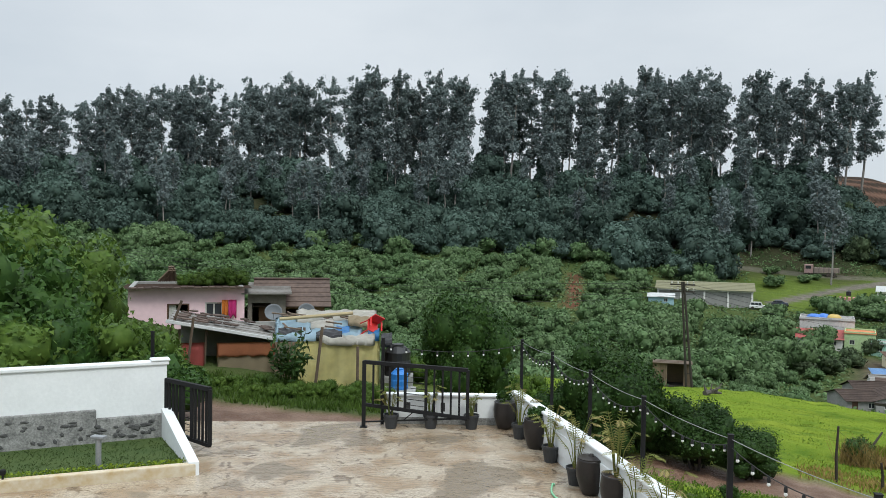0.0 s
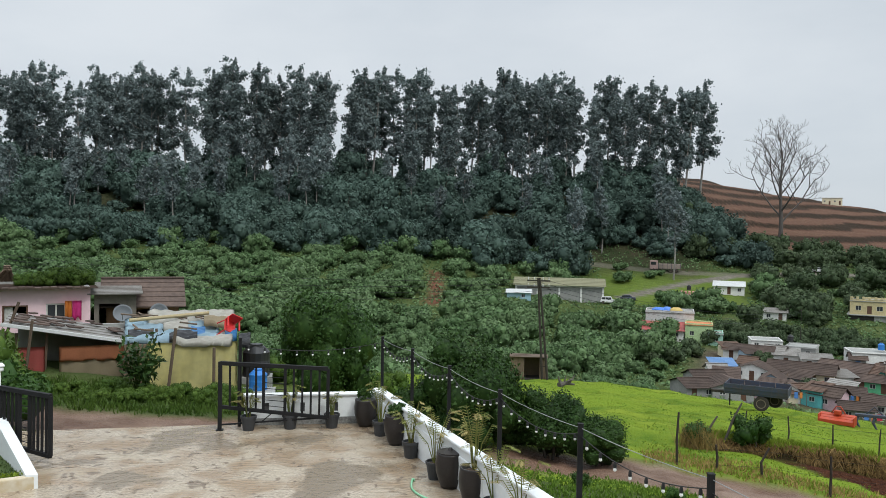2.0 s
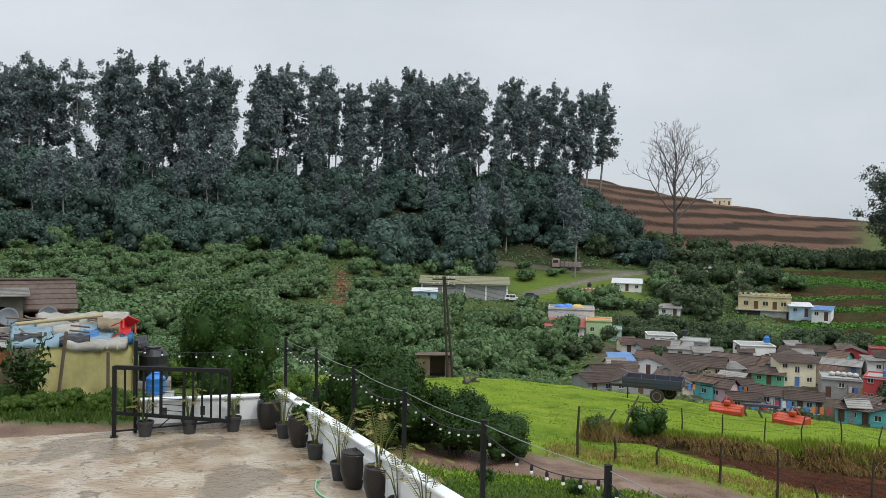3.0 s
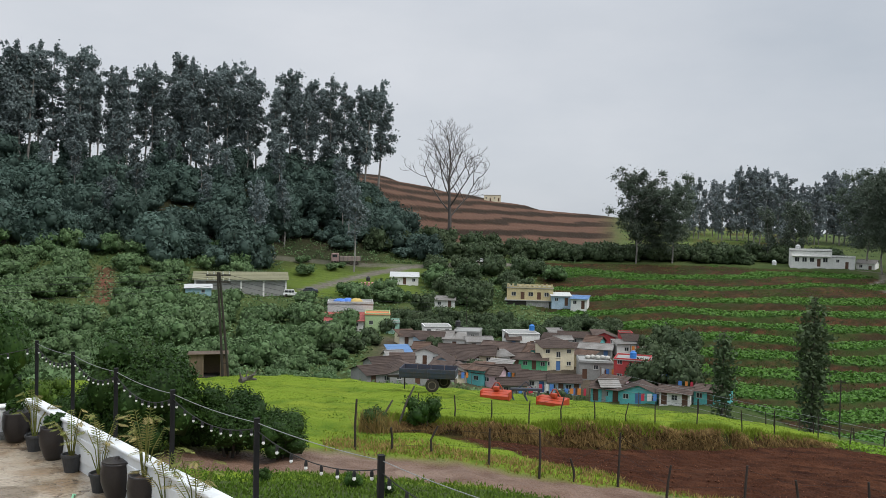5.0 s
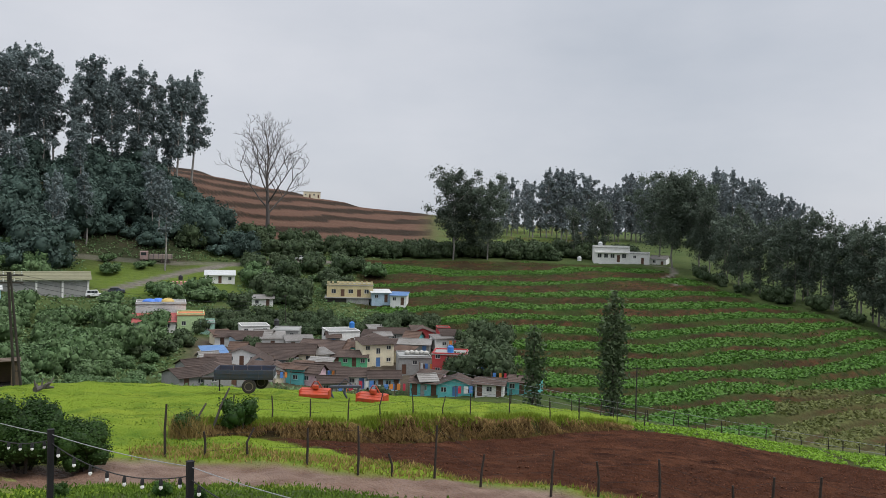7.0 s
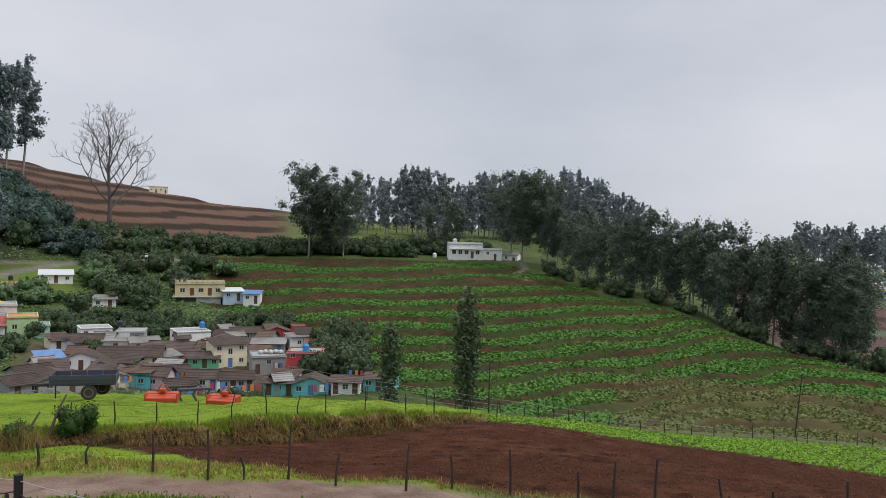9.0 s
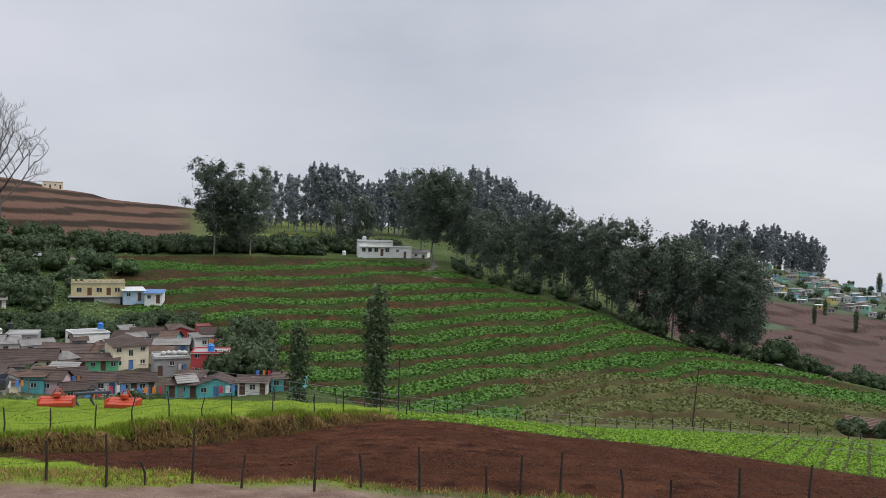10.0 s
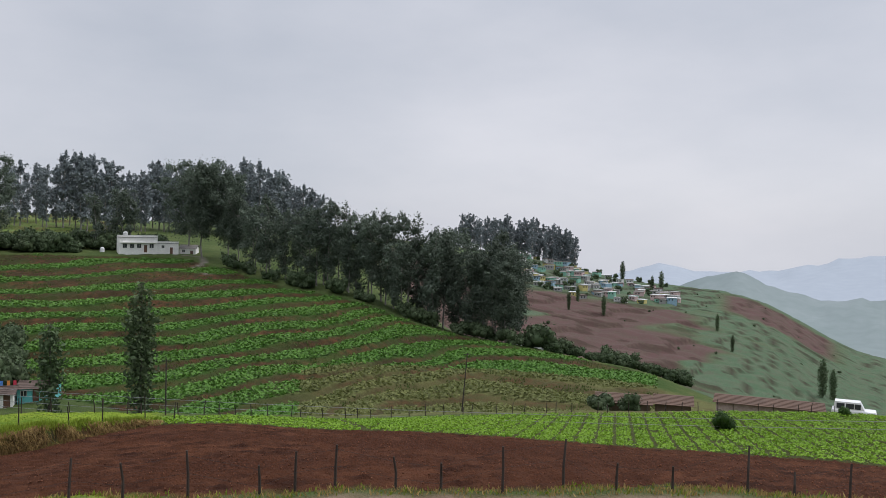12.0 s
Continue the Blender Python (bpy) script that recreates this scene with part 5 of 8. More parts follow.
CREAM, WHITEW, GREY = paint("cream", (0.78, 0.70, 0.50), 0.7), paint("white", (0.84, 0.83, 0.79), 0.7), paint("grey_cement", (0.33, 0.33, 0.31))
PALEBLUE, TURQ, GREENP = paint("pale_blue", (0.45, 0.60, 0.72)), paint("turquoise", (0.13, 0.52, 0.52)), paint("green", (0.13, 0.52, 0.26))
REDP, YELLOWP, PINKP = paint("red", (0.55, 0.06, 0.06)), paint("yellow", (0.66, 0.60, 0.16)), paint("pink", (0.66, 0.47, 0.50))
MINT = paint("mint", (0.38, 0.62, 0.50))
VILLAGE = [  # heading, distance, width, depth, eave, top, wall, roof, style, turn, bays, label
    (29.0, 136, 3.9, 4, 2.1, 2.9, CREAM, M_BLUE_ROOF, "lean", 12, 2, "small cream house under a bright blue sheet roof"),
    (30.7, 135, 5.6, 5, 2.0, 3.3, WHITEW, M_TILE, "gable", -14, 3, "white village house with an old brown tile roof"),
    (30.4, 150, 8.6, 5, 1.9, 3.2, WHITEW, M_TILE, "gable", -10, 3, "long white house with an old brown tile roof"),
    (31.6, 156, 5.6, 5, 3.0, 3.3, WHITEW, GREY, "flat", 8, 3, "white flat-roofed house above the tile roofs"),
    (33.6, 154, 5.2, 6, 2.9, 3.1, GREY, GREY, "flat", -6, 2, "grey cement house with a flat roof"),
    (33.6, 137, 10.3, 6, 2.1, 4.3, CREAM, M_TILE, "gable", -8, 5, "wide cream house with a broad brown tile roof"),
    (35.9, 143, 8.2, 7, 2.0, 4.8, WHITEW, M_TILE, "gable", -22, 4, "white house with a steep dark tile roof"),
    (37.7, 154, 6.4, 6, 3.3, 3.6, WHITEW, GREY, "flat", 14, 2, "white flat-roofed house carrying a blue tank"),
    (38.1, 138, 6.3, 5, 1.9, 3.1, GREENP, M_TILE, "gable", -5, 4, "green-painted house with a brown tile roof"),
    (40.1, 139, 5.9, 5, 4.6, 5.3, CREAM, M_TILE, "lean", 16, 3, "cream two-storey house with open balconies"),
    (42.7, 132, 5.6, 6, 3.1, 3.5, GREY, GREY, "flat", 6, 3, "unfinished grey cement house with rubble on the roof"),
    (45.1, 126, 5.6, 5, 4.2, 4.6, REDP, GREY, "flat", -5, 3, "red flat-roofed house with a blue roof tank"),
    (41.2, 158, 6.4, 5, 2.1, 3.3, GREY, M_TILE, "gable", 4, 3, "grey house under an old tile roof"),
    (43.2, 156, 5.0, 5, 2.0, 3.0, REDP, M_TILE, "gable", 2, 3, "red-painted row house under an old tile roof"),
    (44.7, 155, 2.6, 3, 2.6, 2.8, REDP, M_TILE, "flat", 8, 1, "small bright red cube-shaped house"),
    (35.6, 124, 8.6, 5, 2.0, 3.2, MINT, M_TILE, "gable", 4, 5, "mint-green row house with a brown tile roof"),
    (31.9, 128, 3.4, 5, 2.0, 3.2, PALEBLUE, M_TILE, "side_gable", -6, 2, "pale blue gabled house"),
    (32.9, 121, 3.5, 4, 1.9, 2.7, WHITEW, M_TILE, "gable", -6, 2, "small white house with a brown tile roof"),
    (38.3, 120, 4.6, 5, 2.1, 3.4, WHITEW, M_TILE, "gable", -4, 3, "white row house with a patched tile roof"),
    (40.6, 119, 4.8, 5, 2.0, 3.2, PALEBLUE, M_TILE, "gable", 3, 4, "pale blue row house with a patched tile roof"),
    (43.4, 113, 4.3, 5, 2.0, 2.8, TURQ, M_TILE, "gable", -10, 3, "turquoise house with a tile roof at the village edge"),
    (45.6, 111, 5.1, 5, 1.7, 2.5, TURQ, M_TILE, "gable", -6, 3, "low turquoise house with washing outside"),
    (48.0, 110, 4.2, 5, 1.9, 2.7, WHITEW, M_TILE, "gable", -8, 3, "white house with a tile roof below the meadow"),
    (50.3, 111, 4.4, 5, 1.9, 2.6, TURQ, M_TILE, "gable", -12, 3, "turquoise and white house beside the terraces"),
    (28.3, 121, 5.0, 6, 1.7, 3.3, GREY, M_TILE, "gable", 24, 2, "low house with a large dark tile roof"),
    (29.6, 114, 5.8, 6, 2.0, 3.3, GREY, M_TILE, "gable", 18, 2, "low house with a dark sagging tile roof"),
    (27.6, 113, 4.4, 6, 1.6, 2.9, GREY, M_TILE, "gable", 28, 2, "small house with a dark sagging tile roof"),
    (37.0, 115, 4.2, 4, 1.5, 2.6, GREY, M_TILE, "gable", 6, 2, "low shed-like house with a dark tile roof"),
    (34.6, 148, 5.0, 5, 2.2, 3.2, WHITEW, M_TIN, "gable", 10, 2, "white house with a rusty tin roof"),
    (39.4, 149, 5.6, 5, 2.4, 3.4, CREAM, M_TILE, "gable", -12, 3, "cream house squeezed between tile roofs"),
    (42.6, 146, 6.0, 5, 2.0, 3.1, GREY, M_TIN, "gable", -8, 3, "grey house with a tin roof"),
]
for k, (a, r, w, d, eave, top, wall, roof, style, turn, bays, label) in enumerate(VILLAGE):
    rise = top - eave
    if style == "gable":
        eave, d = eave + 0.15, d * 0.85
        top = eave + min(rise * 0.75, 1.5)
        if k % 4 == 1 and w < 6:
            style, top = "side_gable", eave + 1.1
    ops = row_of(w, eave if eave < 4 else 2.2, bays, k, k)
    if eave > 4:
        ops += [(o[0], o[1] + 2.5 if o[4] == "w" else 2.6, o[2], min(o[3], 1.2), "w") for o in row_of(w, 2.2, bays, k, k)]
    house(site(a, r, turn=turn) @ Matrix.Diagonal((0.94, 1.0, 0.84, 1.0)), w, d, eave, top, wall, roof, style, label, ops, door=(M_DOOR_BLUE if k % 3 == 0 else M_DOOR))
# lean-tos, washing and household clutter squeezed between the houses
rl = random.Random(77)
LEAN_ROOFS = [(M_TIN, "grey tin"), (M_TILE, "old tile"), (M_RUST, "rusty sheet"), (M_TILE, "brown tile"), (M_TIN, "weathered tin"), (M_TILE, "dark tile"), (M_RUST, "rusted tin")]
LEAN_WALLS = [(WHITEW, "white"), (GREY, "grey cement"), (CREAM, "cream"), (TURQ, "turquoise"), (PALEBLUE, "pale blue"), (PINKP, "pink"), (GREY, "bare cement")]
for k in range(34):
    a = 28.2 + 19.5 * (k + rl.random()) / 34
    r = rl.uniform(116, 160) if a < 43 else rl.uniform(113, 150)
    w = rl.uniform(2.2, 4.2)
    wl, rf = LEAN_WALLS[k % 7], LEAN_ROOFS[(k * 3) % 7]
    house(site(a, r, turn=rl.uniform(-30, 30)), w, rl.uniform(2.4, 3.6), rl.uniform(1.6, 2.3), rl.uniform(2.4, 3.0), wl[0], rf[0], "gable" if k % 3 == 0 else "lean", wl[1] + " lean-to with a " + rf[1] + " roof between houses", [(-0.4, 0.0, 0.75, 1.5, "d")] if k % 2 else [(-0.35, 0.7, 0.8, 0.7, "w")], "village lean-tos", door=M_DOOR_BLUE if k % 5 == 0 else M_DOOR)
WASH = [mat("washed_cloth_" + n, c, tuple(q * 0.7 for q in c), rough=0.9, scale=3, fine=20) for n, c in (("white", (0.7, 0.7, 0.68)), ("blue", (0.10, 0.25, 0.6)), ("orange", (0.7, 0.25, 0.06)), ("red", (0.55, 0.05, 0.08)))]
for k in range(22):
    m = site(29 + 20 * (k + rl.random()) / 22, rl.uniform(108, 150), turn=rl.uniform(-20, 20))
    ln = tagged(new("washing_line"), "line of washing hung between two thin posts", "washing line", "village washing lines")
    ln.matrix_world = m
    part("post", tube(bmesh.new(), [(-1.3, 0, -0.4), (-1.3, 0, 2.1)], 0.05, 5), M_PLANK, ln)
    part("post", tube(bmesh.new(), [(1.3, 0, -0.4), (1.3, 0, 2.1)], 0.05, 5), M_PLANK, ln)
    part("line", tube(bmesh.new(), [(-1.3, 0, 2.0), (0, 0, 1.92), (1.3, 0, 2.0)], 0.012, 4), M_WIRE, ln)
    for q in range(3):
        x0 = -1.05 + 0.75 * q + rl.uniform(-0.1, 0.1)
        part("cloth", a_box(x0, -0.02, rl.uniform(0.9, 1.25), x0 + rl.uniform(0.35, 0.6), 0.02, 1.94, 0.008), WASH[(k + q) % 4], ln)
for a, r, z, material, lab in ((38.2, 157, 3.0, M_TANK, "bright blue plastic water tank on a flat roof"), (45.2, 128, 3.72, M_TANK, "bright blue plastic water tank on a red house"), (33.0, 158, 2.66, M_TANK_BLACK, "black plastic water tank on a flat roof")):
    x, y = at(a, r)
    water_tank(pose(x, y, ground_z(x, y) + z, 0, 0, 0), material, lab, 1.0)

# the yellow house on its stone base, with low blue and white annexes
yh = house(site(38.0, 195, -12.0) @ Matrix.Diagonal((1.0, 1.0, 0.82, 1.0)), 11.0, 7, 3.2, 3.8, paint("warm_yellow", (0.66, 0.55, 0.30)), GREY, "flat", "yellow two-part house with battlement-like parapet posts", [(-4.4, 0.9, 1.1, 1.2, "w"), (-2.2, 0, 0.9, 2.1, "d"), (-0.4, 0.9, 1.2, 1.2, "w"), (1.7, 0, 0.9, 2.1, "d"), (3.4, 0.9, 1.1, 1.2, "w")], "hillside houses", 0.4)
for k in range(10):
    part("parapet_post", a_box(-5.45 + 1.15 * k, -0.1, 3.8, -4.95 + 1.15 * k, 0.15, 4.45, 0.04), paint("warm_yellow", (0.66, 0.55, 0.30)), yh)
# solid block; its dark colour stands for shade under the floor
part("stone_base", a_box(-5.6, -0.4, -3.2, -0.6, 6.8, -0.42), M_INSIDE, yh, "dark block coloured as the shade of a recess below the floor")
part("stone_base", a_box(-0.8, -0.5, -3.4, 4.6, 6.8, -0.42), mat("white_rubble_masonry", (0.45, 0.44, 0.41), (0.20, 0.20, 0.19), rough=0.9, scale=0.8, fine=3.5, bump=0.8), yh, "pale rubble stone base")
part("floor_slab", a_box(-6.0, -0.9, -0.42, 5.8, 7.0, -0.22), GREY, yh)
house(site(40.2, 194, -13.2, 10), 4.6, 4, 2.3, 2.9, PALEBLUE, M_WHITE_SHEET, "lean", "pale blue annex with a white sheet roof", row_of(4.6, 2.3, 2, 3), "hillside houses")
house(site(41.4, 192, -13.6, -8), 3.8, 4, 2.3, 2.9, WHITEW, M_BLUE_ROOF, "lean", "white annex under a blue sheet roof", row_of(3.8, 2.3, 2, 4), "hillside houses")
house(site(32.0, 189), 4.8, 4, 1.9, 2.6, WHITEW, M_TIN, "gable", "small old house with a tin roof among shrubs", row_of(4.8, 1.9, 2, 5), "hillside houses")
house(site(29.15, 212), 7.2, 5, 2.0, 3.0, WHITEW, M_WHITE_SHEET, "lean", "white sheet-roofed shed on the hillside", row_of(7.2, 2.0, 3, 6), "hillside houses")

# long store shed beside the road, with its small blue hut
shed = new("store_shed")
shed.matrix_world = site(17.9, 196, -12.2)
tagged(shed, "long cement store shed with an olive sheet roof and pale pillars", "shed", "hillside houses")
part("wall", a_box(-10.4, 0.25, -1.5, 10.4, 9, 3.6), GREY, shed)
for k in range(5):
    part("pillar", a_box(-10.5 + 5.15 * k, 0.0, -1.5, -10.1 + 5.15 * k, 0.3, 3.6), WHITEW, shed, "pale plastered pillar")
part("eave_beam", a_box(-10.6, -0.02, 3.4, 10.6, 0.3, 3.75), WHITEW, shed)
part("roof", roof_sheet(bmesh.new(), -11.0, 11.0, (-0.6, 3.7), (4.8, 5.3), 0.9, 0.08), M_OLIVE_ROOF, shed)
part("roof_back", roof_sheet(bmesh.new(), -11.0, 11.0, (9.8, 3.7), (4.8, 5.3), 0.9, 0.08), M_OLIVE_ROOF, shed)
house(site(15.1, 190, -12.0), 5.6, 4, 2.0, 2.6, paint("sky_blue", (0.40, 0.62, 0.70)), M_WHITE_SHEET, "lean", "small sky-blue hut with a white sheet roof", [(0.6, 0.9, 0.8, 0.8, "w")], "hillside houses")

# roadside building with pink and white parapet
pw = house(site(26.8, 200), 7.6, 4, 2.0, 2.3, paint("pale_pink", (0.66, 0.52, 0.48)), GREY, "flat", "pale pink roadside building with a low wall", row_of(7.6, 2.0, 3, 7), "hillside houses")
for k in range(6):
    part("parapet_block", a_box(-2.6 + 0.9 * k, 0.6, 2.3, -2.1 + 0.9 * k, 3.4, 3.0, 0.03), paint("brick_pink", (0.55, 0.25, 0.22)), pw)
water_tank(site(26.6, 203, -9.0), M_TANK_BLACK, "black plastic water tank on the roadside building")

# pink and lime house group above the village
house(site(25.0, 163), 7.6, 5, 2.3, 3.5, WHITEW, M_RED_ROOF, "lean", "white house under a faded red sheet roof", row_of(7.0, 2.4, 3, 8), "hillside houses")
house(site(25.4, 169), 9.4, 6, 4.4, 4.9, paint("raw_cement", (0.60, 0.59, 0.57)), GREY, "flat", "unpainted cement upper storey with covered goods on its roof", row_of(7.6, 3.0, 3, 9), "hillside houses")
house(site(27.3, 163), 5.0, 6, 3.3, 3.7, paint("pale_lime", (0.50, 0.66, 0.34)), paint("orange_trim", (0.62, 0.22, 0.08)), "flat", "lime-green house with an orange parapet", row_of(5.0, 2.6, 2, 10), "hillside houses")
house(site(28.4, 161), 2.6, 5, 2.2, 2.6, MINT, GREY, "flat", "mint-coloured annex with a curved wall", row_of(2.6, 2.2, 1, 11), "hillside houses")


def heap(name, m, lobes, material, label, category, seed, sub=2):
    rng = np.random.default_rng(seed)
    bm = bmesh.new()
    for x, y, z, rx, ry, rz in lobes:
        vs = bmesh.ops.create_icosphere(bm, subdivisions=sub, radius=1)["verts"]
        for v in vs:
            n = v.co.copy()
            v.co = Vector((n.x * rx, n.y * ry, n.z * rz)) * (1 + 0.12 * noise.noise(n * 2.3 + Vector((seed, x, y)))) + Vector((x, y, z))
    ob = part(name, bm, material, smooth=True)
    ob.matrix_world = m
    return tagged(ob, label, category)


heap("covered_goods", site(25.0, 171, -11.7), [(-1, 1, 0.3, 1.5, 1.2, 0.8), (0.6, 1.4, 0.3, 1.2, 1.2, 0.9)], mat("blue_plastic_sheet", (0.05, 0.16, 0.55), (0.07, 0.2, 0.6), rough=0.4), "goods heaped under blue plastic on a flat roof", "covered goods", 3)
heap("covered_goods", site(25.8, 171, -11.7), [(0, 1, 0.3, 1.4, 1.2, 0.9)], mat("ochre_plastic_sheet", (0.55, 0.38, 0.10), (0.45, 0.33, 0.1), rough=0.5), "goods heaped under ochre plastic on a flat roof", "covered goods", 4)
heap("rock_pile", site(24.2, 146), [(-2 + 0.9 * k, 0.5 * (k % 2), 0.2, 0.8, 0.7, 0.55) for k in range(6)], mat("pale_quarry_stone", (0.40, 0.36, 0.32), (0.28, 0.25, 0.22), rough=0.9), "heap of pale quarried stones among shrubs", "rocks", 5, 1)
heap("rubble_heap", site(42.8, 134, ground_z(*at(42.8, 134)) + 2.75), [(-1.6 + 0.8 * k, 1 + 0.4 * (k % 2), 0.2, 0.5, 0.6, 0.4) for k in range(5)], mat("pale_sacks", (0.55, 0.54, 0.5), (0.35, 0.34, 0.3), rough=0.9), "pale sacks and rubble on a flat roof", "rubble", 6, 1)

# white villa on the ridge
wv = house(site(56.2, 248, -3.9, 6), 10.4, 7, 4.2, 4.8, WHITEW, GREY, "flat", "white flat-roofed villa on the terraced ridge", [(-4.2, 1.2, 1.2, 1.3, "w"), (-2.3, 1.2, 1.2, 1.3, "w"), (-0.4, 1.2, 1.2, 1.3, "w"), (1.5, 0, 0.9, 2.1, "d"), (3.0, 1.2, 1.2, 1.3, "w")], "ridge houses", 1.0)
part("sunshade", a_box(-4.9, -0.7, 2.75, 4.9, 0.0, 2.85), WHITEW, wv)
house(site(58.0, 249, -4.3), 6.4, 6, 3.0, 3.5, WHITEW, GREY, "flat", "small white annex of the ridge villa", row_of(4.6, 2.9, 2, 12), "ridge houses")
house(site(59.3, 250, -5.2, -10), 4.6, 6, 2.6, 3.5, WHITEW, M_TIN, "gable", "white tin-roofed cottage beside the ridge villa", row_of(4.6, 2.6, 2, 13), "ridge houses")
water_tank(site(55.4, 251, 0.5), M_WHITE_SHEET, "white plastic water tank on the villa roof", 1.3)
water_tank(site(54.0, 248, -3.9), M_WHITE_SHEET, "white plastic water tank beside the villa", 1.2)
for a, r, w, lab, mt in ((48.6, 272, 6.0, "far white shed behind the hedge", M_WHITE_SHEET), (50.3, 270, 4.0, "far hut with a pale blue roof", M_BLUE_ROOF)):
    house(site(a, r), w, 4, 2.4, 3.2, WHITEW, mt, "lean", lab, row_of(w, 2.4, 2, 14), "ridge houses")
house(site(35.2, 440), 9.0, 5, 3.2, 3.4, CREAM, GREY, "flat", "small cream farmhouse on the bare terraced hill", row_of(9.0, 2.6, 4, 15), "ridge houses")


# ---------------------------------------------------------------- the neighbour's cottage and lean-to
def sheet(m, w, h, material, name, seed, label="", category="", nx=24, ny=10, ripple=0.06, sag=0.12, parent=None, thick=0.012):
    """A draped cloth or tarpaulin in its local x-z plane, with folds and a sagging lower hem."""
    rng = np.random.default_rng(seed)
    ph = rng.random(4) * 6
    bm = bmesh.new()
    grid = [[bm.verts.new(((i / nx - 0.5) * w, ripple * (math.sin(i * 1.1 + ph[0] + j * 0.2) + 0.6 * math.sin(i * 0.37 + j * 0.5 + ph[1])) * (0.4 + j / ny), -h * j / ny - sag * (math.sin(i * 0.5 + ph[2]) ** 2) * (j / ny))) for j in range(ny + 1)] for i in range(nx + 1)]
    for i in range(nx):
        for j in range(ny):
            bm.faces.new((grid[i][j], grid[i][j + 1], grid[i + 1][j + 1], grid[i + 1][j]))
    bmesh.ops.solidify(bm, geom=bm.faces[:], thickness=thick)
    ob = part(name, bm, material, parent, "", True)
    ob.matrix_world = m
    return tagged(ob, label, category)


M_PINKWALL = mat("pale_pink_plaster", (0.82, 0.60, 0.64), (0.70, 0.50, 0.54), rough=0.85, scale=0.8, fine=5)
cot = house(site(-17.45, 42, -1.3), 5.5, 5.0, 2.75, 2.55, M_PINKWALL, M_TILE, "lean", "pale pink plastered cottage with a low overgrown tile roof", [(-0.95, 1.15, 1.05, 0.8, "o"), (0.85, 1.15, 0.85, 0.85, "w")], "neighbour cottage", 0.4, side=GREY, name="cottage")
part("window_frame", pierced(bmesh.new(), -0.95, 0.10, 1.15, 1.95, 0.02, 0.09, [(-0.88, 1.22, 0.91, 0.66)]), M_DOOR, cot)
part("curtain", a_box(-0.86, 0.14, 1.2, -0.52, 0.17, 1.9), M_WHITE_OLD, cot, "pale curtain in the open window")
lean = house(site(-12.2, 42.5, -1.35), 1.9, 4.0, 2.45, 2.7, mat("grey_mud_plaster", (0.22, 0.20, 0.17), (0.14, 0.12, 0.10), rough=0.9), M_TIN, "lean", "dark doorway porch with a tin roof", [(-0.75, 0, 0.95, 1.95, "o")], "neighbour cottage", 0.4, name="cottage")
wing = house(site(-10.5, 43.5, -1.4), 3.4, 4.5, 1.85, 3.0, M_BRICK, M_TILE, "gable", "mud-brick cottage wing with a sagging tiled roof", [(-0.3, 0, 0.7, 1.6, "o")], "neighbour cottage", 0.4, name="cottage")
# courses of brick told apart on the wing's front
for k in range(9):
    for q in range(6):
        x0 = -1.6 + 0.42 * q + (0.2 if k % 2 else 0)
        if x0 < -0.38 and x0 + 0.39 < -0.32 or x0 > 0.44 and x0 + 0.39 < 1.62:
            part("brick", a_box(x0, -0.02, 0.1 + 0.2 * k, x0 + 0.39, 0.0, 0.28 + 0.2 * k), M_BRICK, wing)
rt = random.Random(4)
for k in range(16):
    part("loose_tile", a_box(-2.6 + 0.33 * k, -0.62, 2.72 + 0.02 * rt.random(), -2.34 + 0.33 * k, -0.2, 2.79 + 0.05 * rt.random(), 0.01), M_TILE, cot)
# the heap of rafters left over the cottage
raf = tagged(new("rafter_heap"), "heap of old dark rafters and tiles above the roof", "timber heap")
for k in range(12):
    a0 = Vector((*at(-19.3 + 0.12 * k, 45.5), 1.55))
    b0 = Vector((*at(-18.6 + 0.08 * (k % 5), 45), 2.15 + 0.1 * (k % 3)))
    part("rafter", tube(bmesh.new(), [a0, b0], 0.06, 5), M_PLANK, raf)

# lean-to with mixed tin, tile and tarpaulin roof, sackcloth and tarpaulin walls
lt = new("lean_to_shack")
lt.matrix_world = site(-14.0, 31.2, -0.92)
tagged(lt, "low lean-to shack of tin, cloth and old timber", "shack")
part("back_wall", a_box(-2.3, 3.0, -0.3, 2.4, 3.15, 1.5), GREY, lt)
part("side_wall", a_box(-0.78, 0.1, -0.3, -0.42, 0.3, 1.0), GREY, lt, "grey cement pier")
for x in (-2.25, -1.3, 2.3):
    part("post", tube(bmesh.new(), [(x, 0.1, -0.3), (x + 0.1, 0.1, 1.6)], 0.05, 6), M_PLANK, lt)
bmt = bmesh.new()
roof_sheet(bmt, -2.55, 2.3, (-0.3, 1.93), (3.1, 1.98), 0.6, 0.04)
bmesh.ops.rotate(bmt, cent=(-2.4, 0, 1.95), matrix=Matrix.Rotation(radians(10.5), 3, "Y"), verts=bmt.verts)
part("tin_roof", bmt, M_TIN, lt, "sloping tin roof with loose tiles")
bmt = a_box(-2.6, -0.36, 1.86, 2.2, -0.31, 1.98, 0.01)
bmesh.ops.rotate(bmt, cent=(-2.4, 0, 1.95), matrix=Matrix.Rotation(radians(10.5), 3, "Y"), verts=bmt.verts)
part("fascia", bmt, M_WHITE_SHEET, lt, "white-painted fascia strip")
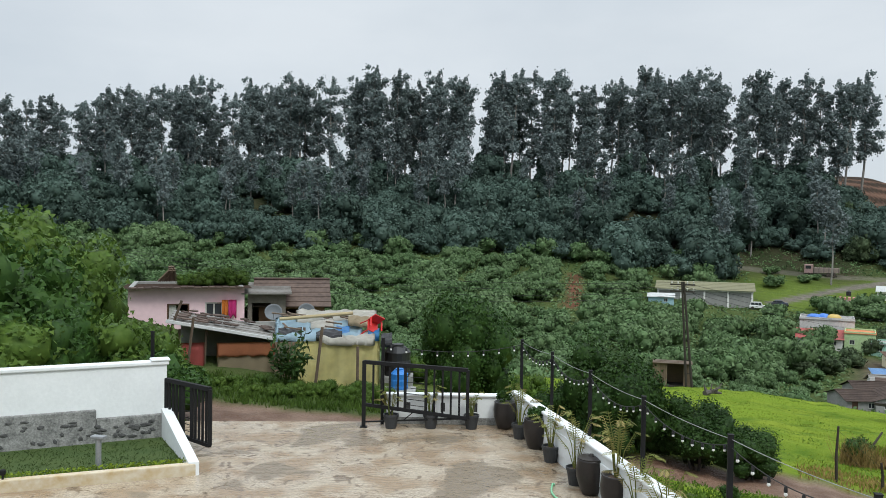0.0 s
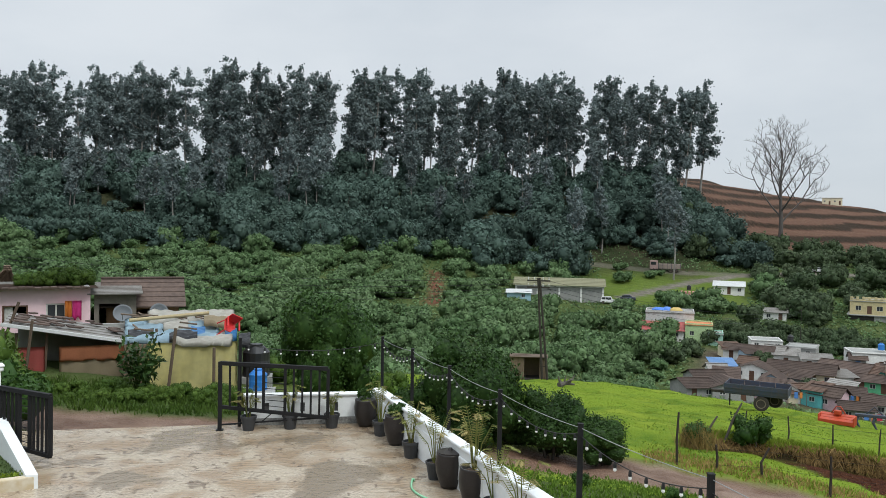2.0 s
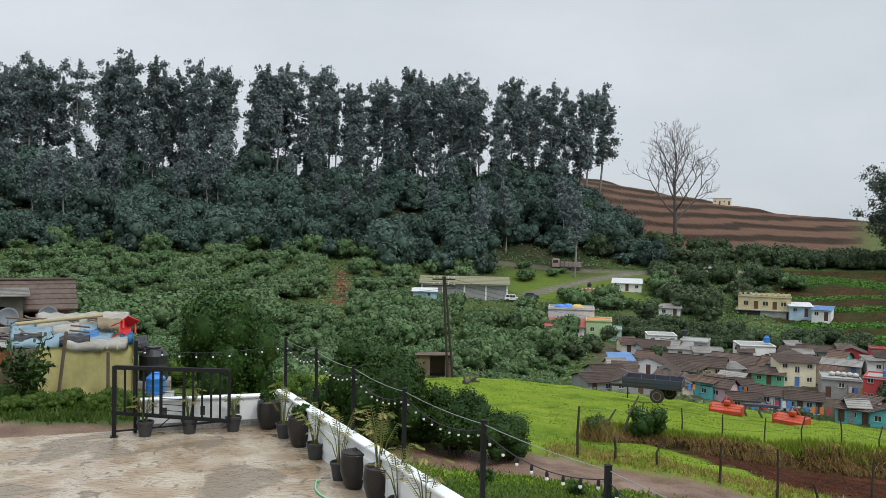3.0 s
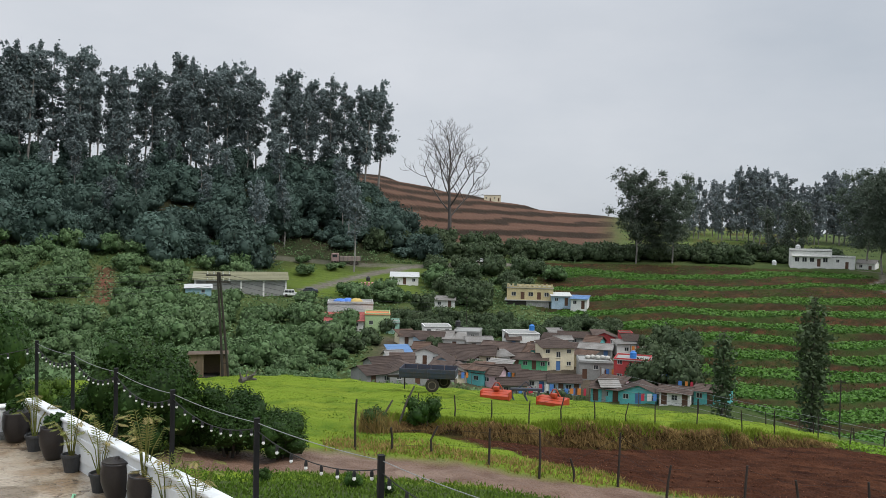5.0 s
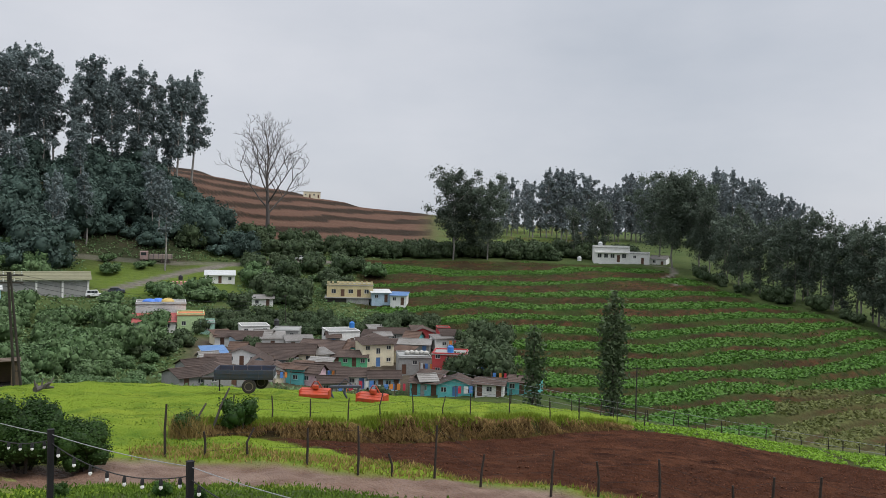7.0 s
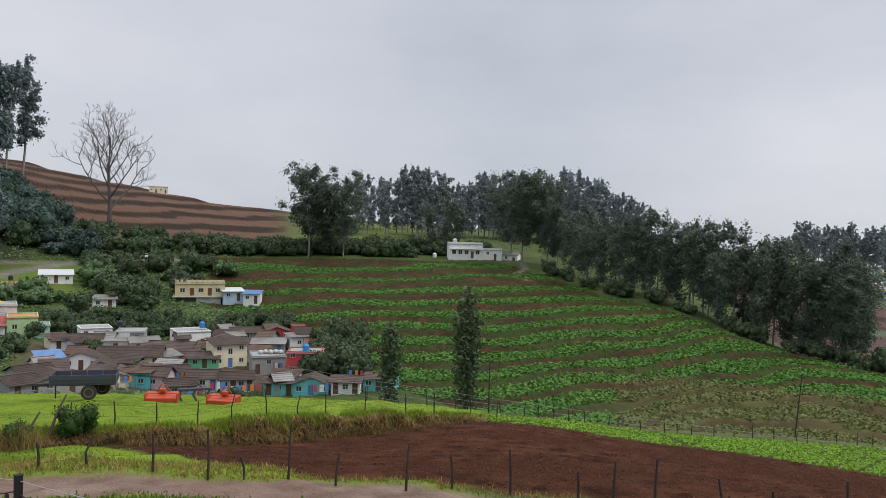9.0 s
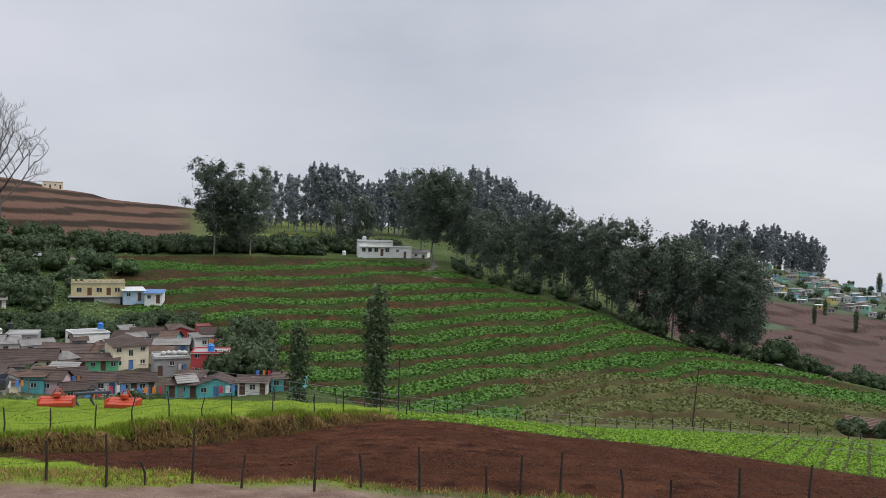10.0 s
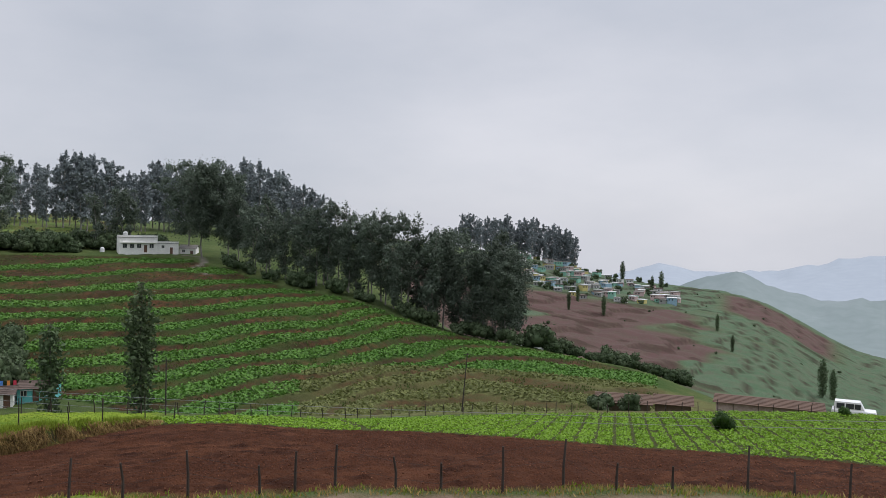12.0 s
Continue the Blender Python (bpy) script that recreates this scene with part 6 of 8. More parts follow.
for k in range(40):
    x, y = -2.2 + 4.2 * rt.random(), 0.0 + 2.8 * rt.random()
    tl = part("loose_tile", a_box(-0.2, -0.12, 0, 0.2, 0.12, 0.05, 0.012), M_TILE, lt)
    tl.matrix_local = Matrix.Translation((x, y, 2.0 - 0.185 * (x + 2.4) + 0.02 * y + 0.04)) @ Matrix.Rotation(0.18, 4, "Y") @ Matrix.Rotation(rt.random() * 3, 4, "Z")
sheet(site(-17.1, 30.8, 0.25), 0.85, 1.0, M_CLOTH_RED, "hanging_cloth", 2, "faded red cloth hung on the shack front", "cloth", 12, 6, 0.04, 0.2)
sheet(site(-13.1, 30.8, 0.22), 2.6, 0.5, M_CLOTH_ORANGE, "hanging_cloth", 3, "orange-brown cloth along the shack front", "cloth", 26, 5, 0.025, 0.05)
sheet(site(-12.9, 30.85, -0.22), 2.8, 1.0, M_SACK, "sackcloth_screen", 4, "sackcloth screen along the shack front", "cloth", 26, 6, 0.03, 0.05)
sheet(site(-7.3, 29.4, 0.42), 3.0, 1.75, M_TARP_YELLOW, "yellow_tarpaulin", 5, "dull yellow tarpaulin wall of the shack", "tarpaulin", 30, 14, 0.05, 0.15)


def draped_roof(name, az0, az1, r0, r1, z0, z1, material, label, seed):
    n, q = 26, 14
    bm = bmesh.new()
    g = []
    for i in range(n + 1):
        rowv = []
        for j in range(q + 1):
            x, y = at(az0 + (az1 - az0) * i / n, r0 + (r1 - r0) * j / q)
            z = z0 + (z1 - z0) * j / q + 0.14 * noise.noise(Vector((x * 1.3 + seed, y * 1.3, 0))) + 0.09 * noise.noise(Vector((x * 3.4, y * 3.4, seed)))
            if j == 0:
                z -= 0.22
            rowv.append(bm.verts.new((x, y, z)))
        g.append(rowv)
    for i in range(n):
        for j in range(q):
            bm.faces.new((g[i][j], g[i + 1][j], g[i + 1][j + 1], g[i][j + 1]))
    bmesh.ops.solidify(bm, geom=bm.faces[:], thickness=0.02)
    return tagged(part(name, bm, material, smooth=True), label, "tarpaulin")


draped_roof("blue_tarpaulin", -11.6, -5.6, 30.0, 34.0, 0.52, 0.72, M_TARP_BLUE, "pale blue tarpaulin spread over the shack roof", 1.0)
draped_roof("grey_tarpaulin", -10.2, -4.6, 33.2, 35.4, 0.78, 0.95, M_TARP_WHITE, "dirty white tarpaulin at the back of the shack roof", 5.0)
draped_roof("grey_tarpaulin", -8.6, -4.7, 29.3, 30.4, 0.50, 0.58, M_TARP_WHITE, "dirty white sheet along the shack's roof edge", 9.0)
M_SHEET_DARK = mat("black_plastic_sheet", (0.03, 0.03, 0.033), (0.06, 0.06, 0.065), rough=0.35, scale=2, fine=9, bump=0.8)
M_SHEET_BLUE = mat("deep_blue_plastic_sheet", (0.05, 0.20, 0.48), (0.08, 0.28, 0.55), rough=0.4, scale=2, fine=9, bump=0.8)
for az0, az1, r0, r1, zz, mt, lab, sd in ((-11.4, -9.8, 30.2, 31.2, 0.60, M_SHEET_DARK, "black plastic sheet patching the shack roof", 2.0), (-7.4, -6.5, 30.2, 31.4, 0.63, M_SHEET_BLUE, "blue plastic sheet bunched on the shack roof", 3.0), (-5.2, -4.4, 30.0, 31.2, 0.60, M_SHEET_BLUE, "blue plastic sheet hanging at the shack's corner", 4.0),
                                          (-9.2, -7.6, 31.4, 32.6, 0.74, M_TARP_WHITE, "pale plastic sheet weighed down on the roof", 6.0), (-6.6, -5.0, 31.6, 33.0, 0.84, M_SACK, "sackcloth folded over the shack roof", 7.0), (-8.8, -7.0, 29.6, 30.2, 0.60, M_SHEET_DARK, "strip of black plastic along the roof edge", 8.0),
                                          (-4.3, -3.5, 30.6, 32.2, 0.25, M_SHEET_DARK, "black plastic over stored goods beside the shack", 11.0)):
    draped_roof("plastic_sheet", az0, az1, r0, r1, zz, zz + 0.10, mt, lab, sd)
for k in range(14):
    a_, r_ = -11.2 + 6.2 * rt.random(), 30.4 + 3.4 * rt.random()
    x, y = at(a_, r_)
    ang = rt.random() * 3.1
    zt = 0.70 + 0.06 * (r_ - 30)
    tagged(part("loose_board", tube(bmesh.new(), [(x, y, zt), (x + 0.7 * math.cos(ang), y + 0.7 * math.sin(ang), zt + 0.05)], 0.035, 5), M_PLANK), "old board holding down the tarpaulins", "board", "boards on the shack roof")
shb = new("shack_frame")
shb.matrix_world = site(-8.0, 31.8, -0.9)
tagged(shb, "timber frame and boards under the tarpaulins", "shack")
part("side_board", a_box(-1.9, -1.9, -0.4, 1.9, 1.6, 1.22), M_PLANK, shb)
part("pole", tube(bmesh.new(), [(-1.9, 0.9, 1.75), (1.0, 1.3, 1.95)], 0.07, 8), mat("bamboo_pole", (0.42, 0.34, 0.18), (0.3, 0.24, 0.13), rough=0.6), shb, "pale bamboo pole across the roof")
for az, r, z0, z1, dx in ((-19.1, 31.5, 0.1, 1.75, 0.75), (-17.4, 30.5, -0.6, 1.2, 0.2), (-5.9, 28.5, -0.9, 0.35, 0.0), (-8.9, 27.6, -0.8, 1.15, 0.25)):
    x, y = at(az, r)
    lz = ground_z(x, y) - 0.1
    tagged(part("leaning_pole", tube(bmesh.new(), [(x, y, lz), (x + dx, y, z1)], 0.055, 6), M_PLANK), "rough dark wooden pole leaning by the shack", "pole", "poles round the shack")
for az, col, w in ((-15.0, M_CLOTH_YELLOW, 0.3), (-14.5, M_CLOTH_PINK, 0.4)):
    sheet(site(az, 41.7, 0.85), w, 0.75, col, "drying_cloth", int(-az * 3), "bright cloth drying on a line before the cottage", "laundry", 10, 6, 0.05, 0.2)
for az, r, z in ((-11.75, 40.5, 0.28), (-9.5, 40.8, 0.28)):
    ds = new("satellite_dish")
    ds.matrix_world = site(az, r, z)
    tagged(ds, "grey satellite dish on a short mast", "satellite dish", "satellite dishes")
    bm = lathe(bmesh.new(), [(0.02, 0.0), (0.2, 0.03), (0.36, 0.10), (0.43, 0.16), (0.42, 0.175), (0.35, 0.115), (0.2, 0.045), (0.02, 0.015)], 20)
    bmesh.ops.rotate(bm, cent=(0, 0, 0), matrix=Matrix.Rotation(radians(62), 3, "X"), verts=bm.verts)
    part("reflector", bm, M_DISH, ds, "", True)
    part("mast", tube(bmesh.new(), [(0, 0.05, -1.3), (0, 0.05, 0)], 0.03, 6), M_GALV, ds)
    part("feed_arm", tube(bmesh.new(), [(0, -0.12, -0.38), (0, -0.5, 0.1)], 0.015, 5), M_GALV, ds)
ch = new("plastic_chair")
ch.matrix_world = site(-5.35, 30.6, 0.62, 30) @ pose(0, 0, 0, 55, 25, 0)
tagged(ch, "red plastic chair tipped over on the shack roof", "chair")
part("seat", a_box(-0.24, -0.24, 0.38, 0.24, 0.24, 0.42, 0.02), M_RED_PLASTIC, ch)
part("backrest", a_box(-0.24, 0.2, 0.42, 0.24, 0.24, 0.85, 0.015), M_RED_PLASTIC, ch)
for sx in (-1, 1):
    for sy in (-1, 1):
        part("leg", tube(bmesh.new(), [(sx * 0.26, sy * 0.26, 0), (sx * 0.21, sy * 0.21, 0.39)], 0.025, 6), M_RED_PLASTIC, ch)
    part("armrest", a_box(sx * 0.25 - 0.03, -0.2, 0.60, sx * 0.25 + 0.03, 0.22, 0.64, 0.01), M_RED_PLASTIC, ch)
for az, r, mt, lab, s in ((-2.95, 29.5, M_TANK, "blue plastic barrel beside the shack", 0.62), (-3.1, 31.5, M_TANK_BLACK, "ribbed black water tank beside the shack", 1.0)):
    x, y = at(az, r)
    water_tank(pose(x, y, ground_z(x, y) + (0.35 if s > 0.9 else 0.2), 0, 0, 0), mt, lab, s)
    tagged(part("tank_stand", a_box(x - 0.6, y - 0.5, ground_z(x, y) - 0.3, x + 0.6, y + 0.5, ground_z(x, y) + (0.35 if s > 0.9 else 0.2), 0.02), GREY), "rough cement block stand under a tank", "stand")

# hut of planks on the meadow's far edge
hut = new("plank_hut")
hut.matrix_world = site(15.9, 57, -5.9) @ Matrix.Scale(0.9, 4)
tagged(hut, "small weathered plank hut with an open dark doorway", "hut")
part("floor", a_box(-1.4, 0, -0.5, 1.4, 1.8, 0.02), M_INSIDE, hut)
for k in range(8):
    part("plank", a_box(-1.4 + 0.135 * k, 0, -0.4, -1.28 + 0.135 * k, 0.04, 1.68 + 0.04 * rt.random()), M_PLANK, hut)
for k in range(4):
    part("plank", a_box(0.85 + 0.14 * k, 0, -0.4, 0.975 + 0.14 * k, 0.04, 1.6 + 0.05 * rt.random()), M_PLANK, hut)
part("back_board", a_box(-1.4, 1.76, -0.4, 1.4, 1.8, 1.6), M_PLANK, hut)
part("side_board", a_box(-1.4, 0.04, -0.4, -1.36, 1.76, 1.6), M_PLANK, hut)
part("side_board", a_box(1.36, 0.04, -0.4, 1.4, 1.76, 1.6), M_PLANK, hut)
part("roof", roof_sheet(bmesh.new(), -1.5, 1.5, (-0.2, 1.74), (2.1, 1.66), 0.7, 0.04), M_PLANK, hut)


# ---------------------------------------------------------------- machines and vehicles
def wheel(parent, x, y, z, rad, width, across="y"):
    w = lathe(bmesh.new(), [(rad * 0.62, -width / 2), (rad * 0.95, -width / 2), (rad, -width / 3), (rad, width / 3), (rad * 0.95, width / 2), (rad * 0.62, width / 2)], 22)
    bmesh.ops.rotate(w, cent=(0, 0, 0), matrix=Matrix.Rotation(radians(90), 3, "X"), verts=w.verts)
    bmesh.ops.translate(w, vec=(x, y, z), verts=w.verts)
    ob = part("wheel", w, M_TYRE, parent)
    r2 = lathe(bmesh.new(), [(rad * 0.2, -width * 0.42), (rad * 0.62, -width * 0.53), (rad * 0.63, width * 0.53), (rad * 0.2, width * 0.42)], 14)
    bmesh.ops.rotate(r2, cent=(0, 0, 0), matrix=Matrix.Rotation(radians(90), 3, "X"), verts=r2.verts)
    bmesh.ops.translate(r2, vec=(x, y, z), verts=r2.verts)
    part("rim", r2, M_RIM, ob)


tr = new("farm_trailer")
tr.matrix_world = site(31.0, 48.6, turn=-8) @ Matrix.Scale(0.88, 4)
tagged(tr, "old dark blue two-wheeled farm trailer parked on the meadow", "trailer")
part("bed", a_box(-1.9, 0, 0.95, 1.9, 1.9, 1.07, 0.01), M_TRAILER, tr)
for k in range(4):
    part("side_panel", a_box(-1.9 + 0.95 * k + 0.02, -0.03, 1.07, -1.9 + 0.95 * (k + 1) - 0.02, 0.03, 1.58, 0.01), M_TRAILER, tr)
    part("side_panel", a_box(-1.9 + 0.95 * k + 0.02, 1.87, 1.07, -1.9 + 0.95 * (k + 1) - 0.02, 1.93, 1.58, 0.01), M_TRAILER, tr)
for k in range(5):
    part("stake", a_box(-1.93 + 0.95 * k, -0.06, 0.95, -1.87 + 0.95 * k, -0.03, 1.62), M_TRAILER, tr)
part("rail", a_box(-1.9, -0.075, 1.3, 1.9, -0.06, 1.36), M_TRAILER, tr)
part("end_panel", a_box(-1.93, 0.03, 1.07, -1.87, 1.87, 1.58, 0.01), M_TRAILER, tr)
part("end_panel", a_box(1.87, 0.03, 1.07, 1.93, 1.87, 1.5, 0.01), M_TRAILER, tr)
part("chassis", a_box(-2.9, 0.75, 0.78, 1.8, 1.15, 0.95, 0.02), M_TYRE, tr)
part("axle", a_box(0.2, 0.1, 0.45, 0.5, 1.8, 0.62), M_TYRE, tr)
part("prop_stand", tube(bmesh.new(), [(-1.7, 0.9, 0.8), (-1.7, 0.9, 0.0)], 0.05, 6), M_TYRE, tr)
wheel(tr, 0.35, 0.12, 0.47, 0.47, 0.26)
wheel(tr, 0.95, 1.75, 0.47, 0.47, 0.26)


def tiller(azimuth, r, turn, label):
    t = new("rotary_tiller")
    t.matrix_world = site(azimuth, r, turn=turn) @ Matrix.Diagonal((0.84, 0.84, 0.72, 1))
    tagged(t, label, "farm implement", "tillers on the meadow")
    part("hood", roof_sheet(bmesh.new(), -1.0, 1.0, (-0.45, 0.32), (0.35, 0.72), 0.25, 0.04), M_ORANGE, t)
    part("rear_flap", a_box(-1.0, -0.5, 0.08, 1.0, -0.45, 0.36, 0.01), M_ORANGE, t)
    part("side_plate", a_box(-1.06, -0.5, 0.02, -1.0, 0.4, 0.7, 0.01), M_ORANGE, t)
    part("side_plate", a_box(1.0, -0.5, 0.02, 1.06, 0.4, 0.7, 0.01), M_ORANGE, t)
    part("gearbox", a_box(-0.22, -0.05, 0.68, 0.2, 0.35, 1.0, 0.05), M_ORANGE, t)
    part("hitch_frame", tube(bmesh.new(), [(-0.45, 0.35, 0.65), (-0.12, 0.25, 1.28), (0.12, 0.25, 1.28), (0.45, 0.35, 0.65)], 0.045, 6), M_ORANGE, t)
    rot = lathe(bmesh.new(), [(0.05, -0.98), (0.05, 0.98)], 8)
    bmesh.ops.rotate(rot, cent=(0, 0, 0), matrix=Matrix.Rotation(radians(90), 3, "Y"), verts=rot.verts)
    bmesh.ops.translate(rot, vec=(0, 0.0, 0.25), verts=rot.verts)
    ax = part("rotor", rot, M_TYRE, t)
    for k in range(12):
        part("blade", a_box(-0.92 + 0.165 * k, -0.02, 0.03, -0.87 + 0.165 * k, 0.03, 0.5), M_TYRE, ax)
    return t


tiller(35.9, 48.5, -12, "orange-red rotary tiller standing on the meadow")
tiller(39.9, 47.5, -24, "orange-red rotary tiller lying askew on the meadow")
plough = new("disc_plough")
plough.matrix_world = site(38.0, 49, turn=5)
tagged(plough, "dark three-legged plough frame on the meadow", "farm implement")
part("frame_bar", a_box(-0.95, -0.1, 0.62, 0.95, 0.1, 0.78, 0.03), M_TRAILER, plough)
part("frame_bar", a_box(-0.7, 0.5, 0.55, 0.8, 0.65, 0.68, 0.03), M_TRAILER, plough)
for x in (-0.8, 0.0, 0.8):
    part("shank", tube(bmesh.new(), [(x, 0, 0.68), (x - 0.08, -0.05, 0.35), (x + 0.1, -0.12, 0.0)], [0.07, 0.08, 0.05], 6), M_TRAILER, plough)
part("hitch_frame", tube(bmesh.new(), [(-0.4, 0.2, 0.75), (0.0, 0.2, 1.15), (0.4, 0.2, 0.75)], 0.04, 6), M_TRAILER, plough)


def car(m, label, boxy=True, material=M_CAR, length=3.9):
    c = new("car")
    c.matrix_world = m
    tagged(c, label, "car", "parked cars")
    L = length / 2
    low = a_box(-L, 0, 0.35, L, 1.6, 0.98, 0.12)
    part("body", low, material, c)
    bm = bmesh.new()
    prof = [(-L * 0.92, 0.95), (-L * 0.86, 1.72), (L * 0.28, 1.74), (L * 0.48, 1.0)] if boxy else [(-L * 0.9, 0.95), (-L * 0.55, 1.42), (L * 0.2, 1.45), (L * 0.62, 0.98)]
    a = [bm.verts.new((x, 0.1, z)) for x, z in prof]
    b = [bm.verts.new((x, 1.5, z)) for x, z in prof]
    bm.faces.new(a)
    bm.faces.new(b[::-1])
    for i in range(4):
        bm.faces.new((a[i], a[(i + 1) % 4], b[(i + 1) % 4], b[i]))
    bmesh.ops.recalc_face_normals(bm, faces=bm.faces)
    cab = part("cabin", bm, material, c)
    z0, z1 = (1.08, 1.58) if boxy else (1.03, 1.34)
    for x0, x1 in ((-L * 0.78, -L * 0.42), (-L * 0.36, 0.0), (0.06, L * (0.3 if boxy else 0.22))):
        part("side_window", a_box(x0, 0.06, z0, x1, 0.11, z1, 0.01), M_GLASS, cab)
    part("bumper", a_box(L - 0.05, 0.05, 0.38, L + 0.1, 1.55, 0.58, 0.03), M_TYRE, c)
    part("headlight", a_box(L - 0.03, 0.12, 0.68, L + 0.015, 0.4, 0.85, 0.01), M_BULB, c)
    for x in (-L * 0.62, L * 0.62):
        wheel(c, x, 0.06, 0.36, 0.36, 0.22)
        wheel(c, x, 1.54, 0.36, 0.36, 0.22)
    return c


car(site(21.3, 196), "boxy white jeep parked beside the store shed")
car(site(22.6, 200), "dark grey car parked beyond the white jeep", False, M_TRAILER, 3.6)
car(site(25.2, 200), "small white hatchback parked by the roadside", False, length=3.5)
car(site(103.9, 88), "white jeep on the track beyond the green field")
car(site(34.6, 242), "white car on the far hillside road", False)
lorry = new("lorry")
lorry.matrix_world = site(25.0, 229)
tagged(lorry, "old lorry with a pinkish cab on the hillside road", "lorry")
part("cab", a_box(-4.0, 0, 0.8, -1.9, 2.2, 3.1, 0.15), paint("faded_rose", (0.55, 0.36, 0.33)), lorry)
part("windscreen", a_box(-3.7, -0.03, 2.0, -2.4, 0.0, 2.8, 0.01), M_GLASS, lorry)
part("load_bed", a_box(-1.8, 0, 1.0, 4.2, 2.2, 2.3, 0.05), paint("rusty_load_bed", (0.33, 0.26, 0.22)), lorry)
for k in range(6):
    part("stanchion", a_box(-1.75 + 1.15 * k, -0.06, 1.0, -1.65 + 1.15 * k, 0.0, 2.5), M_TRAILER, lorry)
for x in (-3.0, 1.6, 2.9):
    wheel(lorry, x, 0.12, 0.5, 0.5, 0.3)
    wheel(lorry, x, 2.1, 0.5, 0.5, 0.3)

# low sheds at the far corner of the green field
for a, r, w, lab in ((89.6, 86, 5.4, "low dark shed with a rusty tin roof"), (92.9, 87, 3.6, "low shed with a faded tin roof")):
    house(site(a, r), w, 3, 0.9, 1.25, M_PLANK, M_RUST, "lean", lab, [], "field sheds", 1.5, name="field_shed")
house(site(98.9, 84), 9.5, 2.5, 0.8, 1.05, mat("striped_sheet", (0.32, 0.22, 0.19), (0.5, 0.42, 0.36), rough=0.8, scale=2, fine=6), M_RUST, "lean", "long low fence-like shed with streaked sheets", [], "field sheds", 1.5, name="field_shed")

# white-roofed shed half hidden on the overgrown bank
house(site(-26.1, 47, 0.9), 2.6, 3, 1.3, 1.75, GREY, M_WHITE_SHEET, "lean", "small shed with a white sheet roof behind the bank", [], "neighbour cottage", 0.8, name="shed")


# ---------------------------------------------------------------- single trees, belts and hedges
rng = np.random.default_rng(17)
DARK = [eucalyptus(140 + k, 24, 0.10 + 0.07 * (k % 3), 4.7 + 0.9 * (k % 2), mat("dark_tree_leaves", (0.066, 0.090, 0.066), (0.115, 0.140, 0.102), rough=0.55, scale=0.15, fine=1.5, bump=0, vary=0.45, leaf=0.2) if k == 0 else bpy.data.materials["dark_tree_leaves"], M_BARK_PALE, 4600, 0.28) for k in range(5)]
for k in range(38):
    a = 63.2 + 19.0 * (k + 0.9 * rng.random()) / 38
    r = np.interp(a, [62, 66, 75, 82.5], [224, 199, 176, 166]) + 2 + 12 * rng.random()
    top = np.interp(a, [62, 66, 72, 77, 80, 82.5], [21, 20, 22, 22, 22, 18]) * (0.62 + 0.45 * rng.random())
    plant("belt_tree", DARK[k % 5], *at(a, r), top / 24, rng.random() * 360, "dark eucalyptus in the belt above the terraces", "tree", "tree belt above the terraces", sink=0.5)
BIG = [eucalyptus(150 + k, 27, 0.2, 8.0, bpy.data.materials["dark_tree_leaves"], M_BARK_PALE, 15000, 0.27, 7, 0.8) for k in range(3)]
for k, (a, r, h) in enumerate(((45.2, 249, 27), (47.6, 252, 23), (46.4, 256, 20), (60.2, 243, 26.5), (62.0, 240, 24), (59.4, 252, 24), (62.6, 232, 19), (80.3, 171, 20), (81.3, 168, 17))):
    plant("hill_tree", BIG[k % 3], *at(a, r), h / 27, 70 * k, "large spreading eucalyptus on the hill", "tree", "large hill trees", sink=0.5)
for k, (a, r, h) in enumerate(((53.6, 263, 15), (54.9, 266, 16.5), (55.7, 264, 14))):
    plant("round_tree", DARK[k], *at(a, r), h / 22, 80 * k, "dark rounded tree behind the ridge villa", "tree", "trees behind the villa", sink=0.4)
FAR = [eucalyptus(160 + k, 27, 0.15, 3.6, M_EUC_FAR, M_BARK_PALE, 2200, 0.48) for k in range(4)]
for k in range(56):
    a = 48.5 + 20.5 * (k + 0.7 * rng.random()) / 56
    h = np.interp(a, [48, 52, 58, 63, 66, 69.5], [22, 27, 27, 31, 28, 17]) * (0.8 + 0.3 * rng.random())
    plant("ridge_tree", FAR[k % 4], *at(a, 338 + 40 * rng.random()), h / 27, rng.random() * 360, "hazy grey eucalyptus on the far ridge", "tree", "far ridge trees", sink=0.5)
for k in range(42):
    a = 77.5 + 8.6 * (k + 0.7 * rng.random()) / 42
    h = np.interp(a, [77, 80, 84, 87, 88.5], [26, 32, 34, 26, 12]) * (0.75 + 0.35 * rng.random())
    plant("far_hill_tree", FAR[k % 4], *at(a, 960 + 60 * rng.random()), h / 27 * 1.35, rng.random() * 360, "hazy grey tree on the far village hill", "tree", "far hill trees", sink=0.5)


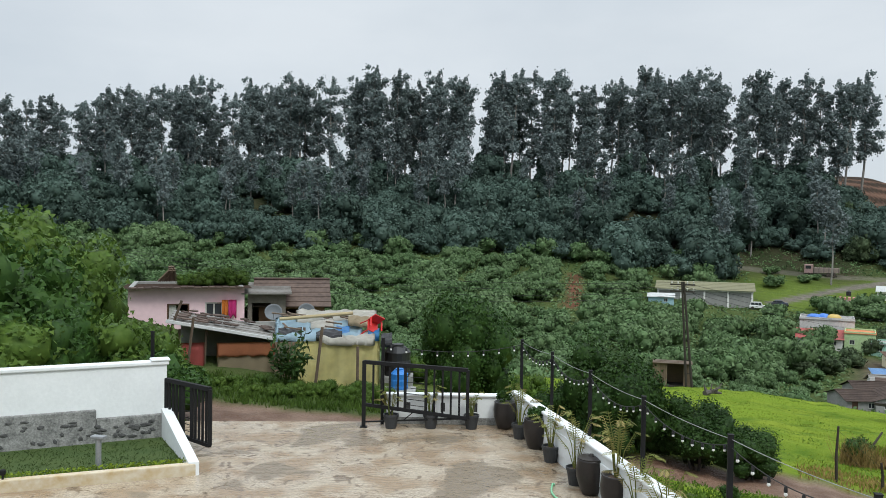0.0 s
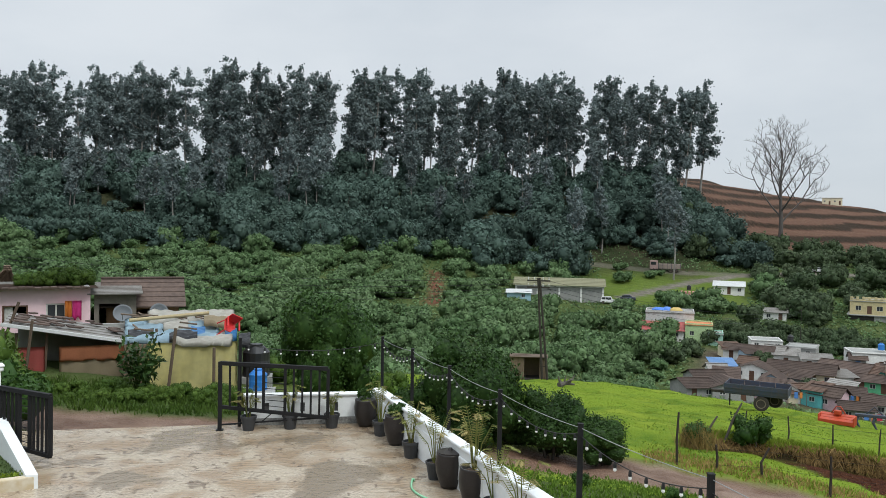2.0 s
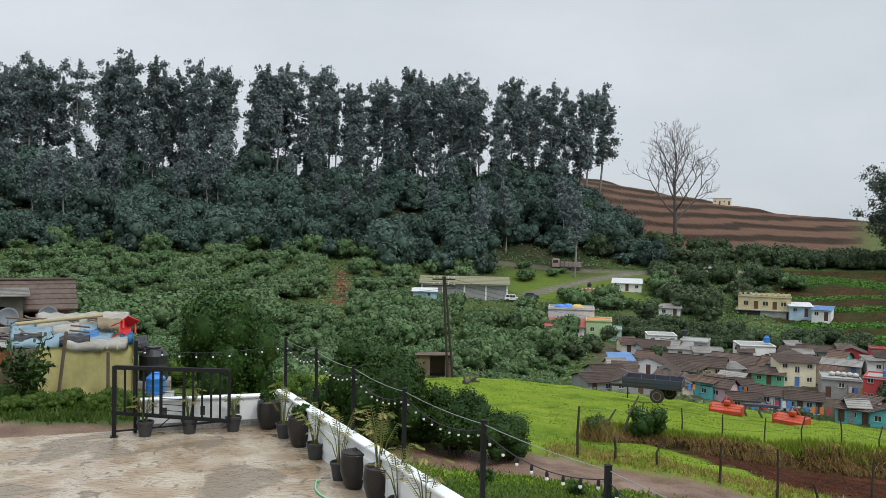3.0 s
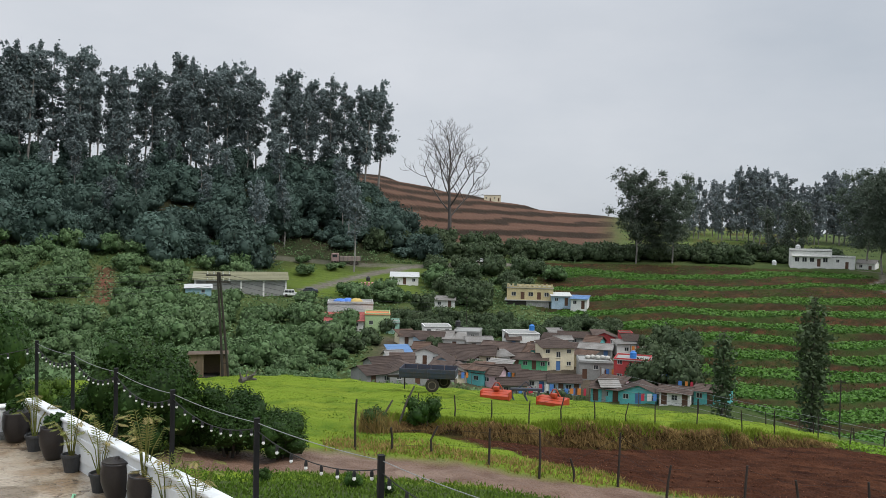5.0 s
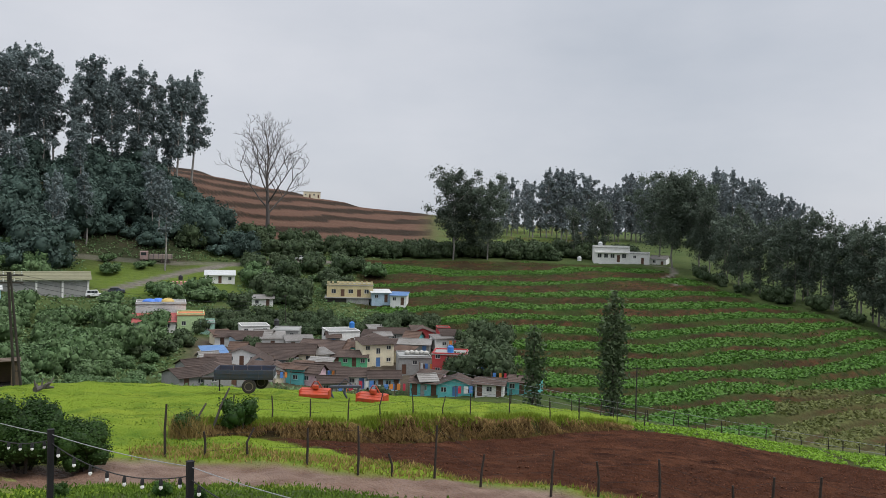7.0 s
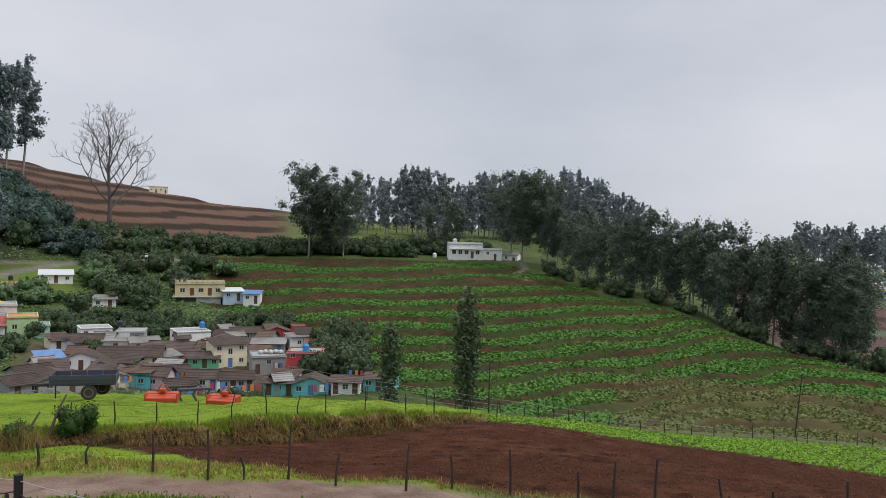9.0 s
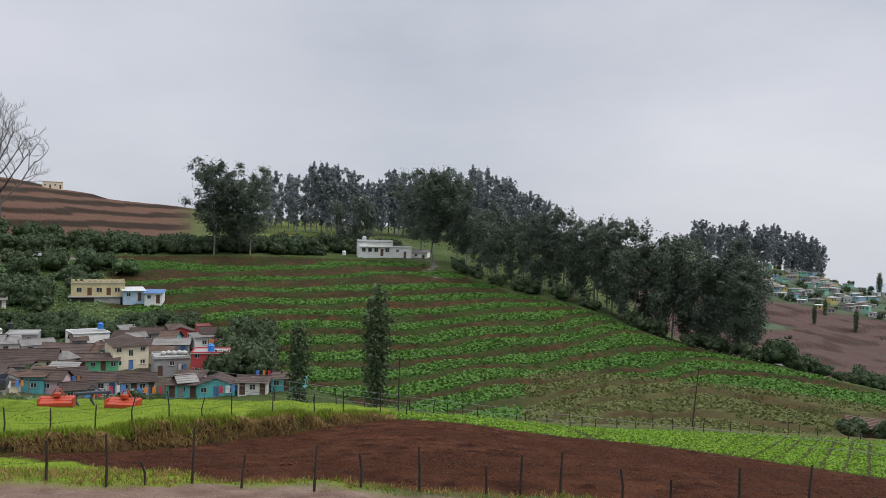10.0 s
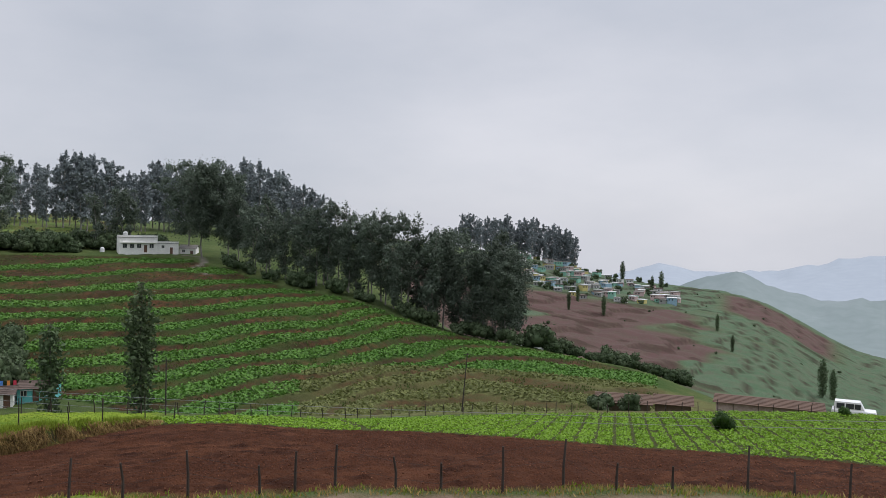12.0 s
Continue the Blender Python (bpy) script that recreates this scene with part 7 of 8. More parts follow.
def columnar(seed, tall, width, leaves, leaf, material):
    rng = np.random.default_rng(seed)
    bm = bmesh.new()
    tube(bm, [(0, 0, -0.6), (0.1, 0.05, tall * 0.5), (0, 0, tall * 0.97)], [0.22, 0.14, 0.03], 6)
    lobes = []
    for k in range(26):
        z = tall * (0.08 + 0.88 * k / 26)
        ang = k * 2.4
        w = width * (0.6 + 0.4 * math.sin(min(1, (z / tall) * 1.6) * 1.57)) * (1.05 - 0.75 * max(0, z / tall - 0.7) / 0.3)
        lobes.append((0.45 * w * math.cos(ang), 0.45 * w * math.sin(ang), z, w * 0.55, w * 0.55, w * (0.6 + 0.5 * rng.random())))
    v, f = clump(rng, leaves, lobes, leaf, 0.9, solid=False)
    hold = bpy.data.meshes.new("trunk")
    bm.to_mesh(hold)
    bm.free()
    hold.materials.append(M_BARK)
    return hold, mesh_only("crown", v, f, material)


POPLAR = columnar(3, 15.5, 1.9, 2600, 0.26, M_UNDER)
plant("columnar_tree", POPLAR, *at(56.55, 95), 1.0, 0, "tall narrow dark columnar tree at the foot of the terraces", "tree", "columnar trees", sink=0.6)
plant("columnar_tree", columnar(4, 11.5, 1.7, 1500, 0.26, M_UNDER), *at(51.1, 103), 1.0, 0, "thin open columnar tree beside the village", "tree", "columnar trees", sink=0.6)
for a, r, h in ((101.2, 230, 13), (104.6, 300, 14), (88.0, 640, 17), (86.2, 700, 15), (91.8, 860, 24), (89.2, 930, 26), (91.2, 860, 18), (95.5, 640, 14), (96.5, 560, 12), (85.6, 640, 15), (102.0, 520, 24), (102.6, 540, 20)):
    plant("columnar_tree", POPLAR, *at(a, r), h / 15.5, r, "lone narrow dark tree in the far valley", "tree", "far lone trees", sink=0.6)

# leafless tree on the shoulder of the hill
dead = tagged(new("dead_tree"), "bare leafless tree on the shoulder of the hill", "tree")
dx, dy = at(32.2, 278)
dead.matrix_world = pose(dx, dy, ground_z(dx, dy) - 0.5, 0, 0, 0) @ Matrix.Scale(1.1, 4)
bm = bmesh.new()
rd = np.random.default_rng(5)


def branch(p, d, length, rad, depth):
    """A limb that forks on and on into fine upward twigs."""
    pts, n = [p], 4
    for k in range(n):
        d = (d + Vector(rd.normal(size=3)) * 0.09 + Vector((0, 0, 0.10))).normalized()
        pts.append(pts[-1] + d * length / n)
    tube(bm, pts, [max(rad, 0.045) * (1 - 0.16 * k) for k in range(n + 1)], 5 if depth < 2 else 3)
    if depth == 4:
        return
    m = (0, 5, 4, 4)[depth]
    for k in range(m):
        u = 0.3 + 0.7 * (k + rd.random()) / m
        i = min(int(u * n), n - 1)
        q = pts[i].lerp(pts[i + 1], u * n - i)
        side = d.orthogonal()
        side.rotate(Matrix.Rotation(2.4 * k + rd.random() * 2, 3, d))
        branch(q, (d * 0.8 + side * (0.55 + 0.3 * rd.random())).normalized(), length * (0.42 + 0.16 * rd.random()) * (1.15 - 0.35 * u), rad * 0.5, depth + 1)


bole = [Vector((0.25 * math.sin(k * 0.9), 0, 3.6 * k)) for k in range(9)]
tube(bm, bole, [0.75 - 0.078 * k for k in range(9)], 7)
for k in range(13):
    u = 2.2 + 5.8 * k / 13
    i = int(u)
    reach = 15.5 - 1.35 * (u - 2.2) + 1.5 * rd.random()
    ang = 2.4 * k
    branch(bole[i].lerp(bole[i + 1], u - i), Vector((math.cos(ang), math.sin(ang), 0.75 + 0.09 * k)).normalized(), reach, 0.30 - 0.012 * k, 1)
part("trunk", bm, M_DEADWOOD, dead)

# bushes on the terrace tops, around the village and along the fold of the hill
HEDGE = [round_bush(180 + k, 2.2, 3.2, M_UNDER, 520, 0.24, 10) for k in range(4)]
spots = []
while len(spots) < 210:
    a, r = 36.5 + 21 * rng.random(), 252 + 14 * rng.random()
    if 52.8 < a:
        r += 6
    spots.append((*at(a, r), 0.8 + 0.8 * rng.random()))
for k in range(40):
    a = 83.0 + 10.5 * rng.random()
    spots.append((*at(a, np.interp(a, [83, 94], [166, 164]) + 4 * rng.random()), 0.5 + 0.5 * rng.random()))
for k in range(44):
    spots.append((*at(45.6 + 3.4 * rng.random(), 122 + 34 * rng.random()), 0.7 + 0.6 * rng.random()))
for k in range(110):
    a, r = 28 + 16 * rng.random(), 161 + 14 * rng.random()
    spots.append((*at(a, r), 0.5 + 0.5 * rng.random()))
for k in range(75):
    a, r = 29 + 9.5 * rng.random(), 166 + 74 * rng.random()
    if (a < 31 and r > 205) or (r < 200 and a > 35) or (abs(a - 32) < 1 and r < 190) or (abs(a - 29.2) < 1.2 and r < 213):
        continue
    spots.append((*at(a, r), 0.8 + 0.9 * rng.random()))
for k in range(46):
    spots.append((*at(26.5 + 9.5 * rng.random(), 244 + 34 * rng.random()), 0.9 + 0.9 * rng.random()))
for k in range(26):
    a = 62 + 21 * rng.random()
    spots.append((*at(a, np.interp(a, [62, 66, 75, 82.5], [222, 197, 174, 164]) + 3 * rng.random()), 0.6 + 0.5 * rng.random()))
for a, r, s in ((83.7, 167, 1.7), (40.5, 112, 0.6), (34.2, 130, 0.7), (31.4, 146, 0.8), (90.0, 84, 0.55), (88.0, 84, 0.7), (26.9, 150, 1.0), (25.6, 142, 1.1), (24.0, 140, 1.0)):
    spots.append((*at(a, r), s))
far_spots = []
for k in range(46):
    a = 84 + 22 * rng.random()
    r = 250 + 620 * rng.random()
    row_r = round(r / 90) * 90 + 6 * rng.normal()
    far_spots.append((*at(a, max(row_r, 240)), 0.3 + 0.5 * rng.random() ** 2))
for k in range(70):
    a = 80.5 + 12.3 * rng.random()
    far_spots.append((*at(a, 740 + 240 * rng.random()), 0.9 + 0.9 * rng.random()))
shrub_mass("far_field_bushes", "small dark bushes along the far field edges", far_spots, HEDGE, M_UNDER, 9)
shrub_mass("hillside_bushes", "dark green bushes along terraces, hedges and the village", spots, HEDGE, M_UNDER, 8)

# garden shrubs outside the low wall, built one by one
GARDEN = [round_bush(200 + k, 1.35, 3.1, M_BUSH, 12000, 0.046, 22) for k in range(3)]
for x, y, s, tall, k in ((0.75, 24.6, 1.10, 1.10, 0), (4.85, 22.9, 1.10, 1.03, 1), (7.2, 22.6, 0.80, 0.85, 2), (8.4, 21.9, 0.62, 0.75, 0), (3.2, 23.4, 0.62, 0.9, 2), (6.2, 23.6, 0.6, 0.9, 1)):
    plant("garden_shrub", GARDEN[k], x, y, s, 100 * k + 30 * x, "dense rounded dark green shrub beyond the low wall", "shrub", "garden shrubs", sink=0.25, stem_name="woody_base", tall=tall)
SMALL = [round_bush(210 + k, 0.55, 0.95, M_BUSH, 1500, 0.038, 9) for k in range(2)]
for a, r, s, lab in ((30.8, 31.0, 1.35, "small round green bush beside the field bank"), (27.4, 30.2, 1.0, "small scrubby bush with dry stems"), (26.2, 18.6, 0.4, "small conical shrub in the weedy strip"), (19.8, 19.4, 0.42, "small conical shrub in the weedy strip"), (96.3, 60, 1.5, "dark leafy heap in the green field"), (103.4, 72, 0.9, "low bush near the field edge"), (28.5, 17.8, 0.35, "small shrub in the weedy strip")):
    plant("small_bush", SMALL[int(a) % 2], *at(a, r), s, a * 9, lab, "shrub", "small bushes", sink=0.1, stem_name="woody_base")

# the overgrown bank beside the forecourt and the weeds along the lane
LUSH = [round_bush(220 + k, 1.5, 2.2, M_WEED, 2800, 0.070, 14, spread=0.8) for k in range(4)]
LUSH2 = [round_bush(230 + k, 1.5, 2.4, M_BUSH, 2800, 0.075, 14, spread=0.8) for k in range(3)]
sp1, sp2 = [], []
for k in range(64):
    a, r = -36 + 16.5 * rng.random(), 21.5 + 20 * rng.random()
    s = 0.55 + 0.75 * rng.random() * np.interp(a, [-36, -27, -20], [1.5, 1.25, 0.55])
    if a > -24.6 and 25 < r < 48:
        continue
    (sp1 if k % 2 else sp2).append((*at(a, r), s))
for a, r, s in ((-28.2, 34, 1.75), (-26.6, 36, 1.5), (-25.8, 38, 1.1), (-30, 30, 1.6), (-24.8, 44, 1.0), (-20.9, 28.2, 0.5), (-19.7, 27.8, 0.7), (-18.6, 27.5, 0.55)):
    sp1.append((*at(a, r), s))
for k in range(40):
    a = -19.5 + 16 * rng.random()
    sp1.append((*at(a, 25.2 + 2.8 * rng.random()), 0.12 + 0.15 * rng.random()))
for a, r, s in ((-16.5, 46.0, 0.9), (-14.5, 46.5, 0.8), (-18.3, 46.8, 0.9), (-12.8, 47, 0.8), (-7.0, 40, 0.7), (-5.9, 42, 0.8), (-1.5, 33, 0.5), (6.2, 31, 0.5), (4.6, 34, 0.5)):
    sp1.append((*at(a, r), s))
shrub_mass("wild_bank_plants", "lush wild plants over the bank and along the lane", sp1, LUSH, M_WEED, 21)
shrub_mass("wild_bank_bushes", "dark wild bushes over the bank", sp2, LUSH2, M_BUSH, 22)
for a, r, s in ((-16.4, 43.6, 0.42), (-15.3, 44.0, 0.5), (-14.2, 43.8, 0.45), (-17.6, 44.4, 0.35)):
    plant("roof_weed", LUSH[int(r * 10) % 4], *at(a, r), s, r * 50, "bright green weeds growing on the cottage roof", "weeds", "roof weeds", stem_name="woody_base", z=1.22)
big = tagged(new("broadleaf_plant"), "tall broad-leaved green plant in front of the shack", "plant")
bx, by = at(-10.6, 26.6)
big.matrix_world = pose(bx, by, ground_z(bx, by) - 0.05, 0, 0, 0)
rb = np.random.default_rng(31)
bm, lv = bmesh.new(), []
for k in range(16):
    ang, h, out = k * 2.4, 1.0 + 1.0 * rb.random(), 0.3 + 0.55 * rb.random()
    tip = Vector((out * math.cos(ang), out * math.sin(ang), h))
    tube(bm, [(0.05 * math.cos(ang), 0.05 * math.sin(ang), 0), tip * 0.5 + Vector((0, 0, 0.1)), tip], [0.025, 0.018, 0.006], 5)
    lv.append(quads(np.array(tip)[None] * (0.45 + 0.55 * rb.random((26, 1))) + rb.normal(size=(26, 3)) * 0.11, rb.normal(size=(26, 3)) + np.array([0, -0.3, 0.8]), 0.05, 0.13, rb))
part("stalk", bm, M_WEED, big)
mesh_object("leaves", *join(lv), M_BUSH, big)


# ---------------------------------------------------------------- grasses and crops
def tufts(name, label, xy, n, w, h, material, seed, spread=0.12, droop=0.0, lift=0.0, zs=None, category="grass"):
    rng = np.random.default_rng(seed)
    z = height(xy[:, 0], xy[:, 1]) if zs is None else zs
    c = np.repeat(np.column_stack([xy, z + lift]), n, axis=0)
    k = len(c)
    c[:, :2] += rng.normal(size=(k, 2)) * spread
    hh = h * (0.6 + 0.7 * rng.random(k))
    ang = rng.random(k) * math.tau
    side = np.stack([np.cos(ang), np.sin(ang), np.zeros(k)], 1) * (w * (0.6 + 0.8 * rng.random(k)))[:, None]
    lean = rng.normal(size=(k, 3)) * (0.35 * hh)[:, None]
    lean[:, 2] = hh * (1 - droop)
    if droop:
        lean[:, :2] -= c[:, :2] / np.linalg.norm(c[:, :2], axis=1, keepdims=True) * (hh * droop * 0.9)[:, None]
        lean[:, 2] = hh * (0.3 - droop)
    mid = c + lean * 0.5 + (np.array([0, 0, 1.0]) * (hh * 0.12)[:, None] if droop else 0)
    v = np.stack([c - side, c + side, mid + side * 0.7, c + lean, mid - side * 0.7], 1).reshape(-1, 3)
    f = np.arange(5 * k).reshape(k, 5)
    return tagged(mesh_object(name, v, f, material), label, category, kind="stuff")


def scatter(n, a0, a1, r0, r1, seed, keep):
    rng = np.random.default_rng(seed)
    a = np.radians(a0 + (a1 - a0) * rng.random(n))
    r = np.sqrt(r0 ** 2 + (r1 ** 2 - r0 ** 2) * rng.random(n))
    x, y = r * np.sin(a), r * np.cos(a)
    return np.column_stack([x, y])[keep(zones(x, y), x, y)]


xy = scatter(22000, 5, 60, 22, 61, 41, lambda g, x, y: (g["meadow"] > 0.4) & (g["lane"] < 0.3))
tufts("meadow_grass", "short bright green meadow grass", xy, 3, 0.018, 0.034, M_GRASS, 41)
xy = scatter(3200, 5, 58, 24, 60, 42, lambda g, x, y: (g["meadow"] > 0.4) & (g["lane"] < 0.1) & (waves(x, y, 9, 2.0) > 0.25))
tufts("meadow_weeds", "darker weed patches in the meadow", xy, 5, 0.03, 0.05, M_MEADOW_WEED, 43, 0.2)
# dry grass hanging over the field bank and along the verge
rng = np.random.default_rng(44)
aa = np.radians(27 + 31 * rng.random(3400))
xs, ys = np.sin(aa), np.cos(aa)
rb_ = np.interp(np.degrees(aa), [24, 35, 43, 51, 58], [29.5, 31, 34.2, 39, 48])
for _ in range(2):
    rr_ = zones(xs * rb_, ys * rb_)["bank"]
    rb_ = rr_
rr_ = rb_ + 0.15 + 0.95 * rng.random(3400)
ragged = 0.5 + 0.5 * waves(xs * rr_, ys * rr_, 3.1, 1.1)
tufts("bank_dry_grass", "dry brown grass hanging over the field bank", np.column_stack([xs * rr_, ys * rr_])[ragged > 0.28], 5, 0.016, 0.40, M_DRY_BANK, 45, 0.10, 0.75, 0.12)
tufts("bank_green_grass", "green grass and weeds along the top of the field bank", np.column_stack([xs * (rr_ + 0.5), ys * (rr_ + 0.5)])[ragged < 0.62], 4, 0.02, 0.24, M_GRASS, 54, 0.16, 0.0, 0.02)
tufts("bank_straw", "pale straw lying over the field bank", np.column_stack([xs * (rr_ + 0.2), ys * (rr_ + 0.2)])[ragged > 0.66], 3, 0.014, 0.36, M_DRY, 55, 0.12, 0.7, 0.13)
xy = scatter(15000, 24, 108, 19, 36, 46, lambda g, x, y: (g["soil"] < 0.4) & (g["lane"] < 0.35) & (away(x, y, LANE) < 5.0) & (away(x, y, LANE) > 1.3) & (g["r"] > np.hypot(0, 20.5)))
tufts("verge_grass", "yellowing grass along the lane's verge", xy, 5, 0.018, 0.12, M_DRY, 47, 0.12)
xy = scatter(9000, 24, 108, 19, 36, 48, lambda g, x, y: (g["soil"] < 0.5) & (g["lane"] < 0.3) & (away(x, y, LANE) < 5.5))
tufts("verge_green_grass", "green grass along the lane's verge", xy, 4, 0.02, 0.10, M_GRASS, 49, 0.12)
# weeds in the strip between wall and lane
xy = scatter(9000, 8, 62, 9, 21, 50, lambda g, x, y: (g["lane"] < 0.25) & (x > 2.2 + (18.4 - y) * 0.206))
tufts("strip_weeds", "thick green weeds in the strip below the wall", xy[:6500], 5, 0.022, 0.075, M_MEADOW_WEED, 51, 0.14)
xy = scatter(5000, -34, 4, 19.5, 30, 52, lambda g, x, y: (g["lane"] < 0.2) & (y > 19.2))
tufts("lane_weeds", "green grass beside the lane and shack", xy, 5, 0.022, 0.16, M_WEED, 53, 0.12)

# the bright green field: plants in beds, with paths left bare
u, w = np.meshgrid(np.arange(0, 100, 0.30), np.arange(-70, 70, 0.23), indexing="ij")
ca, sa = math.cos(radians(89)), math.sin(radians(89))
x, y = (u * sa + w * ca).ravel(), (u * ca - w * sa).ravel()
g = zones(x, y)
bed_gap = ((u.ravel() % 2.7) > 0.25) & ((w.ravel() % 1.15) > 0.20) & (np.abs((u.ravel() * 0.55 + w.ravel()) % 23 - 11.5) > 0.35)
ok = (g["green"] > 0.5) & bed_gap & (g["a"] < 109)
x, y = x[ok], y[ok]
rng = np.random.default_rng(60)
xy = np.column_stack([x, y]) + rng.normal(size=(len(x), 2)) * 0.02
z = height(xy[:, 0], xy[:, 1])
c = np.repeat(np.column_stack([xy, z + 0.10]), 4, axis=0)
c += rng.normal(size=c.shape) * np.array([0.06, 0.06, 0.03])
nor = rng.normal(size=c.shape) * 0.6 + np.array([0, 0, 1.0])
tagged(mesh_object("green_crop", *quads(c, nor, 0.050, 0.095, rng), M_CROP), "rows of bright green young vegetable plants", "crop", kind="stuff")

# rows of potato-like plants on the terraces
rr = np.arange(74, 252, 0.85)
pts = []
for q in rr:
    n = int(radians(58) * q / 0.42)
    a = np.radians(38 + 58 * (np.arange(n) + 0.5) / n)
    pts.append(np.column_stack([q * np.sin(a), q * np.cos(a)]))
xy = np.concatenate(pts)
xy += rng.normal(size=xy.shape) * 0.07
g = zones(xy[:, 0], xy[:, 1])
z, riser = land(xy[:, 0], xy[:, 1])
bare = waves(xy[:, 0], xy[:, 1], 48, 4.0) > 0.93
ok = (g["terrace"] > 0.6) & (riser < 0.1) & ~bare & (rng.random(len(xy)) < 0.92)
for keep, nm, mt, lab in ((ok & (g["olive"] < 0.5), "terrace_crop", M_TERRACE_CROP, "rows of green crops on the hillside terraces"), (ok & (g["olive"] >= 0.5), "yellowing_crop", mat("yellowing_crop_leaves", (0.195, 0.205, 0.072), (0.130, 0.155, 0.048), rough=0.6, scale=0.1, fine=1, bump=0, vary=0.45, leaf=0.25), "yellowing olive crops on the lower terraces")):
    p = np.repeat(np.column_stack([xy, z + 0.18])[keep], 3, axis=0)
    p += rng.normal(size=p.shape) * np.array([0.17, 0.17, 0.07])
    tagged(mesh_object(nm, *tris(p, rng.normal(size=p.shape) * 0.5 + np.array([0, 0, 0.9]), 0.17, 0.27, rng), mt), lab, "crop", kind="stuff")
# weeds on the terrace risers
xy = scatter(60000, 38, 94, 98, 252, 61, lambda g, x, y: (g["terrace"] > 0.6))
z, riser = land(xy[:, 0], xy[:, 1])
keep = (riser > 0.3) & (waves(xy[:, 0], xy[:, 1], 14, 2.2) > 0.1)
tufts("riser_weeds", "rough dark weeds on the terrace faces", xy[keep], 3, 0.08, 0.30, M_RISER_WEED, 62, 0.3, zs=z[keep])

# low leafy cover between the shrubs
xy = scatter(26000, -34, 42, 66, 252, 65, lambda g, x, y: (g["village"] < 0.3) & (g["roads"] < 0.3) & (g["meadow"] < 0.2) & (g["terrace"] < 0.3))
z = height(xy[:, 0], xy[:, 1])
rng = np.random.default_rng(66)
c = np.repeat(np.column_stack([xy, z + 0.2]), 3, axis=0)
c += rng.normal(size=c.shape) * np.array([0.5, 0.5, 0.2])
tagged(mesh_object("ground_cover", *quads(c, rng.normal(size=c.shape) * 0.7 + np.array([0, 0, 0.8]), 0.2, 0.34, rng), M_SHRUB), "low leafy cover between the valley shrubs", "undergrowth", kind="stuff")

# clods on the ploughed field
xy = scatter(20000, 29, 108, 21, 50, 63, lambda g, x, y: g["soil"] > 0.7)
z = height(xy[:, 0], xy[:, 1])
rng = np.random.default_rng(64)
tet = np.array([[1, 1, 1], [1, -1, -1], [-1, 1, -1], [-1, -1, 1]], dtype=float)
s = 0.008 + 0.020 * rng.random(len(xy)) ** 2
v = (np.column_stack([xy, z + s * 0.7])[:, None, :] + (tet[None] + rng.normal(size=(len(xy), 4, 3)) * 0.3) * s[:, None, None]).reshape(-1, 3)
f = (np.arange(len(xy))[:, None, None] * 4 + np.array([[0, 1, 2], [0, 3, 1], [0, 2, 3], [1, 3, 2]])[None]).reshape(-1, 3)
tagged(mesh_object("soil_clods", v, f, mat("red_soil_clod", (0.26, 0.12, 0.075), (0.13, 0.055, 0.032), rough=0.95, vary=0.5, gloss=0.05, bump=0)), "clods of red earth on the ploughed field", "soil", kind="stuff")


# ---------------------------------------------------------------- stakes, poles and wires
M_STAKE = mat("weathered_dark_stake", (0.020, 0.014, 0.010), (0.05, 0.038, 0.03), rough=0.85, scale=3, fine=20)


def stake(x, y, tall, seed, label, group, rad=0.036):
    rng = random.Random(seed)
    z = ground_z(x, y)
    p = [(x, y, z - 0.25), (x + 0.07 * rng.uniform(-1, 1), y, z + tall * 0.5), (x + 0.16 * rng.uniform(-1, 1), y + 0.05 * rng.uniform(-1, 1), z + tall)]
    tagged(part("fence_stake", tube(bmesh.new(), p, [rad * 1.15, rad, rad * 0.8], 6), M_STAKE), label, "fence stake", group)
    return Vector(p[2])


def wires(name, label, lines, rad, material=M_WIRE, category="wire"):
    e = tagged(new(name), label, category)
    for ln in lines:
        part("strand", tube(bmesh.new(), ln, rad, 4), material, e)
    return e


heads = []
rk = random.Random(8)
a = 26.2
while a < 108:
    r = float(np.interp(a, [26, 31, 36, 47, 60, 78, 98, 110], [24.5, 24, 23.5, 22.2, 21.6, 21.6, 24.3, 26])) + rk.uniform(-0.4, 0.4)
    heads.append(stake(*at(a, r), rk.uniform(0.65, 1.55), int(a * 10), "rough dark wooden fence stake along the ploughed field", "field fence stakes"))
    a += rk.uniform(2.2, 5.0)
wires("field_fence_wire", "thin wire strung along the field stakes", [[p.lerp(q, k / 4) - Vector((0, 0, 0.12 + d)) for k in range(5)] for p, q in zip(heads, heads[1:]) for d in (0, 0.45)], 0.004)
heads = []
a = 30.5
while a < 59:
    r = float(np.interp(a, [30, 35, 43, 51, 58], [31.2, 32.3, 35.6, 40.5, 49.5])) + rk.uniform(-0.2, 0.3)
    heads.append(stake(*at(a, r), rk.uniform(1.0, 1.55), int(a * 10), "thin wooden fence stake on the grassy bank", "bank fence stakes", 0.03))
    a += rk.uniform(1.8, 2.9)
wires("bank_fence_wire", "thin wire strung along the bank stakes", [[p.lerp(q, k / 4) - Vector((0, 0, 0.15 + d)) for k in range(5)] for p, q in zip(heads, heads[1:]) for d in (0, 0.4)], 0.005)
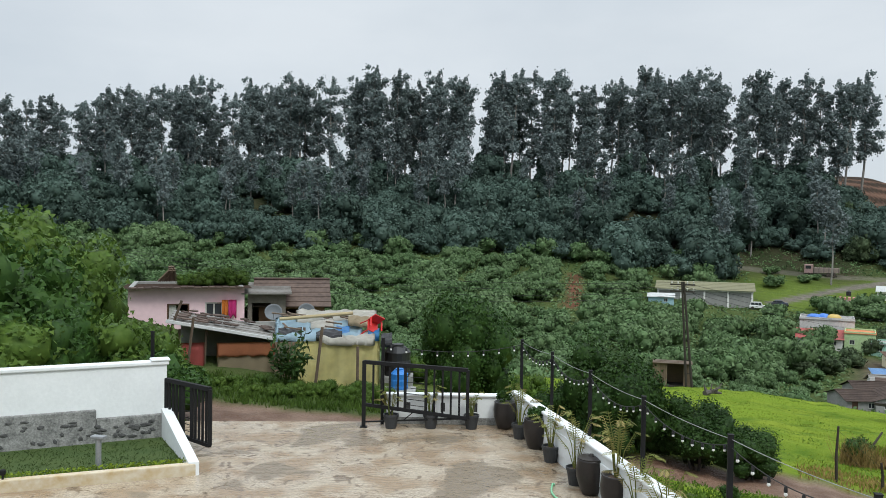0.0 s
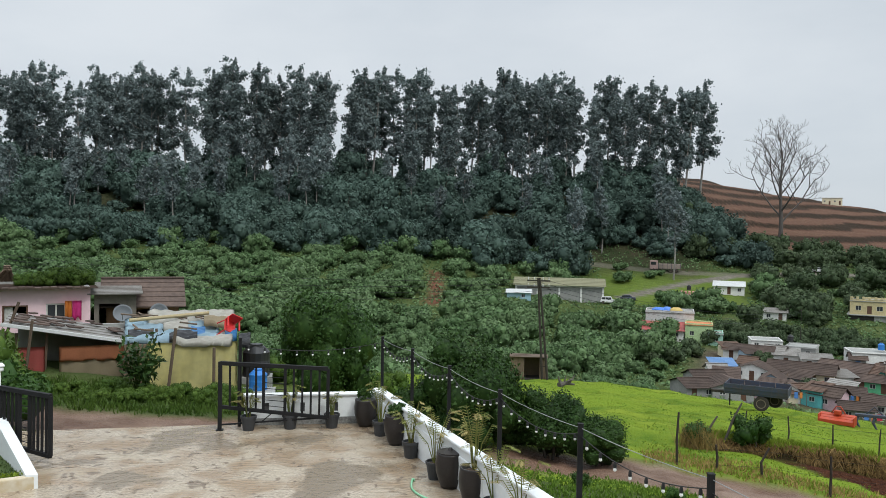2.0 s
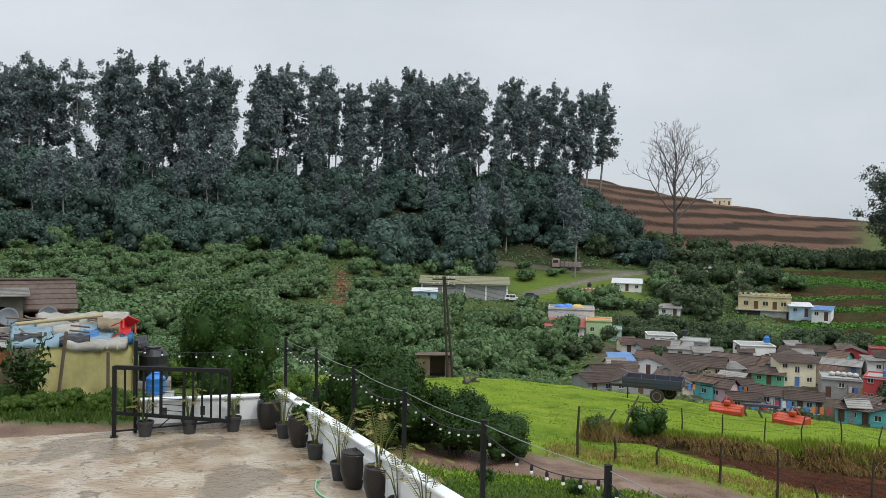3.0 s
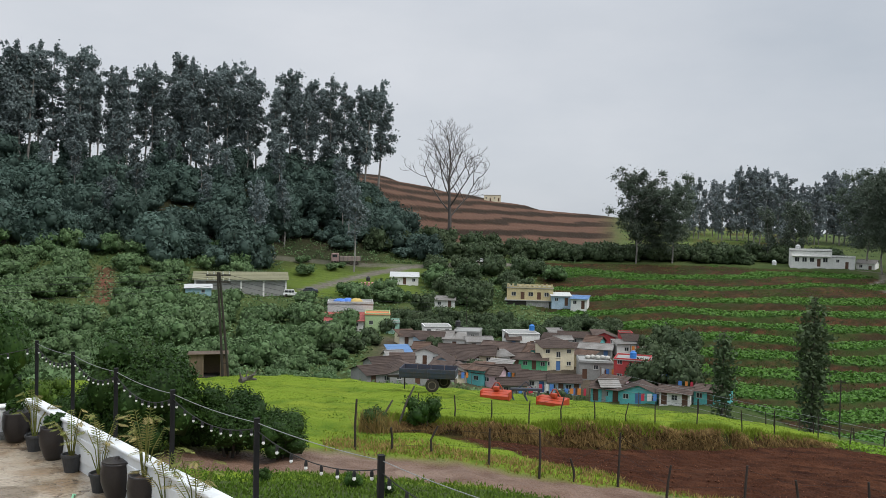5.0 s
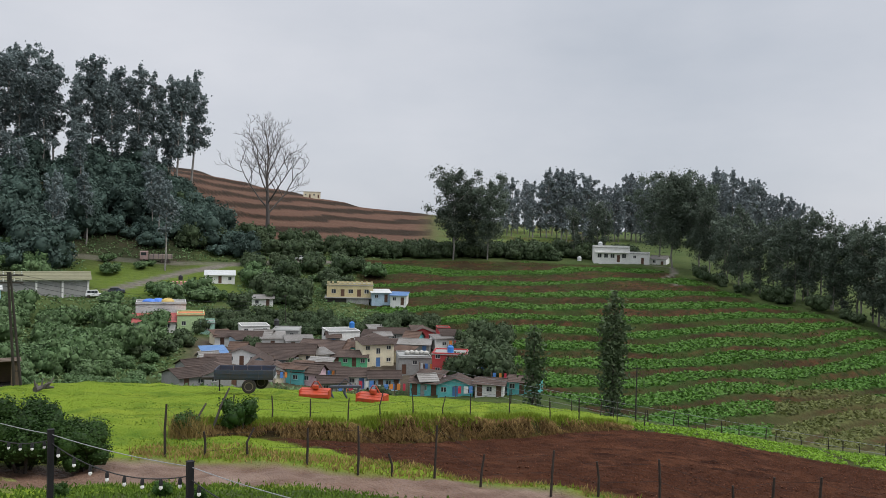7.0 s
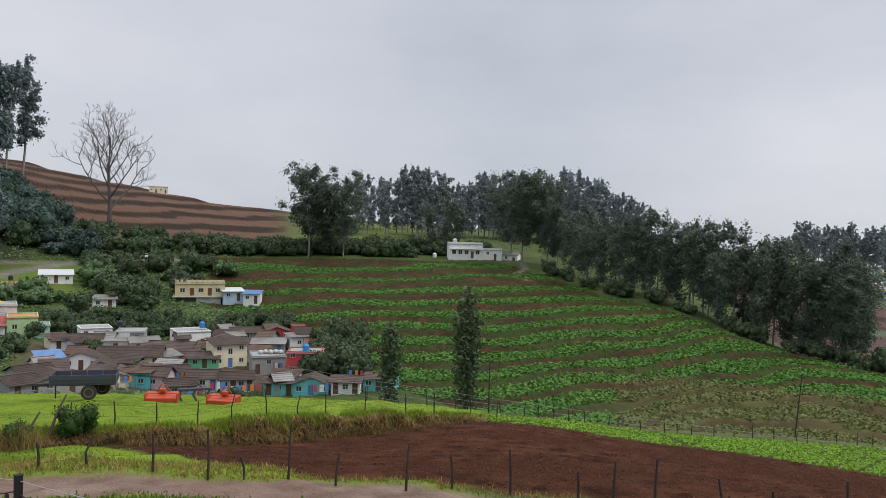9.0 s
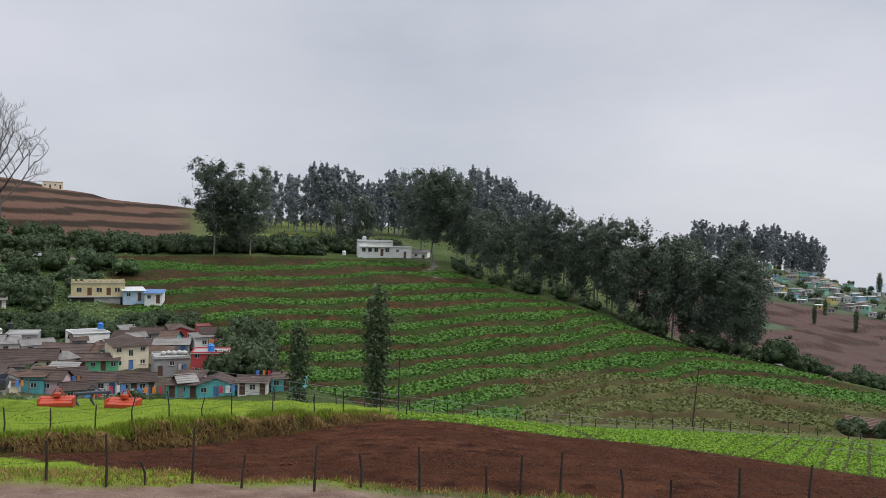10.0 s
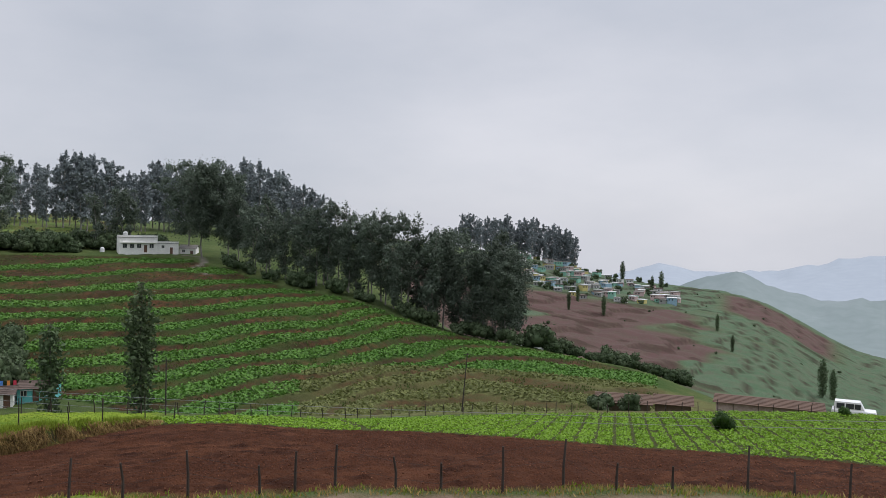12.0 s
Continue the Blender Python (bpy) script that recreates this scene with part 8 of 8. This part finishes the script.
for k in range(46):
    a = 50 + 54 * k / 46 + rk.uniform(-0.4, 0.4)
    r = float(np.interp(a, [50, 57, 60, 71, 83, 98, 106], [57, 55, 56, 63.5, 71.5, 75.5, 80.5]))
    stake(*at(a, r), rk.uniform(0.7, 1.1), int(a * 10), "small grey fence stake beyond the green field", "far field stakes", 0.035)
for x, y, dx_, t in ((*at(29.0, 30.6), 0.75, 1.5), (*at(27.7, 30.4), 0.6, 1.0)):
    z = ground_z(x, y)
    tagged(part("stick", tube(bmesh.new(), [(x, y, z - 0.2), (x + dx_ * 0.55, y, z + t * 0.6), (x + dx_, y, z + t)], [0.05, 0.045, 0.03], 6), M_BARK), "leaning dark dead stick by the bank", "stick", "leaning sticks")
rng = np.random.default_rng(70)
xy = np.array([at(27.4 + rng.normal() * 0.5, 30.0 + rng.normal() * 0.3) for _ in range(120)])
tufts("dry_scrub", "dry reddish scrub on the bank", xy, 4, 0.012, 0.75, M_DRY, 71, 0.15)

# driftwood-like stump on the meadow
sx, sy = at(18.6, 50)
stp = tagged(new("tree_stump"), "grey uprooted stump lying on the meadow", "stump")
stp.matrix_world = pose(sx, sy, ground_z(sx, sy), 0, 0, 20)
part("log", tube(bmesh.new(), [(-0.6, 0, 0.15), (0, 0.1, 0.2), (0.6, 0, 0.08)], [0.17, 0.13, 0.05], 8), M_DEADWOOD, stp)
for k in range(7):
    part("root", tube(bmesh.new(), [(-0.5 + 0.1 * k, 0, 0.15), (-0.6 + 0.14 * k, 0.2 * math.sin(k), 0.32 + 0.14 * math.cos(k * 1.3)), (-0.65 + 0.2 * k, 0.3 * math.sin(k), 0.5 + 0.2 * math.cos(k * 2.1))], [0.1, 0.06, 0.02], 5), M_DEADWOOD, stp)


def power_pole(azimuth, r, top_z, label, arms=2, lean_=0.0):
    x, y = at(azimuth, r)
    z = ground_z(x, y)
    p = new("power_pole")
    p.matrix_world = pose(x, y, z, 0, 0, -azimuth)
    tagged(p, label, "power pole", "power poles")
    h = top_z - z
    if arms == 1:
        part("leg", tube(bmesh.new(), [(0, 0, -0.5), (lean_, 0, h)], [0.075, 0.05], 6), M_TYRE, p)
        part("crossarm", a_box(lean_ - 0.4, -0.03, h - 0.2, lean_ + 0.4, 0.03, h - 0.14), M_TYRE, p)
        return p
    part("leg", tube(bmesh.new(), [(-0.16, 0, -0.5), (lean_ - 0.05, 0, h)], [0.09, 0.07], 6), M_TYRE, p)
    part("leg", tube(bmesh.new(), [(0.22, 0, -0.5), (lean_ + 0.07, 0, h)], [0.09, 0.07], 6), M_TYRE, p)
    for k in range(arms):
        arm = part("crossarm", a_box(lean_ - 0.8, -0.05, h - 0.25 - 0.45 * k, lean_ + 0.8, 0.05, h - 0.15 - 0.45 * k), M_TYRE, p)
        for q in (-0.7, -0.3, 0.3, 0.7):
            part("insulator", lathe(bmesh.new(), [(0.03, 0), (0.05, 0.05), (0.03, 0.1), (0.05, 0.15), (0.02, 0.2)], 8, (lean_ + q, 0, h - 0.15 - 0.45 * k)), M_WHITE_OLD, arm)
    for k in range(6):
        part("tie", a_box(-0.16 + (lean_ + 0.1) * k / 7, -0.02, h * (k + 1) / 8, 0.2 + (lean_ - 0.1) * k / 7, 0.02, h * (k + 1) / 8 + 0.06), M_TYRE, p)
    return p


power_pole(17.05, 56.5, 1.25, "slim dark twin-legged power pole on the meadow", 2, -0.55)
power_pole(-24.2, 78, 3.1, "slim dark power pole beyond the overgrown bank", 1)
power_pole(58.2, 74, -7.2, "thin pole at the foot of the terraces", 1)
power_pole(78.4, 84, -8.2, "thin leaning pole beyond the green field", 1, 0.5)
power_pole(67.2, 205, -4.0, "thin pole on the terraced slope", 1)
power_pole(33.6, 162, -9.0, "village power pole among the roofs", 1)


def span(a0, r0, z0, a1, r1, z1, sag, off=(0, 0)):
    p, q = Vector((*at(a0, r0), z0)) + Vector((off[0], off[1], 0)), Vector((*at(a1, r1), z1)) + Vector((off[0], off[1], 0))
    return hang(p, q, sag, 20)


wires("power_lines", "thin power lines strung across the valley", [span(16.5, 56.5, 1.2 - 0.25 * k, -24.2, 78, 3.0 - 0.2 * k, 1.2 + 0.3 * k, (0.3 * k, 0)) for k in range(4)] + [span(16.5, 56.5, 1.2 - 0.25 * k, 33.6, 162, -9.2 - 0.2 * k, 1.5 + 0.4 * k) for k in range(3)] + [span(16.5, 56.5, 0.9, 25.0, 140, -13, 1.0)], 0.016)
wires("valley_lines", "thin power lines along the foot of the terraces", [span(44.0, 100, -12.5 - 0.6 * k, 112, 62, -6.8 - 0.5 * k, 0.8) for k in range(4)], 0.017, M_WIRE_PALE)


# ---------------------------------------------------------------- the far village hill and the mountains
rng = np.random.default_rng(80)
FAR_PAINTS = [paint("far_white", (0.62, 0.62, 0.60)), paint("far_blue", (0.30, 0.46, 0.56)), paint("far_yellow", (0.58, 0.50, 0.18)), paint("far_green", (0.24, 0.50, 0.38)), paint("far_pink", (0.58, 0.42, 0.40)), GREY]
FAR_ROOFS = [M_TIN, M_TILE, GREY, M_WHITE_SHEET]
for k in range(150):
    a = 80.5 + 12.3 * rng.random()
    lo, hi = np.interp(a, [79, 86, 90, 93], [780, 730, 740, 770]), np.interp(a, [79, 86, 90, 93], [985, 985, 930, 830])
    r = lo + (hi - lo) * rng.random()
    w, d, h = 5 + 5 * rng.random(), 5 + 3 * rng.random(), 3 + 3.2 * rng.random() ** 2
    e = new("far_house")
    e.matrix_world = site(a, r, turn=30 * rng.normal())
    tagged(e, "small hazy painted house on the far village hill", "house", "far village houses")
    pm = FAR_PAINTS[int(rng.integers(6))]
    part("wall", a_box(-w / 2, 0, -3, w / 2, d, h), pm, e)
    part("roof", a_box(-w / 2 - 0.4, -0.5, h, w / 2 + 0.4, d + 0.4, h + 0.35), FAR_ROOFS[int(rng.integers(4))], e)
    for q in range(int(w / 3)):
        part("window", a_box(-w / 2 + 1 + 2.8 * q, -0.06, h - 2.2, -w / 2 + 2.2 + 2.8 * q, 0.0, h - 0.9), M_GLASS, e)
house(site(83.1, 205), 9, 6, 3.0, 4.4, WHITEW, M_TILE, "side_gable", "small white chapel-like house beyond the tree belt", row_of(9, 3.0, 3, 21), "houses beyond the belt", 3.0)

# distance haze is put into these base colours as pale blue-grey
M_HAZE1 = mat("haze_blue_hills", (0.31, 0.345, 0.385), (0.27, 0.305, 0.345), rough=1.0, scale=0.002, fine=0.02, bump=0)
M_HAZE2 = mat("haze_green_hills", (0.20, 0.235, 0.235), (0.15, 0.19, 0.185), rough=1.0, scale=0.004, fine=0.03, bump=0)


def mountain(name, label, az0, az1, r, depth, crest, material, rough):
    """A ridge between two headings; crest(az) is its height in metres, foot far below."""
    n, q = 120, 14
    vs = []
    for i in range(n + 1):
        a = az0 + (az1 - az0) * i / n
        for j in range(q + 1):
            t = j / q
            rr_ = r - depth * (1 - t)
            x, y = at(a, rr_)
            z = -260 + (crest(a) + 260) * t ** 1.3 + rough * noise.noise(Vector((a * 0.9, t * 3, r * 0.01))) * t * 1.2 + rough * 0.4 * noise.noise(Vector((a * 4, t * 6, r * 0.01)))
            vs.append((x, y, z))
    fs = [(i * (q + 1) + j, i * (q + 1) + j + 1, (i + 1) * (q + 1) + j + 1, (i + 1) * (q + 1) + j) for i in range(n) for j in range(q)]
    return tagged(mesh_object(name, np.array(vs), np.array(fs), material, smooth=True), label, "mountains", kind="structure")


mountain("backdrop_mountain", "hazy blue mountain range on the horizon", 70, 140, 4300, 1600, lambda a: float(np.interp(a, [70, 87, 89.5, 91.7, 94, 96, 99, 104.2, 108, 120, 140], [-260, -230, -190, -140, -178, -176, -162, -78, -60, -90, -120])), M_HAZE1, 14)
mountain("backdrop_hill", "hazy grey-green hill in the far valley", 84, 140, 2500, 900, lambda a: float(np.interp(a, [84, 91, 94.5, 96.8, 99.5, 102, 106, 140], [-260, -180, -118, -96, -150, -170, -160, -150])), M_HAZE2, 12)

# the house whose balcony the view is taken from, closed behind the eye
bal = tagged(new("balcony_house"), "plain white house wall and balcony slab", "house", kind="structure")
part("balcony_slab", a_box(-3.5, -2.2, 2.85, 3.0, 0.15, 3.0, 0.02), M_WHITE, bal)
part("house_wall", a_box(-9, -2.5, -0.2, 5.0, -2.2, 6.8), M_WHITE, bal)
